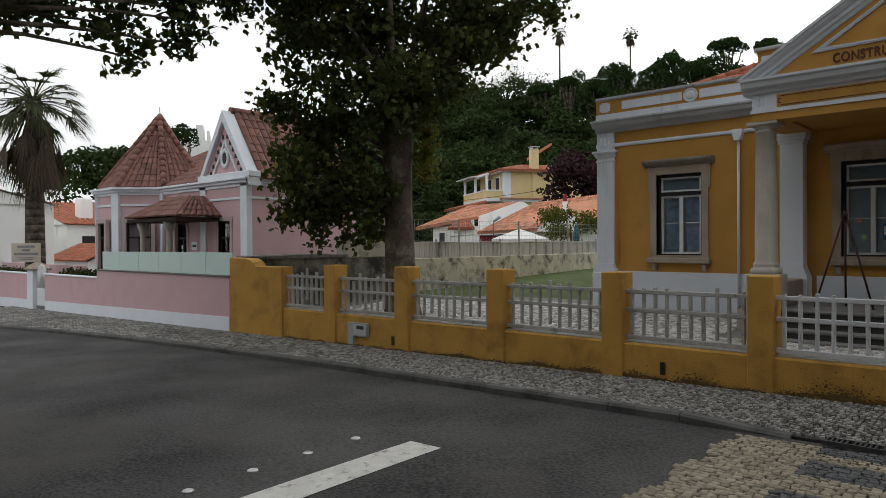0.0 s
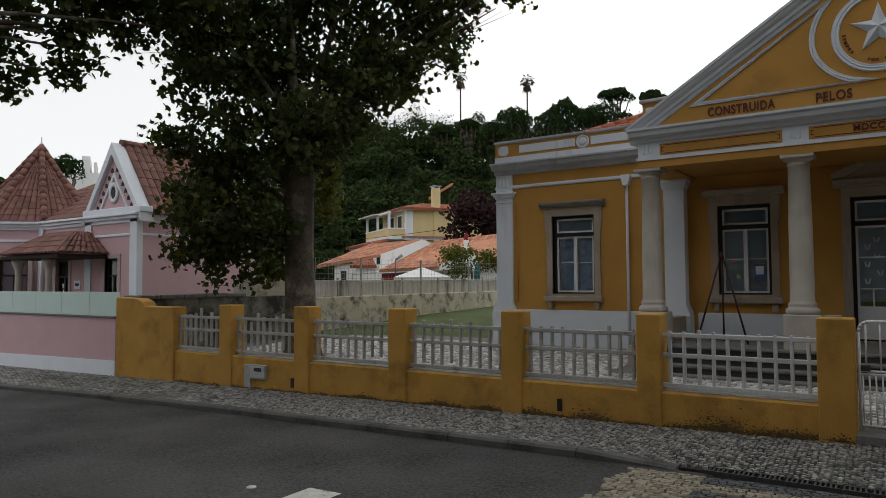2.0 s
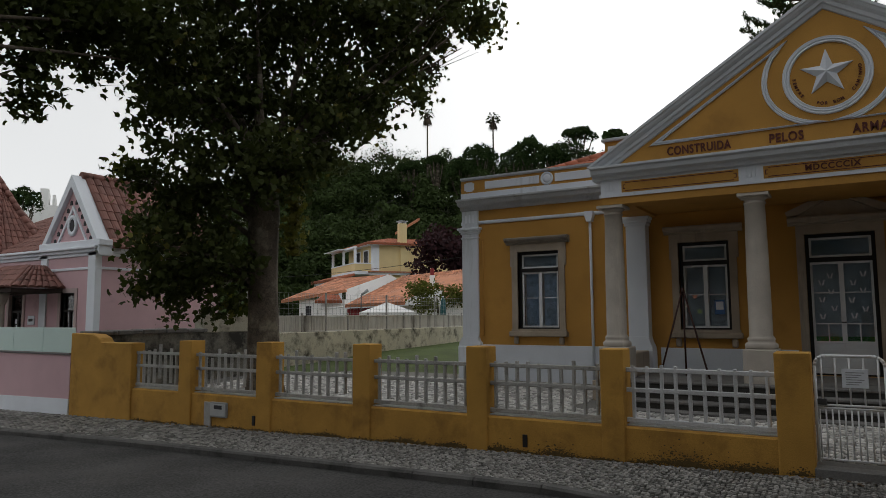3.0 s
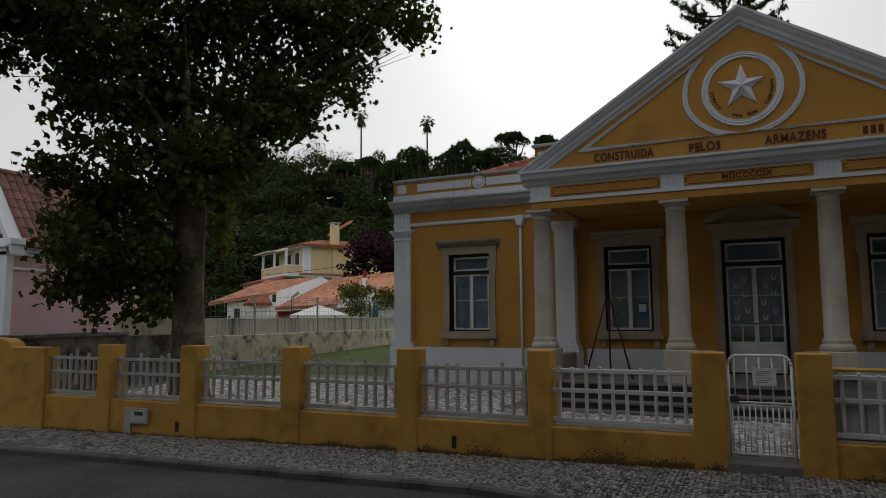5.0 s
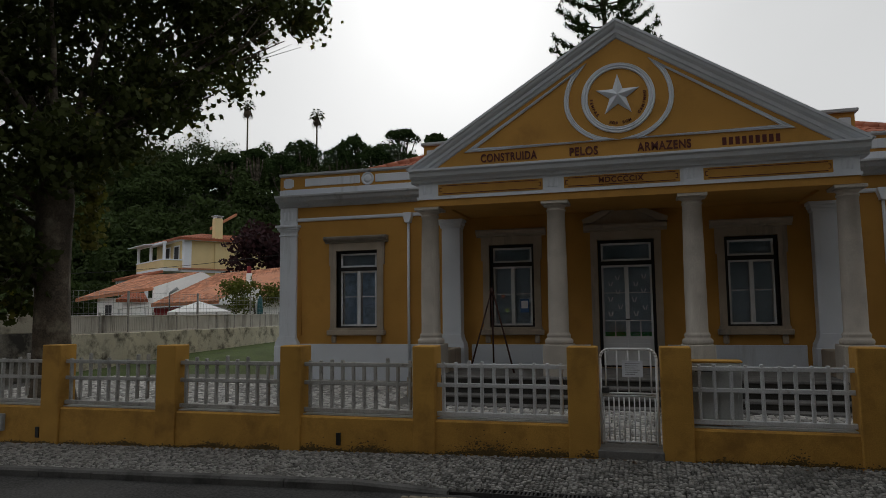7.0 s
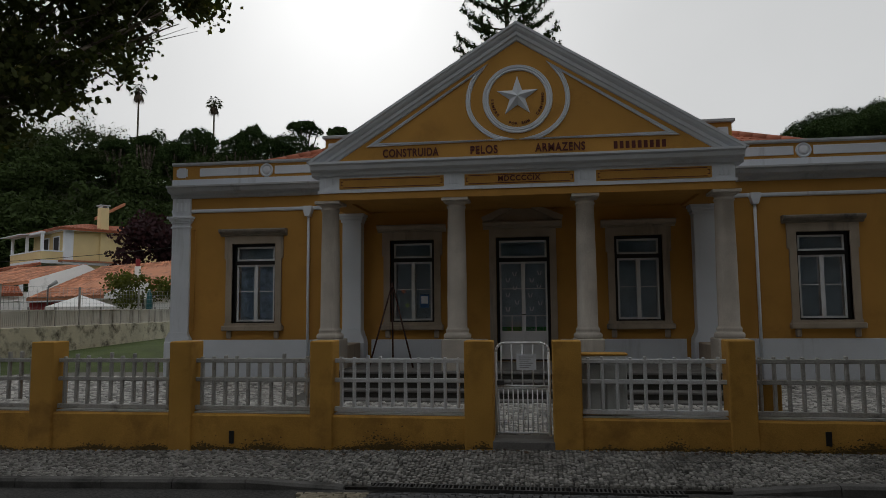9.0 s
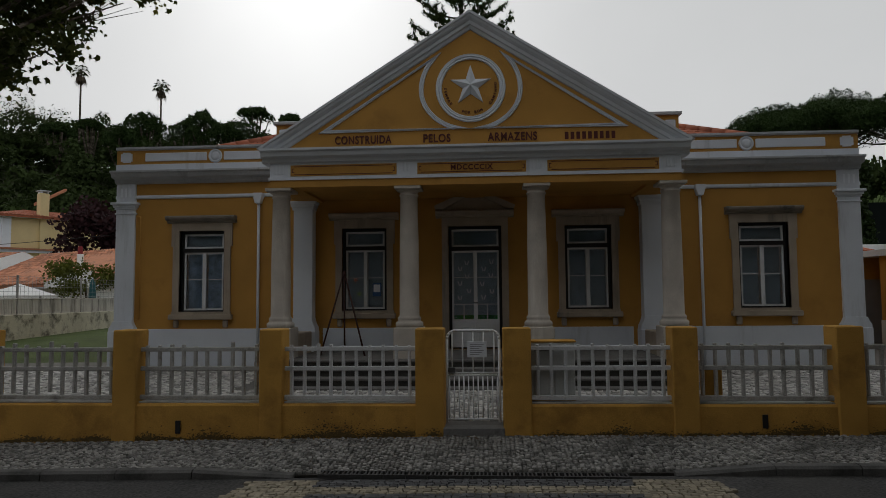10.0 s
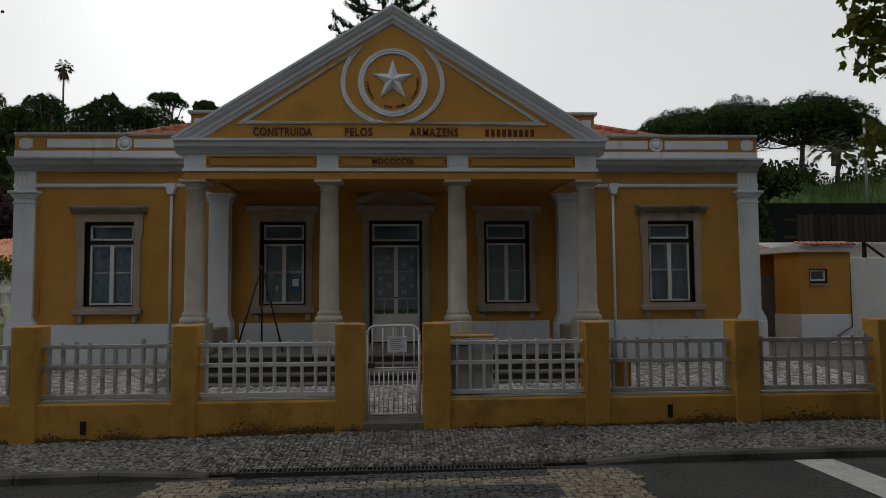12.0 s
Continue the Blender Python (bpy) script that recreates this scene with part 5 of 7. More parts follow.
def vpart(name, bm, material, parent, label="", m4=VALLEY):
    """A part given across, away along the valley and up."""
    bm.transform(m4)
    return part(name, bm, material, parent, label)


def vroof(name, parent, pts, rows, m4=VALLEY, pitch=0.3, material=TILE):
    ps = [m4 @ Vector(p) for p in pts]
    nrm = (ps[1] - ps[0]).cross(ps[3] - ps[0]).normalized() * 0.14
    bm = bmesh.new()
    vs = [bm.verts.new(p) for p in ps] + [bm.verts.new(p - (nrm if nrm.z > 0 else -nrm)) for p in ps]
    for q in ((0, 1, 2, 3), (7, 6, 5, 4), (0, 4, 5, 1), (1, 5, 6, 2), (2, 6, 7, 3), (3, 7, 4, 0)):
        bm.faces.new([vs[i] for i in q])
    bmesh.ops.recalc_face_normals(bm, faces=list(bm.faces))
    r_ = part(name, bm, material, parent)
    tiled(*ps, "roof_tiles", material, r_, pitch, rows, 0.09, 4)


TILE_O = mat("weathered_orange_tile", (0.50, 0.22, 0.125), 0.8, 0.22, 1.5, 50, 0.3, (0.20, 0.13, 0.10), 1.2, 0.3, rand=0.25)
yh = thing("yellow_house", VALLEY @ Vector((0, 66, 1.0)), "pale yellow two-storey house with corner balcony, clay roof and tall chimney", "house")
YM = VALLEY @ Matrix.Translation((-0.36, 65, 0)) @ Matrix.Rotation(radians(20), 4, "Z")
for nm, b_, m_, lb in (("lower_storey", (0.0, 8.5, 0.0, 7.5, 0.5, 5.8), PALEY, ""), ("upper_storey", (0.0, 8.5, 0.0, 7.5, 6.2, 8.75), PALEY, ""), ("corner_trim", (-0.06, 0.62, -0.07, 0.4, 6.2, 8.75), TRIMW, "white corner pilaster"),
                       ("floor_band", (-0.25, 8.6, -0.25, 7.6, 5.8, 6.02), TRIMW, ""), ("floor_band", (-0.4, 8.8, -0.4, 7.7, 6.02, 6.16), TILE_O, "thin tiled string course"), ("chimney_breast", (2.75, 3.6, -0.22, 0.0, 5.0, 8.75), PALEY, "")):
    vpart(nm, box(*b_), m_, yh, lb, YM)
ch_ = vpart("chimney", box(2.7, 3.4, -0.25, 0.5, 8.75, 10.85, 0.02), PALEY, yh, "tall yellow chimney", YM)
vpart("chimney_cap", box(2.6, 3.5, -0.32, 0.57, 11.0, 11.1, 0.02), CORNICE, ch_, "", YM)
for u_ in (2.75, 3.25):
    vpart("cap_post", box(u_, u_ + 0.1, -0.2, 0.45, 10.85, 11.0), TRIMW, ch_, "", YM)
vroof("upper_roof", yh, ((-0.75, -0.7, 8.78), (9.0, -0.7, 8.78), (6.0, 3.7, 9.75), (3.0, 3.7, 9.75)), 9, YM)
vroof("upper_roof", yh, ((-0.75, 8.2, 8.78), (-0.75, -0.7, 8.78), (3.0, 3.7, 9.75), (3.0, 3.8, 9.75)), 9, YM)
vpart("eaves_board", boxes((-0.7, 9.0, -0.66, 0.0, 8.66, 8.76), (-0.7, 0.0, 0.0, 8.1, 8.66, 8.76)), TRIMW, yh, "", YM)
# balcony along the side that turns away down the valley
vpart("balcony_slab", box(-1.7, 0.0, 0.3, 8.0, 5.85, 6.15, 0.02), TRIMW, yh, "", YM)
vpart("balcony_parapet", boxes((-1.7, 0.0, 0.3, 0.45, 6.15, 6.85), (-1.7, -1.55, 0.45, 8.0, 6.15, 6.85)), PALEY, yh, "yellow balcony parapet", YM)
vpart("parapet_cap", boxes((-1.75, 0.0, 0.25, 0.5, 6.85, 6.95), (-1.75, -1.5, 0.5, 8.0, 6.85, 6.95)), TRIMW, yh, "", YM)
for v_ in (0.4, 4.0, 7.7):
    vpart("balcony_post", box(-1.7, -1.48, v_, v_ + 0.22, 6.9, 8.35, 0.02), TRIMW, yh, "", YM)
vpart("balcony_beam", box(-1.72, -1.45, 0.3, 8.0, 8.32, 8.5), TRIMW, yh, "", YM)
vpart("awning", prism(bmesh.new(), [(-2.5, 8.35), (0.0, 8.62), (0.0, 8.68), (-2.5, 8.42)], 3.2, 8.2), TRIMW, yh, "white balcony awning", YM)
for v_ in (1.2, 3.6):
    w_ = vpart("balcony_door", boxes((-0.06, 0.02, v_, v_ + 0.1, 6.2, 8.3), (-0.06, 0.02, v_ + 1.3, v_ + 1.4, 6.2, 8.3), (-0.06, 0.02, v_ + 0.1, v_ + 1.3, 8.2, 8.3)), TRIMW, yh, "", YM)
    vpart("pane", box(-0.03, -0.02, v_ + 0.1, v_ + 1.3, 6.2, 8.2), DARK, w_, "", YM)
# lower porch roof and its posts
vroof("porch_roof", yh, ((-3.6, 9.0, 5.35), (-3.6, -0.8, 5.35), (-1.7, 0.3, 5.85), (-1.7, 8.0, 5.85)), 4, YM)
vpart("porch_beam", box(-3.4, -3.1, -0.5, 8.5, 5.0, 5.3), TRIMW, yh, "", YM)
for v_ in (-0.4, 3.0, 6.4):
    vpart("porch_post", box(-3.38, -3.12, v_, v_ + 0.26, 1.5, 5.0, 0.02), TRIMW, yh, "", YM)
# orange boom of the roof beyond, rising over the ridge
vpart("roof_verge", prism(bmesh.new(), [(1.9, 10.25), (4.4, 11.75), (4.45, 11.95), (4.25, 11.95), (1.9, 10.5)], 70.0, 70.5), TILE_O, yh, "steep orange tiled verge")
# white cottage with a long falling roof
bg = thing("white_cottage", VALLEY @ Vector((-2, 53, 0.5)), "white cottage with a stepped orange tile roof and plain parapet gable", "house")
vpart("gable_wall", prism(bmesh.new(), [(-2.3, 0.0), (1.95, 0.0), (1.95, 4.5), (1.05, 5.02), (0.8, 5.02), (-2.3, 3.93)], 52.0, 52.3), HOUSEW, bg, "white parapet gable wall")
vpart("front_wall", box(-5.8, -2.3, 52.4, 58.0, 0.0, 3.2), HOUSEW, bg)
vpart("side_block", box(-4.1, -2.3, 51.2, 52.4, 0.0, 3.1), HOUSEW, bg)
vroof("long_roof", bg, ((-7.1, 51.9, 3.05), (-2.3, 51.9, 3.86), (1.2, 58.0, 5.35), (-3.4, 58.0, 5.0)), 10, VALLEY, 0.28, TILE_O)
vroof("gable_roof", bg, ((-2.3, 52.35, 3.92), (0.8, 52.35, 4.98), (0.8, 57, 5.02), (-2.3, 57, 4.2)), 8, VALLEY, 0.28, TILE_O)
vroof("porch_roof", bg, ((-4.5, 50.6, 3.0), (-2.5, 50.6, 3.0), (-2.8, 51.6, 3.5), (-3.9, 51.6, 3.5)), 4, VALLEY, 0.22)
vpart("window", box(-5.3, -4.9, 52.36, 52.42, 1.9, 2.7), DARK, bg)
# long low house with the red wall
bg2 = thing("long_cottage", VALLEY @ Vector((3, 47, 0.5)), "long low house with a weathered orange tile roof and red wall", "house")
REDW = mat("red_wall_paint", (0.24, 0.03, 0.035), 0.8, 0.1, 2, 40, 0.1)
vpart("front_wall", box(-1.9, 9.0, 46.6, 53.0, 0.0, 2.8), HOUSEW, bg2)
vpart("red_wall", box(-1.95, 0.2, 46.4, 46.6, 0.0, 2.6), REDW, bg2, "dark red painted wall")
vroof("main_roof", bg2, ((-2.1, 46.0, 2.62), (9.0, 46.0, 3.1), (9.0, 52.5, 5.7), (2.0, 52.5, 4.9)), 13, VALLEY, 0.28, TILE_O)
vpart("eaves_board", prism(bmesh.new(), [(-2.1, 2.42), (9.0, 2.9), (9.0, 3.02), (-2.1, 2.54)], 46.05, 46.2), TRIMW, bg2)
vpart("dormer_wall", prism(bmesh.new(), [(1.9, 2.6), (4.4, 2.6), (4.4, 3.6), (3.9, 3.75), (3.3, 3.62), (1.9, 2.9)], 45.6, 45.75), HOUSEW, bg2)
cp_ = vpart("chimney", box(3.75, 4.1, 48.0, 48.4, 4.0, 4.75, 0.02), HOUSEW, bg2)
vpart("chimney_pot", box(3.79, 4.06, 48.05, 48.35, 4.75, 5.25, 0.05), REDW, cp_, "red chimney pot")
tent = thing("white_gazebo", VALLEY @ Vector((0.6, 38, 0.6)), "white fabric garden gazebo", "gazebo")
bm = bmesh.new()
r_ = [bm.verts.new((0.6 + sx * 1.5, 38 + sy * 1.5, 2.12)) for sx, sy in ((-1, -1), (1, -1), (1, 1), (-1, 1))]
e_ = [bm.verts.new((v.co.x, v.co.y, 1.92)) for v in r_]
tp = bm.verts.new((0.6, 38, 2.68))
for i in range(4):
    bm.faces.new((r_[i], r_[(i + 1) % 4], tp))
    bm.faces.new((e_[i], e_[(i + 1) % 4], r_[(i + 1) % 4], r_[i]))
vpart("canopy", bm, mat("white_canvas", (0.75, 0.75, 0.74), 0.8, 0.05, 2, 40, 0.1), tent)
for sx, sy in ((-1, -1), (1, -1), (1, 1), (-1, 1)):
    vpart("leg", tube(bmesh.new(), (0.6 + sx * 1.45, 38 + sy * 1.45, 0.2), (0.6 + sx * 1.45, 38 + sy * 1.45, 2.1), 0.03), METALW, tent)
awn = thing("folding_awning", VALLEY @ Vector((-2.5, 40, 0.6)), "white folding garden awning on posts", "awning")
vpart("cloth", prism(bmesh.new(), [(-3.4, 2.28), (-1.9, 2.43), (-1.9, 2.5), (-3.4, 2.36)], 38.6, 40.4), HOUSEW, awn)
for x in (-3.3, -2.0):
    vpart("leg", tube(bmesh.new(), (x, 39.0, 0.0), (x, 39.0, 2.35), 0.04), METALW, awn)
par = thing("closed_parasol", VALLEY @ Vector((3.7, 38, 0.5)), "closed dark teal garden parasol", "parasol")
vpart("cloth", lathe(bmesh.new(), [(0.05, 1.2), (0.17, 1.4), (0.17, 2.2), (0.13, 2.7), (0.04, 2.95)], 3.7, 38.0, 12), mat("teal_canvas", (0.02, 0.09, 0.10), 0.85, 0.1, 3, 40, 0.2), par)
vpart("pole", tube(bmesh.new(), (3.7, 38.0, 0.0), (3.7, 38.0, 3.0), 0.025), METALW, par)
lamp = thing("street_lamp", VALLEY @ Vector((-0.7, 48.5, 0.5)), "grey street lamp with an angled head", "lamp")
vpart("post", tube(bmesh.new(), (-1.0, 45, 0), (-1.0, 45, 3.3), 0.04, 0.035), IRON, lamp)
vpart("head", tube(bmesh.new(), (-1.0, 45, 3.3), (-0.55, 45, 3.62), 0.07, 0.11), GREYM, lamp)

# ---- right side: annex, wall, bank ----
annex = thing("ochre_annex", (12.6, 10.5, 0.3), "small ochre outbuilding with white base and tile edge", "outbuilding")
AX0, AX1, AY = 11.66, 13.2, 10.0
part("front_wall", wall_front(AX0, AX1, 0.3, 2.95, [(11.95, 12.5, 2.02, 2.46)], AY, AY + 0.25), OCHRE, annex)
part("base", box(AX0 - 0.02, AX1, AY - 0.03, AY, 0.25, 1.12, 0.008), WHITE, annex)
for nm, m_, za, zb_, o_ in (("angled_wall", OCHRE, 1.12, 2.95, 0.0), ("angled_base", WHITE, 0.2, 1.12, 0.03)):
    part(nm, prism(bmesh.new(), [(AX0 - o_, AY + 0.01 - o_), (11.42 - o_, 10.95), (12.3, 12.0), (12.6, 12.0), (12.6, AY + 0.25), (AX0, AY + 0.25)], za, zb_, "z"), m_, annex)
part("recess_wall", box(9.6, 12.5, 12.0, 12.2, 0.2, 2.95), OCHRE, annex)
part("side_wall", box(AX1 - 0.25, AX1, AY + 0.25, 14, 0.3, 2.95), OCHRE, annex)
part("roof_slab", prism(bmesh.new(), [(AX1 + 0.05, AY - 0.12), (AX1 + 0.05, 14), (9.6, 14), (9.6, 11.8), (11.3, 11.8), (11.3, 10.9), (AX0 - 0.1, AY - 0.12)], 2.95, 3.13, "z"), WHITE, annex)
wn_ = part("window", boxes((11.93, 11.99, AY + 0.02, AY + 0.1, 2.0, 2.48), (12.46, 12.52, AY + 0.02, AY + 0.1, 2.0, 2.48), (11.99, 12.46, AY + 0.02, AY + 0.1, 2.42, 2.48), (11.99, 12.46, AY + 0.02, AY + 0.1, 2.0, 2.1)), BLACK, annex)
part("sash", boxes((11.99, 12.03, AY + 0.05, AY + 0.1, 2.1, 2.42), (12.42, 12.46, AY + 0.05, AY + 0.1, 2.1, 2.42), (12.03, 12.42, AY + 0.05, AY + 0.1, 2.1, 2.15), (12.03, 12.42, AY + 0.05, AY + 0.1, 2.38, 2.42)), SASH, wn_)
part("pane", box(12.03, 12.42, AY + 0.07, AY + 0.075, 2.15, 2.38), GLASS, wn_)
# dark sheet in place of the unlit room
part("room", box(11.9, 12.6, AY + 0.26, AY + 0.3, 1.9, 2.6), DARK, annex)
part("window_sill", box(11.92, 12.55, AY - 0.04, AY + 0.02, 1.97, 2.01), STONE, annex)
tiled((AX0, AY - 0.22, 3.12), (AX1 + 0.05, AY - 0.22, 3.12), (AX1 + 0.05, AY + 0.3, 3.24), (AX0, AY + 0.3, 3.24), "edge_tiles", TILE, annex, 0.17, 1, 0.05)
tiled((10.2, 11.68, 3.12), (11.75, 11.68, 3.12), (11.75, 12.3, 3.26), (10.2, 12.3, 3.26), "edge_tiles", TILE, annex, 0.17, 1, 0.05)
part("door", box(11.3, 11.98, 11.95, 12.0, 0.3, 2.3), mat("grey_door", (0.22, 0.23, 0.25), 0.6, 0.1, 3, 40, 0.1), annex)
part("pipe", path_tube(bmesh.new(), [(AX1 - 0.05, AY - 0.06, 2.6), (AX1 - 0.05, AY - 0.06, 0.75), (AX1 - 0.7, AY - 0.06, 0.4)], 0.015, 6), IRON, annex)
wall_e = thing("wall_east", (15, 10.2, 0.3), "whitewashed yard wall with peeling plaster at its foot", "wall", kind="structure")
part("face", box(AX1, 22, AY + 0.1, AY + 0.4, 0.2, 2.78, 0.02), mat("whitewash", (0.66, 0.67, 0.68), 0.85, 0.08, 1.5, 50, 0.3, (0.45, 0.44, 0.42), 1.5, 0.12), wall_e)
part("bare_patch", blot(14.2, AY + 0.098, 0.5, 1.3, 0.5, 77), mat("bare_render", (0.25, 0.22, 0.18), 0.95, 0.2, 5, 50, 0.4), wall_e)
part("upper_face", box(10.5, 22, 14.0, 14.3, 0.2, 3.5, 0.02), HOUSEW, wall_e)
pf = thing("board_fence", (14, 13.5, 3.4), "dark weathered board fence on posts", "fence")
for i in range(24):
    x = 13.65 + 0.2 * i
    part("board", box(x, x + 0.165, 13.4, 13.43, 3.46 + random.uniform(-0.02, 0.02), 4.42 + random.uniform(-0.03, 0.03)), WOODD, pf)
for z in (3.6, 4.2):
    part("rail", box(13.2, 18.2, 13.43, 13.49, z, z + 0.1), WOODD, pf)
for x in (14.2, 16.0, 17.8):
    part("post", box(x, x + 0.1, 13.45, 13.55, 2.4, 4.4), WOODD, pf)
    part("brace", tube(bmesh.new(), (x + 0.05, 13.4, 3.4), (x + 0.7, 13.2, 2.8), 0.05, None, 4), WOODD, pf)
scr = shape("dark_screen", box(12.6, 22, 16.0, 16.06, 2.5, 5.15), mat("dark_green_netting", (0.010, 0.013, 0.012), 0.95, 0.15, 2, 60, 0.2, spec=0.03), "dark green netting screen below the grass bank", "screen", at=(12, 16, 3))
rk = thing("metal_rack", (12.1, 14.9, 3.4), "grey tubular metal rack standing behind the annex", "rack")
for x in (11.7, 11.95, 12.2, 12.45, 12.7):
    part("upright", tube(bmesh.new(), (x, 14.9, 3.45), (x, 14.9, 4.05), 0.018, None, 6), METALW, rk)
for z in (3.75, 4.05):
    part("rail", tube(bmesh.new(), (11.6, 14.9, z), (12.9, 14.9, z), 0.018, None, 6), METALW, rk)
shape("shed_platform", box(10.5, 22, 14.3, 16.3, 0.2, 3.45), HOUSEW, "white terrace wall behind the annex", "wall", kind="structure")


def bank_z(x, y):
    return 2.4 + min(1, max(0, (y - 15.5) / 16)) ** 0.8 * 6.0 + 0.3 * math.sin(x * 0.7) * min(1, max(0, (y - 16) / 5))


shape("bank", sheet([9.6 + 1.6 * i for i in range(28)], [15.5 + 1.6 * i for i in range(24)], bank_z), mat("bank_grass", (0.075, 0.11, 0.03), 0.95, 0.3, 0.6, 30, 0.5), "grassy bank behind the yard", "bank", kind="structure")
# clutter in the east yard
for i, (x, y, c_) in enumerate(((12.6, 9.2, (0.62, 0.66, 0.72)), (13.9, 9.3, (0.03, 0.06, 0.05)), (14.8, 9.2, (0.02, 0.04, 0.12)))):
    bg_ = thing(("folded_tarpaulin", "hose_heap", "rolled_mat")[i], (x, y, yard_z(y)), ("folded pale plastic sheets on the yard floor", "coiled dark green hose on the yard floor", "rolled dark blue mat on the yard floor")[i], ("tarpaulin", "hose", "mat")[i])
    m_ = mat("clutter_%d" % i, c_, 0.5, 0.15, 5, 50, 0.2)
    z = yard_z(y) - 0.02
    if i == 0:
        for k in range(4):
            part("sheet", box(x - 0.4 + 0.04 * k, x + 0.4 - 0.05 * k, y - 0.25, y + 0.25, z + 0.05 * k, z + 0.05 * k + 0.045, 0.02), m_, bg_)
    elif i == 1:
        for k in range(4):
            part("coil", path_tube(bmesh.new(), [(x + (0.3 - 0.03 * k) * math.cos(a * 0.5), y + (0.3 - 0.03 * k) * math.sin(a * 0.5), z + 0.03 + 0.045 * k) for a in range(14)], 0.025, 6), m_, bg_)
    else:
        part("roll", tube(bmesh.new(), (x - 0.5, y, z + 0.1), (x + 0.5, y + 0.1, z + 0.1), 0.11, 0.11, 12), m_, bg_)

# tripod on the porch
tri_ = thing("tripod_easel", (-2.95, 5.0, 0.66), "tall dark wooden tripod stand on the porch", "tripod")
DW = mat("dark_red_wood", (0.05, 0.018, 0.014), 0.6, 0.15, 5, 60, 0.2)
top_ = Vector((-2.92, 5.2, 2.42))
for fx, fy in ((-3.38, 4.95), (-2.96, 5.45), (-2.42, 4.95)):
    part("leg", tube(bmesh.new(), (fx, fy, 0.655), top_ + Vector((0.02 * (fx + 2.9), 0, 0)), 0.022, 0.018, 6), DW, tri_)
part("head", tube(bmesh.new(), top_ - Vector((0, 0, 0.06)), top_ + Vector((0, 0, 0.05)), 0.045, 0.03, 8), DW, tri_)

# ---- street: kerbs, grate, paint, studs ----
kerb = thing("kerb", (0, -1.6, -0.1), "worn limestone kerb stones", "kerb", kind="structure")
x = -34.0
rng = random.Random(5)
while x < 22:
    L = rng.uniform(0.85, 1.2)
    if not (-1.75 < x + L / 2 < 1.85):
        ya, yb = kerb_y(x), kerb_y(x + L)
        bm = bmesh.new()
        vs = []
        for xx, yy in ((x + 0.006, ya), (x + L - 0.006, yb)):
            g = gz(xx) - 0.03 - 0.075 * max(0.0, min(1.0, (3.0 - abs(xx)) / 0.7))
            vs.append([bm.verts.new(c) for c in ((xx, yy + 0.15, g - 0.2), (xx, yy - 0.0, g - 0.2), (xx, yy - 0.0, g - 0.03), (xx, yy + 0.03, g), (xx, yy + 0.15, g + 0.002))])
        for k in range(5):
            bm.faces.new((vs[0][k], vs[0][(k + 1) % 5], vs[1][(k + 1) % 5], vs[1][k]))
        bm.faces.new(vs[0][::-1])
        bm.faces.new(vs[1])
        part("kerb_stone", bm, KERB_DARK, kerb)
    x += L
x = -30.0
nk = thing("kerb_near", (-8, -7.7, -0.1), "kerb stones on the near side of the street", "kerb", kind="structure")
for i in range(40):
    xx = -30 + i
    part("kerb_stone", box(xx + 0.006, xx + 0.994, -7.86, -7.69, gz(xx) - 0.25, gz(xx + 0.5) - 0.02, 0.015), KERB, nk)
grate = thing("drain_grate", (0, -1.7, -0.12), "long slotted drain grate along the crossing", "drain", kind="structure")
for i in range(14):
    xx = -1.72 + 0.25 * i
    g = part("grate_section", boxes((xx, xx + 0.245, -1.76, -1.735, -0.135, -0.09), (xx, xx + 0.245, -1.60, -1.575, -0.135, -0.09), *[(xx + 0.02 + 0.045 * k, xx + 0.038 + 0.045 * k, -1.735, -1.60, -0.125, -0.092) for k in range(5)]), IRON, grate)


def road_strip(p, q, w, name, label):
    """Thick road paint from p to q, laid on the asphalt."""
    p, q = Vector((*p, 0)), Vector((*q, 0))
    n_ = Vector((-(q - p).y, (q - p).x, 0)).normalized() * w / 2
    bm = bmesh.new()
    k = 10
    rows_ = []
    for i in range(k + 1):
        c_ = p.lerp(q, i / k)
        rows_.append([bm.verts.new((v.x, v.y, road_z(v.x, v.y) + 0.006)) for v in (c_ - n_, c_ + n_)])
    for a_, b_ in zip(rows_, rows_[1:]):
        bm.faces.new((a_[0], b_[0], b_[1], a_[1]))
    bmesh.ops.recalc_face_normals(bm, faces=list(bm.faces))
    return shape(name, bm, PAINT, label, "road marking", kind="structure")


road_strip((-4.88, -4.2), (-4.80, -7.6), 0.43, "stop_line_west", "worn white stop line across half the street")
road_strip((4.95, -1.62), (4.95, -4.4), 0.48, "stop_line_east", "worn white stop line across half the street")
stud0 = None
for i in range(6):
    xs_, ys_ = -5.65 + 0.03 * i, -4.5 - 0.66 * i
    if stud0 is None:
        stud0 = thing("road_stud", (xs_, ys_, road_z(xs_, ys_)), "small round metal road stud", "road stud", "studs across the street")
        bm = lathe(bmesh.new(), [(0.055, 0), (0.05, 0.012), (0.03, 0.02), (0.005, 0.022)], xs_, ys_, 14)
        bm.transform(Matrix.Translation((0, 0, road_z(xs_, ys_))))
        part("cap", bm, mat("stud_aluminium", (0.6, 0.6, 0.6), 0.4, 0.1, 8, 60, 0.1, metal=0.5), stud0)
    else:
        copy_thing(stud0, pose(xs_, ys_, road_z(xs_, ys_)))

# ---- trees ----


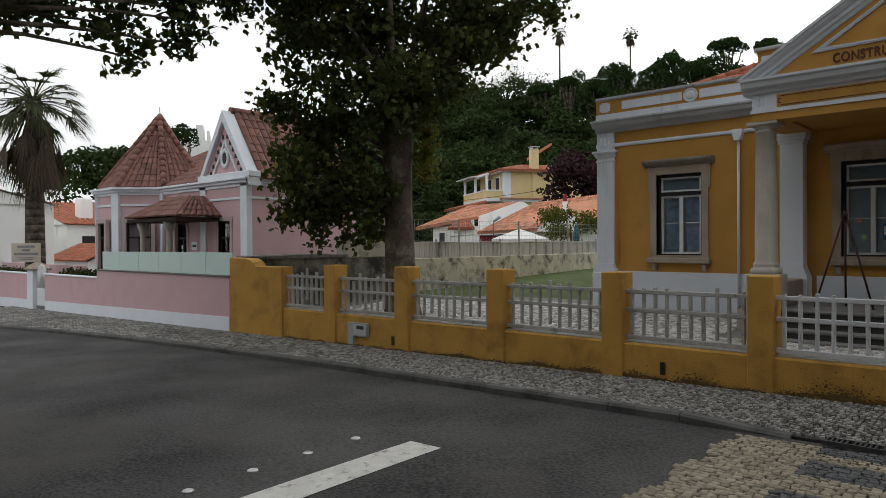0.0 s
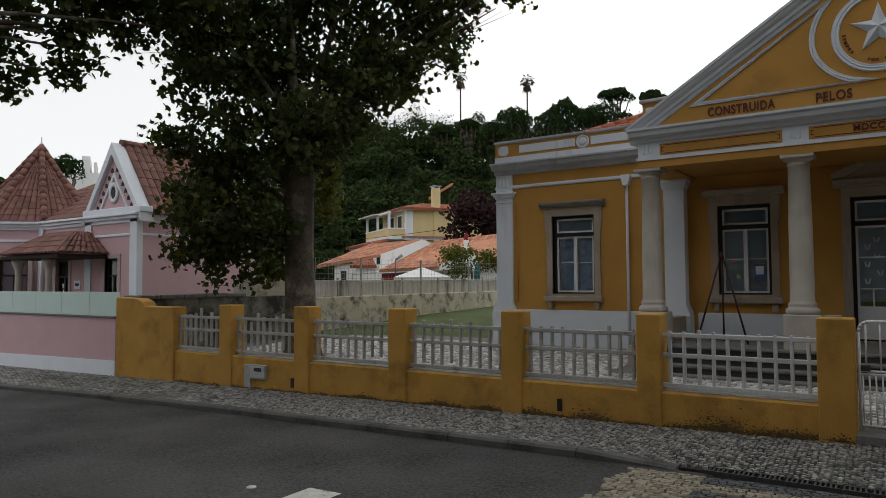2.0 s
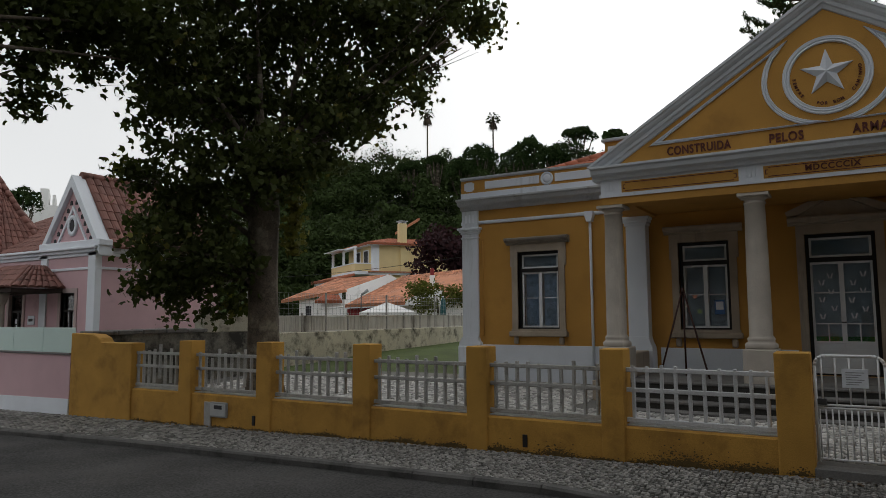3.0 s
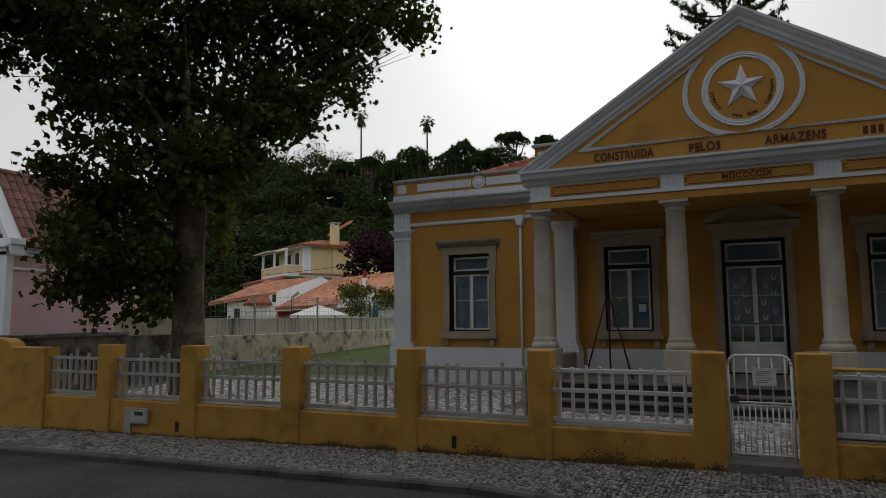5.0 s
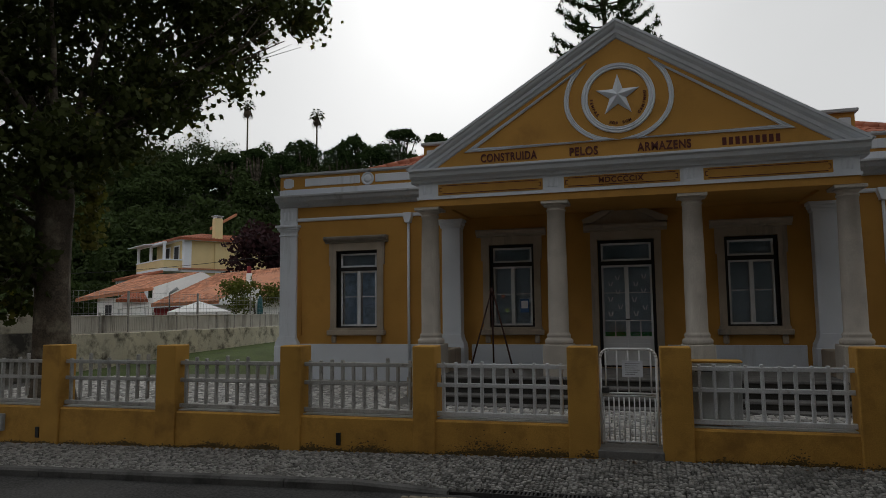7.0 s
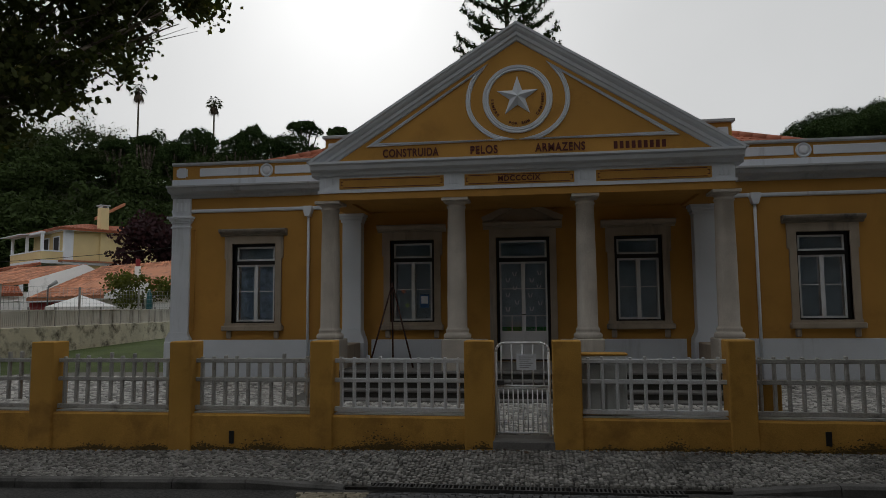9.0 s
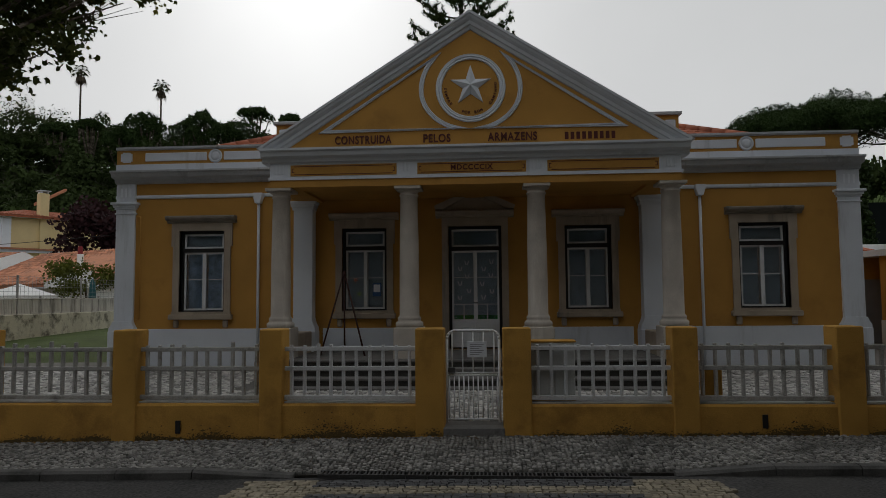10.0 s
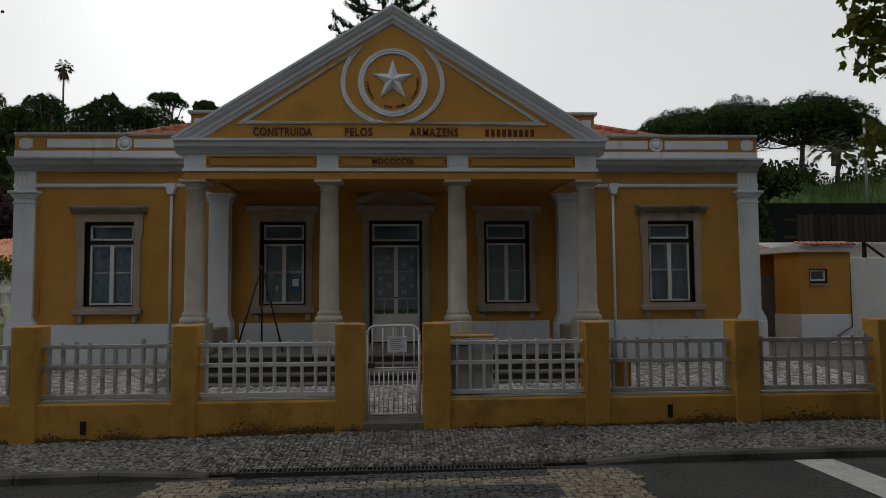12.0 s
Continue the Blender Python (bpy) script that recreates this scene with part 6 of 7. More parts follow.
def leaf_mat(name, col, thru=0.35, rand=0.35, vary=0.2, scale=0.8, spec=0.2):
    m = mat(name, col, 0.75, vary, scale, 20, 0.0, rand=rand, spec=spec)
    n, l = m.node_tree.nodes, m.node_tree.links
    p = n["Principled BSDF"]
    o = n["Material Output"]
    t = n.new("ShaderNodeBsdfTranslucent")
    t.inputs[0].default_value = (col[0] * 1.2, col[1] * 1.3, col[2] * 0.6, 1)
    mx = n.new("ShaderNodeMixShader")
    mx.inputs[0].default_value = thru
    l.new(p.outputs[0], mx.inputs[1])
    l.new(t.outputs[0], mx.inputs[2])
    l.new(mx.outputs[0], o.inputs[0])
    return m


PLANE_LEAF = leaf_mat("plane_leaf", (0.045, 0.056, 0.015), 0.24)
DRY_LEAF = leaf_mat("yellowing_plane_leaf", (0.12, 0.115, 0.03), 0.3)
PINE_LEAF = leaf_mat("pine_needles", (0.030, 0.052, 0.016), 0.1, 0.2, 0.3, 0.4, 0.08)
WOOD_LEAF = leaf_mat("hill_woods", (0.036, 0.054, 0.018), 0.12, 0.18, 0.5, 0.11, 0.05)
PLUM_LEAF = leaf_mat("plum_leaf", (0.035, 0.014, 0.018), 0.15)
BUSH_LEAF = leaf_mat("bush_leaf", (0.09, 0.10, 0.02), 0.25)
REED_LEAF = leaf_mat("reed_leaf", (0.075, 0.12, 0.04), 0.25)
PALM_LEAF = leaf_mat("palm_frond", (0.050, 0.058, 0.026), 0.15)
PALM_DRY = leaf_mat("dry_palm_frond", (0.085, 0.065, 0.045), 0.1)
LOBED = [(0, -0.5), (0.28, -0.42), (0.5, 0.05), (0.2, 0.1), (0.0, 0.55), (-0.2, 0.1), (-0.5, 0.05), (-0.28, -0.42)]
BLADE = [(0, -0.5), (0.16, 0), (0, 0.5), (-0.16, 0)]
OVAL = [(0, -0.5), (0.3, -0.2), (0.32, 0.2), (0, 0.5), (-0.32, 0.2), (-0.3, -0.2)]


def leaves(name, centres, size, material, parent=None, outline=OVAL, rng=None, droop=0.3, spread=0.35, facing=None, loose=0.6):
    """Many small flat leaves, one n-gon each, at the given centres."""
    rng = rng or np.random.default_rng(3)
    c = np.asarray(centres, float)
    n, k = len(c), len(outline)
    u = rng.normal(size=(n, 3))
    u[:, 2] -= droop
    u /= np.linalg.norm(u, axis=1)[:, None]
    w = rng.normal(size=(n, 3))
    if facing is not None:
        w = np.asarray(facing) + rng.normal(size=(n, 3)) * loose
    v = np.cross(u, w)
    v /= np.linalg.norm(v, axis=1)[:, None]
    if facing is not None:
        u = np.cross(w, v)
        u /= np.linalg.norm(u, axis=1)[:, None]
    s = size * (1 + spread * (rng.random(n) * 2 - 1))
    o = np.asarray(outline)
    pts = c[:, None, :] + s[:, None, None] * (o[None, :, 0, None] * v[:, None, :] + o[None, :, 1, None] * u[:, None, :])
    off, top = Vector(), parent
    while top is not None:
        off, top = off + top.location, top.parent
    pts = pts.reshape(-1, 3) - np.array(off)[None]
    me = bpy.data.meshes.new(name)
    me.vertices.add(n * k)
    me.vertices.foreach_set("co", pts.ravel())
    me.loops.add(n * k)
    me.loops.foreach_set("vertex_index", np.arange(n * k, dtype=np.int32))
    me.polygons.add(n)
    me.polygons.foreach_set("loop_start", np.arange(0, n * k, k, dtype=np.int32))
    me.update(calc_edges=True)
    me.materials.append(material)
    ob = new(name, me)
    if parent is not None:
        ob.parent = parent
    return ob


def cloud(rng, centre, radii, n, shell=0.55):
    """Points in an uneven ellipsoid, thicker towards its skin, thinned into sprays."""
    d = rng.normal(size=(n, 3))
    d /= np.linalg.norm(d, axis=1)[:, None]
    r = shell + (1 - shell) * rng.random(n) ** 0.7
    lump = 1 + 0.22 * np.sin(5 * d[:, 0] + centre[0]) * np.sin(4 * d[:, 1] + centre[1]) + 0.15 * np.sin(7 * d[:, 2] + centre[2])
    return np.asarray(centre)[None] + d * (r * lump)[:, None] * np.asarray(radii)[None]


def sprays(rng, centre, radii, twigs, per, reach=0.38):
    """Leaves gathered round twig ends, with gaps between them."""
    t = cloud(rng, centre, radii, twigs, 0.25)
    p = np.repeat(t, per, axis=0)
    return p + rng.normal(size=p.shape) * reach * np.array([1, 1, 0.7])[None]


def dome(rng, centre, radii, n, low=-0.25):
    """Points on the lumpy skin of a crown, with the way out at each."""
    d = rng.normal(size=(n, 3))
    d[:, 2] = np.where(d[:, 2] < low, np.abs(d[:, 2]), d[:, 2])
    d /= np.linalg.norm(d, axis=1)[:, None]
    lump = 1 + 0.16 * np.sin(6 * d[:, 0] + centre[0]) * np.sin(5 * d[:, 1] + centre[1]) + 0.12 * np.sin(8 * d[:, 2] + centre[2])
    r = (0.86 + 0.16 * rng.random(n)) * lump
    return np.asarray(centre)[None] + d * r[:, None] * np.asarray(radii)[None], d / np.asarray(radii)[None] * float(min(radii))


def limb(bm, pts, r0, r1, n=9):
    k = len(pts) - 1
    for i in range(k):
        tube(bm, pts[i], pts[i + 1], r0 + (r1 - r0) * i / k, r0 + (r1 - r0) * (i + 1) / k, n)


def curve_pts(a, b, sag, k=6):
    a, b = Vector(a), Vector(b)
    return [a.lerp(b, i / k) + Vector((0, 0, sag * math.sin(math.pi * i / k))) + Vector((random.uniform(-0.06, 0.06), random.uniform(-0.06, 0.06), 0)) * (0 < i < k) for i in range(k + 1)]


# the big plane tree in the yard: seen broadside from the street, (across, height) of its clumps
TB = Vector((-11.55, 2.05, 0.1))
ACROSS, AWAY = Vector((0.701, 0.713, 0)), Vector((-0.713, 0.701, 0))
tree = thing("plane_tree", TB, "large dark plane tree with a broad ragged crown, behind the fence", "tree")
bm = bmesh.new()
prof = [(0.62, -0.1), (0.46, 0.12), (0.37, 0.5), (0.34, 1.4), (0.33, 2.6), (0.34, 3.6), (0.36, 4.3), (0.30, 5.0), (0.2, 5.6)]
rings = []
for j, (r, z) in enumerate(prof):
    rings.append([bm.verts.new((TB.x - 0.03 * z + r * (1 + 0.10 * math.sin(3 * a + z) + 0.06 * math.sin(7 * a - 2 * z)) * math.cos(a), TB.y + 0.0 * z + r * (1 + 0.10 * math.sin(3 * a + z)) * math.sin(a), TB.z + z)) for a in [2 * math.pi * i / 20 for i in range(20)]])
for a_, b_ in zip(rings, rings[1:]):
    for i in range(20):
        f = bm.faces.new((a_[i], a_[(i + 1) % 20], b_[(i + 1) % 20], b_[i]))
        f.smooth = True
bm.faces.new(rings[-1])
part("trunk", bm, BARK, tree)
CLUMPS = [(-2.15, 8.1, -0.9, 1.45), (-0.65, 8.7, 0.2, 1.65), (1.1, 9.3, 0.9, 1.6), (2.7, 9.15, -0.3, 1.4), (4.3, 10.0, 0.6, 1.05), (4.75, 9.15, -0.9, 0.6), (5.5, 9.4, 0.2, 0.35), (3.15, 8.3, 0.9, 1.0),
          (2.15, 7.1, -0.3, 0.9), (4.0, 8.9, 0.6, 0.65), (3.3, 7.1, -0.9, 0.36), (1.1, 7.2, 0.2, 1.3), (-0.65, 7.0, 0.9, 1.5), (-1.8, 6.8, -0.3, 1.2), (-2.7, 7.3, 0.6, 0.75), (0.05, 5.35, -0.9, 1.15),
          (-1.2, 5.1, 0.2, 1.3), (-2.25, 4.85, 0.9, 0.95), (1.05, 5.85, -0.3, 0.7), (-1.8, 3.7, 0.6, 1.2), (-2.4, 3.6, -0.9, 0.6), (-2.4, 2.9, 0.2, 0.7), (-1.75, 2.6, 0.9, 0.85), (-0.9, 3.1, -0.3, 0.85),
          (-0.85, 2.25, 0.6, 0.45), (1.5, 6.3, -0.9, 0.6), (-3.15, 5.25, 0.2, 0.25), (2.5, 6.9, 0.9, 0.42), (-4.0, 9.5, -0.3, 1.4), (-2.4, 10.4, 0.6, 1.6), (-0.4, 10.2, -0.9, 1.6), (1.6, 11.0, 0.2, 1.7), (3.9, 11.3, 0.9, 1.4), (5.1, 10.7, -0.3, 0.9)]
rg = np.random.default_rng(21)
pts, dry = [], []
for ax, h, aw, rr in CLUMPS:
    rz = 0.85 * rr
    c0 = TB + ACROSS * ax + AWAY * aw
    tw = max(5, int(40 * rr * rr))
    pts.append(sprays(rg, (c0.x, c0.y, h), (rr, rr, rz), tw, 26, 0.19))
    dry.append(sprays(rg, (c0.x, c0.y, h), (rr * 1.05, rr * 1.05, rz), max(3, tw // 22), 9, 0.2))
    bm = bmesh.new()
    start = TB + Vector((-0.12, 0, min(4.9, max(2.4, h - 1.4))))
    limb(bm, curve_pts(start, start.lerp(Vector((c0.x, c0.y, h)), 0.88), 0.25), 0.05 + 0.035 * rr, 0.012, 7)
    for _ in range(5):
        e_ = Vector((c0.x, c0.y, h)) + Vector((random.uniform(-rr, rr), random.uniform(-rr, rr), random.uniform(-rz, rz)))
        tube(bm, start.lerp(Vector((c0.x, c0.y, h)), 0.7), start.lerp(e_, 0.92), 0.014, 0.004, 5)
    part("limb", bm, BARK, tree)
leaves("crown", np.concatenate(pts), 0.145, PLANE_LEAF, tree, LOBED, rg)
leaves("yellowing_leaves", np.concatenate(dry), 0.135, DRY_LEAF, tree, LOBED, rg)
sh = [cloud(rg, (TB.x + 0.5, TB.y + 0.35, z), (0.32, 0.32, 0.35), 130, 0.1) for z in (3.6, 4.1, 4.6, 5.1)]
tagged(leaves("trunk_growth", np.concatenate(sh), 0.13, DRY_LEAF, tree, LOBED, rg), kind="stuff")


def street_tree(base, clumps, seed, label, leaf=PLANE_LEAF, size=0.15, dens=32, outline=LOBED):
    t_ = thing("plane_tree", base, label, "tree", "street trees")
    b_ = Vector(base)
    bm = bmesh.new()
    limb(bm, [b_ + Vector((0, 0, z)) for z in (-0.1, 0.6, 2, 4, 5.5)], 0.36, 0.22, 14)
    part("trunk", bm, BARK, t_)
    g_ = np.random.default_rng(seed)
    acc = []
    for x, y, z, rr, rz in clumps:
        acc.append(sprays(g_, (x, y, z), (rr, rr, rz), max(4, int(dens * rr * rr)), 20, 0.17))
        bm = bmesh.new()
        limb(bm, curve_pts(b_ + Vector((0, 0, 5.0)), (x, y, z), 0.4), 0.09, 0.02, 6)
        part("limb", bm, BARK, t_)
    leaves("crown", np.concatenate(acc), size, leaf, t_, outline, g_)
    return t_


def from_eye(eye, heading, px, py, horizon, dist):
    """A place dist metres out, by the angle right of the heading and over the horizon, in 1207ths."""
    a = math.radians(heading) + math.atan((px - 784) / 1207)
    d = dist
    return (eye[0] + math.sin(a) * d, eye[1] + math.cos(a) * d, eye[2] + (horizon - py) / 1207 * d * math.cos(math.atan((px - 784) / 1207)))


E0_ = (0.045, -9.385, 1.92)
west = [(*from_eye(E0_, -41.96, px, py, 446, d), r, rz) for px, py, d, r, rz in ((40, 15, 15, 0.7, 0.45), (95, 35, 15, 0.45, 0.4), (215, 60, 15, 0.7, 0.5), (235, 115, 15, 0.4, 0.45), (330, 30, 15, 0.6, 0.45), (160, -60, 15, 1.2, 0.8), (300, -70, 15.3, 1.2, 0.8), (20, -90, 15, 1.3, 0.9), (410, -70, 15.5, 0.9, 0.7), (-120, -60, 14, 1.6, 1.2), (-250, -100, 13, 1.8, 1.4), (420, 25, 15.5, 0.5, 0.35))]
west += [(-13.3, -2.7, 7.6, 0.95, 0.8), (-12.9, -1.95, 7.6, 0.8, 0.6), (-13.2, -2.5, 6.5, 0.55, 0.45), (-13.3, -2.7, 6.0, 0.27, 0.25), (-12.5, -1.35, 7.9, 0.85, 0.7), (-13.1, -2.3, 8.4, 1.2, 0.8), (-12.4, -1.1, 7.2, 0.4, 0.35)]
street_tree((-13.6, -8.9, -0.3), west, 5, "unseen plane tree added to dim the street front with overhanging leafy branches")
E12 = (0.243, -9.551, 1.925)
east = [(*from_eye(E12, 2.75, px, py, 512, d), r, rz) for px, py, d, r, rz in ((1545, 25, 12, 0.35, 0.35), (1580, 90, 12, 0.3, 0.3), (1565, 255, 12, 0.26, 0.3), (1640, 10, 12, 0.7, 0.6), (1720, -120, 12, 1.0, 0.8), (1700, 80, 12, 0.6, 0.8))]
# clumps above the view, added to shade the annex and right wing
east += [(10.5, 3, 9.6, 1.6, 0.9), (13, 4, 9.9, 1.7, 0.9), (15, 2, 9.2, 1.7, 0.9), (12, 1, 10.0, 1.6, 0.9), (9.0, 1.2, 9.8, 1.3, 0.8), (14.5, 5.5, 9.8, 1.5, 0.8), (14.5, 0.5, 9.6, 2.0, 1.1)]
street_tree((10.6, 1.4, 0.1), east, 6, "plane tree behind the fence with yellowish hanging leaves", leaf=BUSH_LEAF)
# unseen crowns behind the camera, added to hold back sky light
behind = [(x, y, z, 1.9, 1.4) for x, y, z in ((-6, -13, 7), (-3, -14, 8.4), (0, -12.8, 8.8), (3, -14, 8), (6, -13, 7), (-1, -15, 6.2), (4, -15.6, 6.2), (-5, -15.6, 6.4))]
street_tree((0.5, -14.2, 0.0), behind, 7, "unseen plane tree added to dim the street front", size=0.40, dens=20, outline=OVAL)
# more unseen crowns: east ones dim the right wing, west ones mottle window reflections
unseen_clumps = [(x, y, z, 2.0, 1.5) for x, y, z in ((9, -12, 7), (12, -13, 8), (15, -12.5, 7), (12, -14.5, 6), (-12, -13.5, 8), (-15, -13, 7), (-17, -14, 8), (-14, -15, 6))]
unseen_clumps += [(8, -9, 9.5, 2.2, 1.4), (11, -8, 10.2, 2.2, 1.4), (14, -9, 9.5, 2.2, 1.4), (17, -10, 8.5, 2.2, 1.6), (10, -11, 7.5, 2.0, 1.4), (6.5, -6, 9.6, 2.3, 1.2), (9.5, -5, 10.2, 2.4, 1.3), (12.5, -4.5, 10.2, 2.4, 1.3), (15.5, -5.5, 9.6, 2.4, 1.3), (8, -2.2, 11.0, 2.2, 1.0), (11, -1.8, 11.2, 2.2, 1.0), (14, -2, 10.6, 2.2, 1.0), (18, -3, 10, 2.4, 1.4)]
street_tree((12, -13.2, 0.0), unseen_clumps[:4] + unseen_clumps[8:], 8, "unseen plane tree added to dim the street front", size=0.40, dens=26, outline=OVAL)
street_tree((-14, -14.0, -0.3), unseen_clumps[4:8] + [(-9, -13, 7.5, 1.8, 1.3), (-11, -14.5, 9.0, 1.8, 1.3)], 9, "unseen plane tree added to dim the street front", size=0.40, dens=20, outline=OVAL)
# unseen block behind the camera, added to keep sky light off the school front
shape("facade_opposite", box(-20, 60, -20.0, -16.6, -0.5, 17.0), mat("sky_block_plaster", (0.26, 0.235, 0.205), 0.85, 0.12, 0.5, 30, 0.2, (0.25, 0.22, 0.2), 0.6, 0.2), "unseen plain block added to cut the sky light", "facade", kind="structure")

# fan palm with a skirt of dead fronds
def fan_palm(base, trunk_h, trunk_r, reach, seed, label, skirt=1.0, n=34, blades=16, blade_w=0.012):
    rng_ = random.Random(seed)
    t_ = thing("fan_palm", base, label, "palm")
    b_ = Vector(base)
    bm = bmesh.new()
    seg = 26
    for i in range(seg):
        z0, z1 = trunk_h * i / seg, trunk_h * (i + 1) / seg
        r_ = trunk_r * (1.15 - 0.35 * i / seg)
        tube(bm, b_ + Vector((0, 0, z0 - (0.1 if i == 0 else 0))), b_ + Vector((0, 0, z1)), r_ * 1.012, r_ * 0.985, 12)
    part("trunk", bm, BARK, t_)
    top_ = b_ + Vector((0, 0, trunk_h))
    green, dead = bmesh.new(), bmesh.new()

    def frond(bm, el, az, ln, fold, stalk=0.5, fan=2.3):
        """A drooping stalk that ends in a pleated fan of narrow blades."""
        d = Vector((math.cos(el) * math.cos(az), math.cos(el) * math.sin(az), math.sin(el)))
        side = Vector((-math.sin(az), math.cos(az), 0))
        bend = Vector((0, 0, -0.16 * ln))
        stem = top_ + d * ln * stalk + bend * 0.5
        path_tube(bm, [top_, top_ + d * ln * stalk * 0.5, stem], 0.010 * reach, 4)
        d2 = (d + Vector((0, 0, -0.35))).normalized()
        upv = side.cross(d2)
        for k in range(blades):
            a = (k / (blades - 1) - 0.5) * fan + rng_.uniform(-0.04, 0.04)
            e = (d2 * math.cos(a) + side * math.sin(a)).normalized()
            L = ln * (1 - stalk) * (1.05 - 0.22 * abs(a)) * rng_.uniform(0.85, 1.1)
            m_ = stem + e * L * 0.5 + upv * 0.04 * ln * math.cos(a)
            tipp = stem + e * L + Vector((0, 0, -fold * L * (0.6 + rng_.random() * 0.7)))
            wv = e.cross(upv).normalized() * blade_w * reach
            v_ = [bm.verts.new(p) for p in (stem - wv * 0.3, m_ - wv, tipp, m_ + wv, stem + wv * 0.3)]
            bm.faces.new((v_[0], v_[1], v_[2], v_[3], v_[4]))
    for i in range(n):
        q = (i + 0.5) / n
        frond(green, math.asin(-0.48 + 1.4 * q), i * 2.4 + rng_.uniform(-0.25, 0.25), reach * rng_.uniform(0.78, 1.12) * (1 - 0.22 * q), 0.42, 0.6, 1.9)
    part("fronds", green, PALM_LEAF, t_)
    if skirt:
        for i in range(int(n * skirt)):
            frond(dead, -rng_.uniform(0.95, 1.42), i * 2.4, reach * rng_.uniform(0.8, 1.2), 0.9, 0.62, 1.5)
        part("dead_skirt", dead, PALM_DRY, t_, "hanging skirt of dry brown fronds")
    return t_


fan_palm((-34.1, 1.2, -0.6), 9.0, 0.38, 3.1, 4, "fan palm with a skirt of dead fronds, behind the pink wall", skirt=1.0, n=46, blades=18, blade_w=0.010)
rg2 = np.random.default_rng(9)
shape_h = leaves("hedge", np.concatenate([cloud(rg2, (x, 0.75, 0.72), (0.45, 0.35, 0.3), 330, 0.3) for x in np.arange(-29.0, -24.6, 0.55)] + [cloud(rg2, (x, 0.75, 0.72), (0.6, 0.35, 0.25), 200, 0.3) for x in np.arange(-44.0, -32.5, 0.8)]), 0.09, leaf_mat("hedge_leaf", (0.035, 0.045, 0.012), 0.15), None, OVAL, rg2)
tagged(shape_h, "clipped dark green hedge behind the low pink wall", "hedge", kind="stuff")

# wooded hill: one mass of many crowns
acc, out_ = [], []
rr_ = random.Random(12)
for i in range(470):
    brg = radians(rr_.uniform(-50, -8))
    dist = rr_.uniform(62, 158)
    x, y = math.sin(brg) * dist, -9 + math.cos(brg) * dist
    if y < 8 or (dist < 78 and -46 < math.degrees(brg) < -24 and rr_.random() < 0.7) or (dist < 84 and -41 < math.degrees(brg) < -28):
        continue
    low_side = max(0.45, min(1, (80 + math.degrees(brg)) / 36))
    z = ground_height(x, y)
    h = rr_.uniform(4.5, 9.0) * (0.8 if dist < 90 else 1)
    w = h * rr_.uniform(0.38, 0.6)
    g_ = np.random.default_rng(i)
    for k in range(5):
        c_, f_ = dome(g_, (x + g_.normal() * w * 0.45, y + g_.normal() * w * 0.45, z + h * (0.34 + 0.13 * k)), (w * (0.95 - 0.14 * k), w * (0.95 - 0.14 * k), h * 0.22), 170 if dist > 75 else 240)
        acc.append(c_)
        out_.append(f_)
woods = leaves("hill_woods", np.concatenate(acc), 0.52, WOOD_LEAF, None, [(0, -0.5), (0.27, 0), (0, 0.5), (-0.27, 0)], np.random.default_rng(2), 0.2, 0.6, facing=np.concatenate(out_), loose=0.45)
tagged(woods, "dense dark green woods on the hillside", "woods", kind="stuff")
acc = [cloud(np.random.default_rng(40 + i), (-45.5 - 0.8 * i + 1.5 * math.sin(i * 1.7), 44.5 + 1.3 * (i % 5), 2.0 + 1.1 * (i % 3)), (2.0, 1.6, 1.5), 420, 0.4) for i in range(16)]
thick = leaves("thicket", np.concatenate(acc), 0.36, leaf_mat("thicket_leaf", (0.040, 0.062, 0.018), 0.12), None, BLADE, np.random.default_rng(3), 0.0, 0.5)
tagged(thick, "tangled green thicket below the houses", "thicket", kind="stuff")


def pine(base, h, crown_w, crown_h, seed, label, name="stone_pine", lean=0.0, leaf=PINE_LEAF, size=0.5, n=2600, lobes=13):
    """Umbrella pine: bare forking trunk under a flat crown of many domed cushions."""
    t_ = thing(name, base, label, "pine")
    b_ = Vector(base)
    g_ = np.random.default_rng(seed)
    r_ = random.Random(seed)
    bm = bmesh.new()
    fork = b_ + Vector((lean * 0.5, 0, h * 0.45))
    limb(bm, [b_ - Vector((0, 0, 0.3)), b_ + Vector((lean * 0.2, 0, h * 0.2)), fork], 0.05 * h ** 0.8, 0.035 * h ** 0.8, 9)
    part("trunk", bm, BARK, t_)
    acc_, out = [], []
    for i in range(lobes):
        a, q = i * 2.4, math.sqrt((i + 0.5) / lobes)
        c_ = b_ + Vector((lean + math.cos(a) * q * crown_w * 0.4, math.sin(a) * q * crown_w * 0.4, h - crown_h * (0.36 + 0.34 * q * q) + r_.uniform(-0.08, 0.08) * crown_h))
        k_ = r_.uniform(0.8, 1.2)
        p_, f_ = dome(g_, c_, (crown_w * 0.17 * k_, crown_w * 0.17 * k_, crown_h * 0.34), n // lobes, -0.5)
        acc_.append(p_)
        out.append(f_)
        bm = bmesh.new()
        limb(bm, curve_pts(fork, c_ - Vector((0, 0, crown_h * 0.15)), -0.05 * h), 0.018 * h ** 0.8, 0.008 * h, 6)
        part("limb", bm, BARK, t_)
    leaves("crown", np.concatenate(acc_), size, leaf, t_, BLADE, g_, -0.4, 0.4, facing=np.concatenate(out), loose=0.8)
    return t_


def by_ray(bearing, elev, dist):
    return (0.1 + math.sin(radians(bearing)) * dist, -9.4 + math.cos(radians(bearing)) * dist, 1.92 + elev * dist)


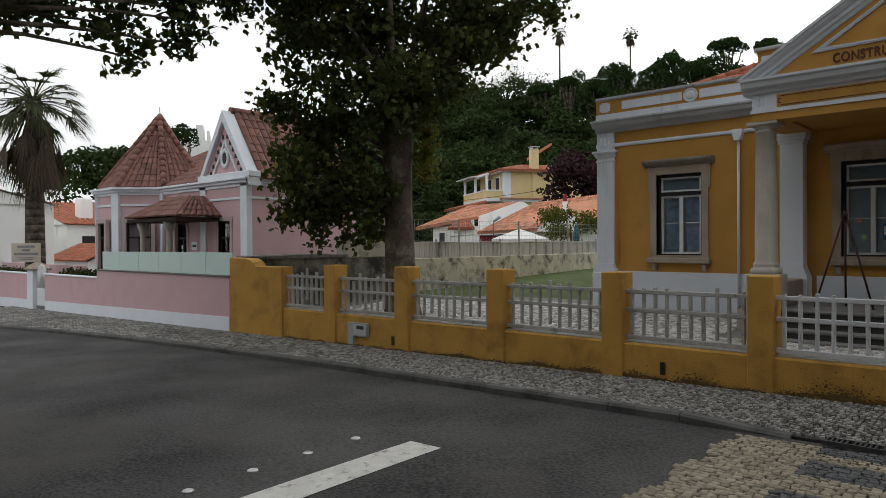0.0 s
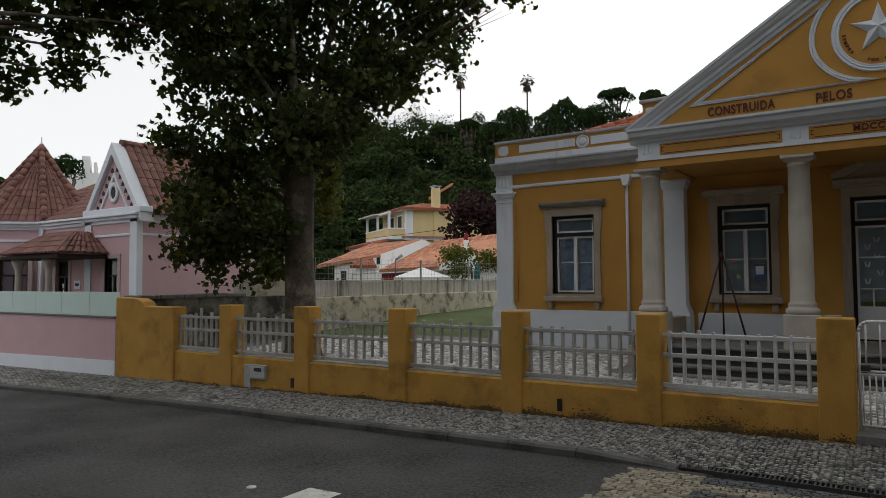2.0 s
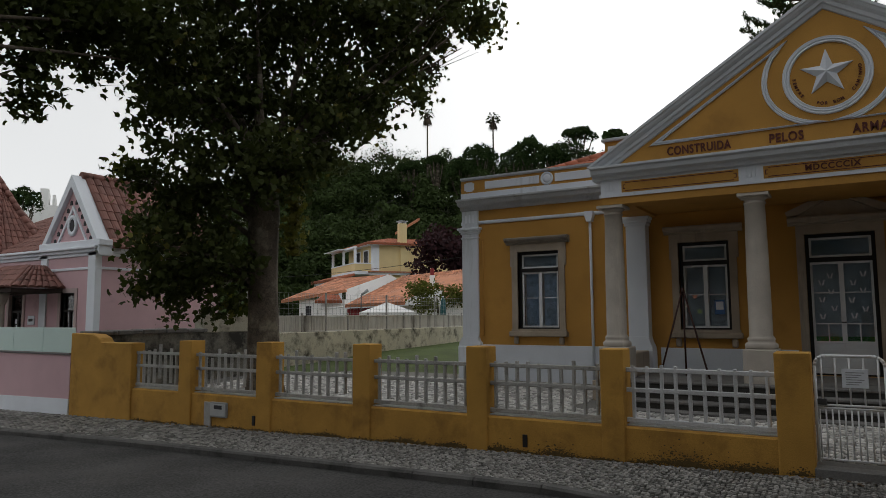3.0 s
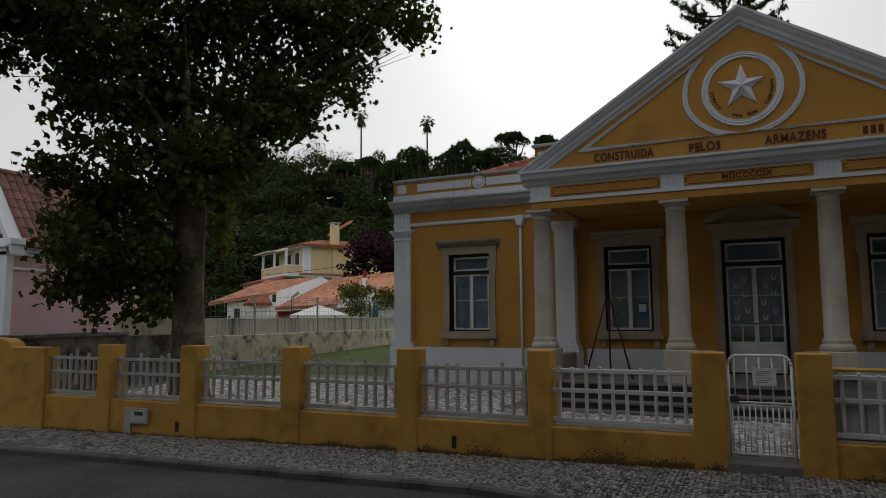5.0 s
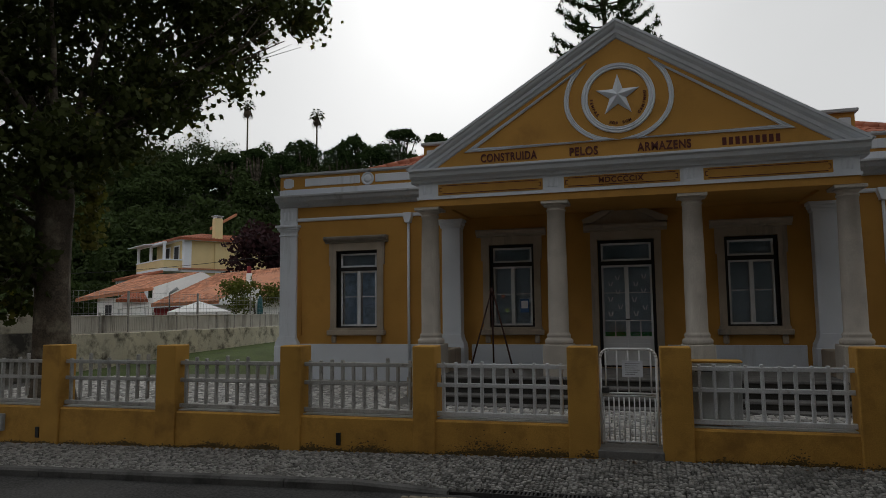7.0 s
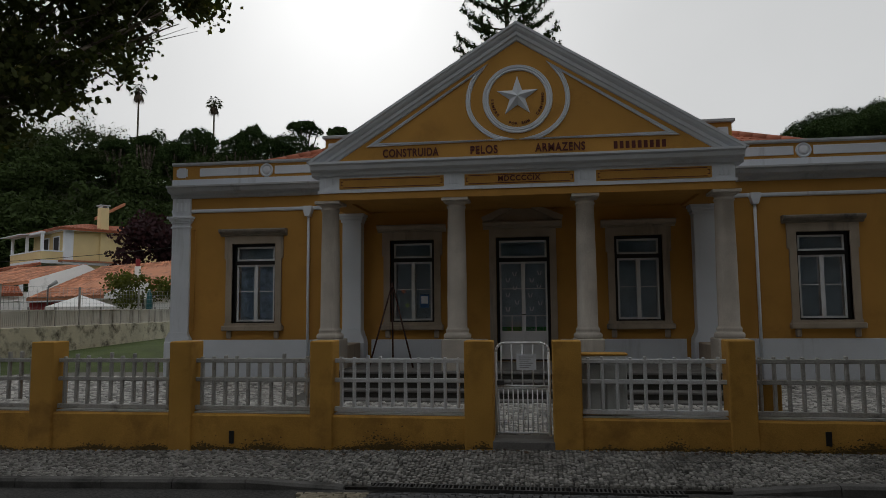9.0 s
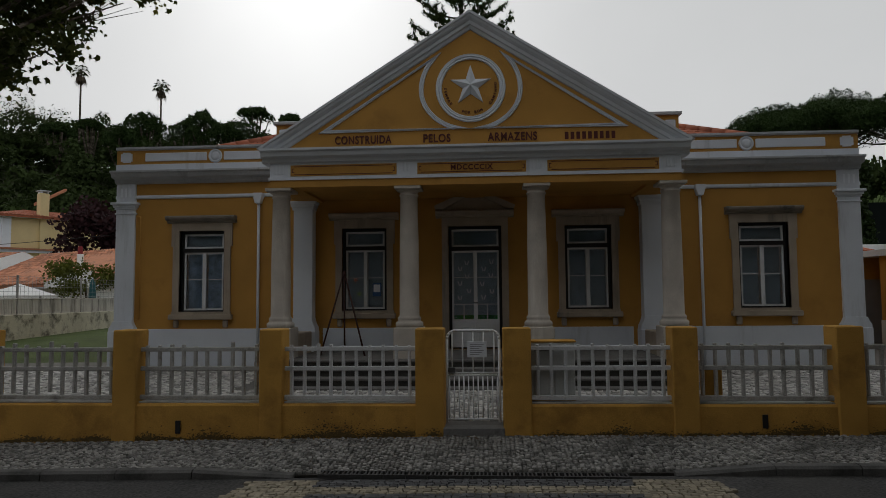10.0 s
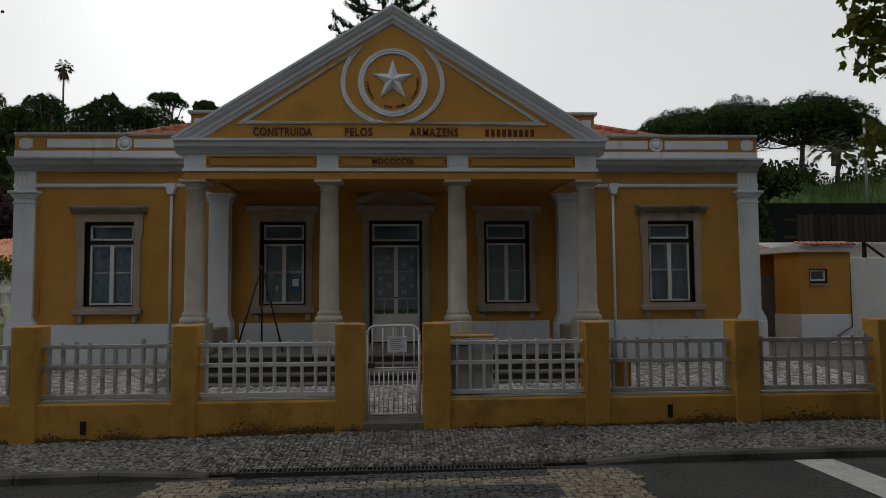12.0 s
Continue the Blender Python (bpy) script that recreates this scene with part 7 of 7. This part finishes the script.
for i, (brg, el, w, h) in enumerate(((-27.5, 0.257, 5.0, 4.5), (-25.1, 0.250, 5.0, 5.0), (-23.3, 0.262, 4.2, 3.4), (-21.2, 0.256, 7.5, 5.5), (-19.2, 0.274, 4.6, 2.4), (-17.0, 0.266, 3.6, 2.6), (-31.3, 0.240, 2.6, 2.2), (-29.6, 0.232, 5.5, 4.0), (-33.4, 0.230, 4.0, 2.6), (-22.3, 0.247, 5.0, 4.0))):
    x, y, z = by_ray(brg, el, 118)
    pine((x, y, z - 13.5), 13.5, w * 1.3, h * 1.1, 60 + i, "dark stone pine on the hill crest", lean=1.0 if i % 2 else -0.6, size=0.5, n=3600, lobes=9)
for i, (brg, el) in enumerate(((-32.2, 0.311), (-26.58, 0.303))):
    x, y, z = by_ray(brg, el, 125)
    fan_palm((x, y, z - 19), 17.8, 0.17, 1.8, 20 + i, "tall slender fan palm on the hill crest", skirt=0.9, n=34, blades=9, blade_w=0.035)
gum = [cloud(np.random.default_rng(80 + i), by_ray(-41.0 + 1.25 * i, 0.222 + 0.012 * math.sin(i * 2), 122), (1.9, 1.9, 4.2), 420, 0.2) for i in range(7)]
tagged(leaves("eucalyptus_grove", np.concatenate(gum), 0.55, leaf_mat("eucalyptus_leaf", (0.075, 0.085, 0.045), 0.2), None, BLADE, np.random.default_rng(5)), "pale feathery eucalyptus on the ridge", "trees", kind="stuff")
small = by_ray(-62.9, 0.165, 88)
pine((small[0], small[1], 6.0), small[2] - 6.0, 4.5, 3.0, 77, "small pine behind the pink villa", size=0.4, n=2400, lobes=8)
# grove far left behind the palm
pair_ = [dome(np.random.default_rng(90 + i), by_ray(-70.5 + 1.35 * i, 0.055 + 0.03 * math.sin(0.55 * i + 0.4), 85), (3.4, 3.4, 4.0), 1300) for i in range(8)] + [dome(np.random.default_rng(110 + i), by_ray(-71 + 1.5 * i, 0.02, 83), (3.4, 3.4, 3.4), 1000) for i in range(8)]
tagged(leaves("far_grove", np.concatenate([p for p, _ in pair_]), 0.42, WOOD_LEAF, None, OVAL, np.random.default_rng(6), facing=np.concatenate([f for _, f in pair_])), "dark round-topped grove behind the cottages", "trees", kind="stuff")
# purple plum and bright shrub beside the valley houses
plum = thing("purple_plum", (-24.5, 38.6 + 6, 1.0), "purple-leaved plum tree beside the yellow house", "tree")
px_, py_, pz_ = by_ray(-30.9, 0.085, 58)
bm = bmesh.new()
limb(bm, [(px_, py_, 0.5), (px_, py_, 2.5), (px_ + 0.2, py_, 5)], 0.25, 0.12, 8)
part("trunk", bm, BARK, plum)
leaves("crown", np.concatenate([cloud(np.random.default_rng(130 + i), (px_ + 1.7 * math.cos(i * 2.4), py_ + 1.2 * math.sin(i * 2.4), pz_ + 1.3 * math.sin(i * 1.3) + 0.2), (1.6, 1.6, 1.3), 420, 0.35) for i in range(9)]), 0.32, PLUM_LEAF, plum, OVAL)
sx_, sy_, sz_ = by_ray(-31.6, 0.028, 41)
shrub = thing("garden_shrub", (sx_, sy_, 0.6), "yellow-green garden shrub over the wall", "shrub")
bm = bmesh.new()
limb(bm, [(sx_, sy_, 0.4), (sx_ + 0.2, sy_, 2.0), (sx_ + 0.1, sy_, 3.0)], 0.09, 0.04, 6)
part("trunk", bm, BARK, shrub)
leaves("crown", np.concatenate([sprays(np.random.default_rng(150 + i), (sx_ + 1.3 * math.cos(i * 2.2), sy_ + 0.8 * math.sin(i * 2.2), sz_ + 0.5 * math.sin(i * 1.1)), (0.8, 0.8, 0.5), 24, 12, 0.2) for i in range(8)]), 0.16, BUSH_LEAF, shrub, OVAL)
# araucaria behind the school
ax_, ay_, az_ = by_ray(-1.9, 0.40, 30)
ar = thing("araucaria", (ax_, ay_, 0.6), "tall tiered araucaria rising behind the pediment", "tree")
bm = bmesh.new()
limb(bm, [(ax_, ay_, 0.4), (ax_, ay_, 8), (ax_, ay_, 17.5)], 0.32, 0.06, 10)
part("trunk", bm, BARK, ar)
acc, out_ = [], []
gA = np.random.default_rng(17)
rA = random.Random(6)
for tier in range(7):
    z = 9.2 + 1.05 * tier
    L = 2.9 * (1 - 0.07 * tier)
    for k in range(6):
        a = k * math.pi / 3 + tier * 0.5 + rA.uniform(-0.12, 0.12)
        out_v, side_v = Vector((math.cos(a), math.sin(a), 0)), Vector((-math.sin(a), math.cos(a), 0))
        spine = [Vector((ax_, ay_, z)) + out_v * L * q + Vector((0, 0, L * (0.55 * q * q - 0.22 * q))) for q in (0, 0.2, 0.4, 0.6, 0.8, 1.0)]
        bmA = bmesh.new()
        limb(bmA, spine, 0.05, 0.02, 5)
        ropes = [spine[2:]]
        for j in range(2, 6):
            for sd in (-1, 1):
                e = spine[j] + (out_v * 0.55 + side_v * sd * 0.8).normalized() * L * (0.30 - 0.025 * j) + Vector((0, 0, 0.24))
                m_ = spine[j].lerp(e, 0.5) - Vector((0, 0, 0.05))
                limb(bmA, [spine[j], m_, e], 0.016, 0.01, 4)
                ropes.append([spine[j], m_, e])
        part("limb", bmA, BARK, ar)
        for rope in ropes:
            for p_, q_ in zip(rope, rope[1:]):
                n_ = max(8, int((q_ - p_).length * 120))
                base_ = np.array(p_)[None] + gA.random((n_, 1)) * np.array(q_ - p_)[None]
                acc.append(base_ + gA.normal(size=(n_, 3)) * 0.05)
leaves("needles", np.concatenate(acc), 0.16, PINE_LEAF, ar, BLADE, gA, -1.2)
# stone pines on the bank to the right
for i, (brg, el, d, w, h) in enumerate(((26.6, 0.252, 48, 7.0, 3.3), (30.9, 0.248, 46, 7.2, 3.0), (33.2, 0.222, 47, 4.5, 2.2), (22.6, 0.245, 50, 6.6, 3.0))):
    x, y, z = by_ray(brg, el, d)
    pine((x, y, 8.4), z - 8.4, w, h, 200 + i, "large umbrella stone pine on the bank", lean=(-0.3, 0.3, 0.4, 0)[i], size=0.17, n=36000, lobes=26)
gR = np.random.default_rng(31)
n_ = 11000
gx, gy = gR.uniform(10.5, 30, n_), gR.uniform(16.5, 34, n_)
gzv = np.array([bank_z(a, b) for a, b in zip(gx, gy)]) + gR.uniform(0.0, 0.3, n_)
tagged(leaves("bank_reeds", np.stack([gx, gy, gzv], 1), 0.8, REED_LEAF, None, [(0, -0.5), (0.02, 0), (0, 0.5), (-0.02, 0)], gR, -3.5, 0.5), "tall pale reeds and grass on the bank", "grass", kind="stuff")
tagged(leaves("bank_shrubs", np.concatenate([cloud(np.random.default_rng(300 + i), (10.2 + 1.5 * i + math.sin(i), 26 + 1.2 * (i % 4) + (4 if i > 3 else 0), 8.7 + 0.4 * math.sin(i * 2.1)), (1.6, 1.6, 0.8), 420, 0.4) for i in range(16)] + [cloud(np.random.default_rng(360 + i), (14.6 + 0.5 * math.sin(i * 2.0) + 0.35 * i, 18.5 + 0.8 * (i % 3), 6.3 + 0.35 * (i % 3)), (0.9, 0.9, 0.7), 500, 0.4) for i in range(5)]), 0.2, WOOD_LEAF, None, OVAL), "dark shrubs along the top of the bank", "shrubs", kind="stuff")
ivy = thing("ivy_clump", (12.8, 14.5, 3.4), "dark ivy climbing beside the annex", "ivy")
leaves("leaves", np.concatenate([cloud(np.random.default_rng(330 + i), (12.75 + 0.15 * math.sin(i), 14.6, 3.4 + 0.34 * i), (0.5, 0.4, 0.4), 420, 0.3) for i in range(9)]), 0.13, leaf_mat("ivy_leaf", (0.025, 0.045, 0.012), 0.1), ivy, OVAL)
bm = bmesh.new()
limb(bm, [(12.75, 14.65, 3.3), (12.7, 14.65, 4.6), (12.8, 14.65, 6.0)], 0.08, 0.03, 6)
part("stem", bm, BARK, ivy)
fan_palm((*by_ray(33.2, 0.1, 38)[:2], 7.9), 0.8, 0.18, 1.6, 44, "small dark palm on the bank", skirt=0.0, n=30, blades=12, blade_w=0.02)
pole = thing("utility_pole", (*by_ray(35.1, 0.1, 34)[:2], 5.5), "grey utility pole with cables", "utility pole")
ux, uy, _ = by_ray(35.1, 0.1, 34)
part("pole", tube(bmesh.new(), (ux, uy, 5.5), (ux, uy, 9.1), 0.06, 0.05, 8), CONCRETE, pole)
for k, (z, ez) in enumerate(((8.9, 8.6), (8.7, 8.4), (8.3, 8.0))):
    a_, b_ = Vector((ux, uy, z)), Vector((-14, 38, ez + 1.5))
    bm = bmesh.new()
    path_tube(bm, [a_.lerp(b_, i / 14) - Vector((0, 0, 1.0 * math.sin(math.pi * i / 14))) for i in range(15)], 0.012, 4)
    path_tube(bm, [a_, a_ + Vector((20, 2, 0.6))], 0.012, 4)
    part("cable", bm, BLACK, pole)
cab = thing("valley_cable", (-30, 25, 5), "thin black cable across the valley", "cable")
a_, b_ = Vector((-44, 22, 4.8)), Vector((-8.8, 16.8, 5.0))
part("wire", path_tube(bmesh.new(), [a_.lerp(b_, i / 16) - Vector((0, 0, 0.7 * math.sin(math.pi * i / 16))) for i in range(17)], 0.014, 4), BLACK, cab)

# ---- setts: loose small stones of pavement and crossing ----
HALF = [(-0.5, -0.5), (0.5, -0.5), (0.5, 0.5), (-0.5, 0.5)]


def sett_mesh(name, material, sx, sy, h=0.03):
    bm = bmesh.new()
    lo = [bm.verts.new((x * sx, y * sy, -h)) for x, y in HALF]
    mi = [bm.verts.new((x * sx, y * sy, -0.006)) for x, y in HALF]
    hi = [bm.verts.new((x * sx * 0.9, y * sy * 0.9, 0.004)) for x, y in HALF]
    for a_, b_ in ((lo, mi), (mi, hi)):
        for i in range(4):
            bm.faces.new((a_[i], a_[(i + 1) % 4], b_[(i + 1) % 4], b_[i]))
    bm.faces.new(hi)
    me = bpy.data.meshes.new(name)
    bm.to_mesh(me)
    bm.free()
    me.materials.append(material)
    return me


def setts(name, spots, material, parent, sx, sy):
    """Many setts in one mesh: spots are (x, y, z, turn, scale)."""
    a = np.asarray(spots, float)
    n = len(a)
    rng = np.random.default_rng(len(a))
    corner = np.array(HALF)[None] * np.array([sx, sy])[None, None] * a[:, 4][:, None, None]
    corner = corner * (1 + rng.uniform(-0.14, 0.14, (n, 4, 2)))
    c, s = np.cos(a[:, 3])[:, None], np.sin(a[:, 3])[:, None]
    rot = lambda q: np.stack([q[..., 0] * c - q[..., 1] * s, q[..., 0] * s + q[..., 1] * c], -1)
    tilt = rng.normal(0, 0.004, (n, 4))
    lev = []
    for k, dz in ((1.0, -0.08), (1.0, -0.003), (0.9, 0.004)):
        xy = rot(corner * k) + a[:, None, :2]
        lev.append(np.concatenate([xy, (a[:, 2][:, None] + dz + (tilt if dz > -0.02 else tilt * 0))[..., None]], -1))
    v = np.stack(lev, 1).reshape(n * 12, 3)
    base = np.array([(0, 1, 5, 4), (1, 2, 6, 5), (2, 3, 7, 6), (3, 0, 4, 7), (4, 5, 9, 8), (5, 6, 10, 9), (6, 7, 11, 10), (7, 4, 8, 11), (8, 9, 10, 11)])
    f = (base[None] + 12 * np.arange(n)[:, None, None]).reshape(-1)
    me = bpy.data.meshes.new(name)
    me.vertices.add(len(v))
    me.vertices.foreach_set("co", v.ravel())
    me.loops.add(len(f))
    me.loops.foreach_set("vertex_index", f.astype(np.int32))
    me.polygons.add(len(f) // 4)
    me.polygons.foreach_set("loop_start", np.arange(0, len(f), 4, dtype=np.int32))
    me.update(calc_edges=True)
    me.materials.append(material)
    ob = new(name, me)
    ob.parent = parent
    return tagged(ob, kind="stuff")


def pave_z(x, y):
    k = kerb_y(x) + 0.12
    ramp_ = 0.075 * max(0.0, min(1.0, (-y - 0.6) / 1.0)) * max(0.0, min(1.0, (3.0 - abs(x)) / 0.7))
    return gz(x) - 0.004 - 0.03 * max(0, min(1, y / k)) - ramp_


rs = random.Random(8)
spots, near = [], []
x = -33.0
row = 0
while x < 15:
    s = 0.056 if x > -10 else 0.09
    y = kerb_y(x) + 0.16
    j = 0
    while y < -0.03:
        yy = y + (0.5 * s if row % 2 else 0)
        q = (x + rs.uniform(-0.012, 0.012), yy + rs.uniform(-0.012, 0.012), 0, radians(38 + 10 * math.sin(x * 1.3)) + rs.uniform(-0.25, 0.25), (s / 0.056) * rs.uniform(0.86, 1.06))
        q = (q[0], q[1], pave_z(q[0], q[1]) + rs.uniform(-0.004, 0.004), q[3], q[4])
        (near if (-1.4 < x < 0.0) else spots).append(q)
        y += s
    x += s
    row += 1
setts("setts_rest", spots + near[300:], COBBLE, pavement, 0.046, 0.043)
sm = sett_mesh("sett", COBBLE, 0.046, 0.043)
for q in near[:300]:
    shared("sett", sm, pavement, (q[0], q[1], q[2]), (0, 0, q[3]), (q[4], q[4], 1))

# raised crossing of tan setts with dark bars
crossing = shape("crossing", sheet([-2.45, -1.5, 0, 1.5, 2.55], [-7.7, -6, -4, -2.6, -1.78], lambda x, y: road_z(x, y) + 0.012), SAND, "street crossing paved in tan setts with dark bars", "crossing", kind="structure")
tan, tan_near, black, black_near = [], [], [], []
y = -1.88
r_i = 0
while y > -7.64:
    x = -2.62 + (0.06 if r_i % 2 else 0)
    while x < 2.82:
        xe0, xe1 = -2.5 - 0.05 * math.sin(y * 7), 2.62 + 0.07 * math.sin(y * 5)
        if xe0 < x < xe1:
            dark = (-1.7 < x < 1.75) and ((y > -2.14) or (-2.90 < y < -2.40) or (-4.0 < y < -3.4) or (-5.1 < y < -4.5) or (-6.2 < y < -5.6))
            q = (x + rs.uniform(-0.01, 0.01), y + rs.uniform(-0.01, 0.01), road_z(x, y) + 0.026 + rs.uniform(-0.003, 0.003), rs.uniform(-0.12, 0.12), rs.uniform(0.92, 1.06))
            close = y > -2.75
            ((black_near if close and len(black_near) < 300 else black) if dark else (tan_near if close and len(tan_near) < 300 else tan)).append(q)
        x += 0.076
    y -= 0.072
    r_i += 1
setts("tan_setts_rest", tan, COBBLE_Y, crossing, 0.071, 0.066)
setts("dark_setts_rest", black, COBBLE_B, crossing, 0.071, 0.066)
tm, km = sett_mesh("tan_sett", COBBLE_Y, 0.071, 0.066), sett_mesh("dark_sett", COBBLE_B, 0.071, 0.066)
for q in tan_near:
    shared("tan_sett", tm, crossing, q[:3], (0, 0, q[3]), (q[4], q[4], 1))
for q in black_near:
    shared("dark_sett", km, crossing, q[:3], (0, 0, q[3]), (q[4], q[4], 1))
# yard setts seen through the railings
ys = []
yv = 0.5
while yv < 6.5:
    xv = -14.5
    while xv < 9:
        if not (abs(xv - C) < 4.5 and yv > 3.1):
            ys.append((xv + rs.uniform(-0.02, 0.02), yv + rs.uniform(-0.02, 0.02), yard_z(yv) - 0.004 + rs.uniform(-0.006, 0.006), rs.uniform(-0.5, 0.5), rs.uniform(0.85, 1.1)))
        xv += 0.112
    yv += 0.105
yard_ob = bpy.data.objects["yard"]
setts("yard_setts_rest", ys[300:], COBBLE_PALE, yard_ob, 0.096, 0.088)
ym = sett_mesh("yard_sett", COBBLE_PALE, 0.096, 0.088)
for q in ys[:300]:
    shared("yard_sett", ym, yard_ob, q[:3], (0, 0, q[3]), (q[4], q[4], 1))

gL = np.random.default_rng(55)
lx = gL.uniform(-13, 8, 150)
ly = -0.02 - np.abs(gL.normal(0, 0.22, 150))
lz = np.array([pave_z(a, b) for a, b in zip(lx, ly)]) + 0.016
tagged(leaves("fallen_leaves", np.stack([lx, ly, lz], 1), 0.05, mat("dead_leaf", (0.07, 0.045, 0.025), 0.8, 0.2, 5, 40, 0.1, rand=0.3), None, LOBED, gL, 0.0, 0.4, facing=np.tile([0.0, 0.0, 1.0], (150, 1)), loose=0.12), "dry brown leaves scattered on the pavement", "leaves", kind="stuff")
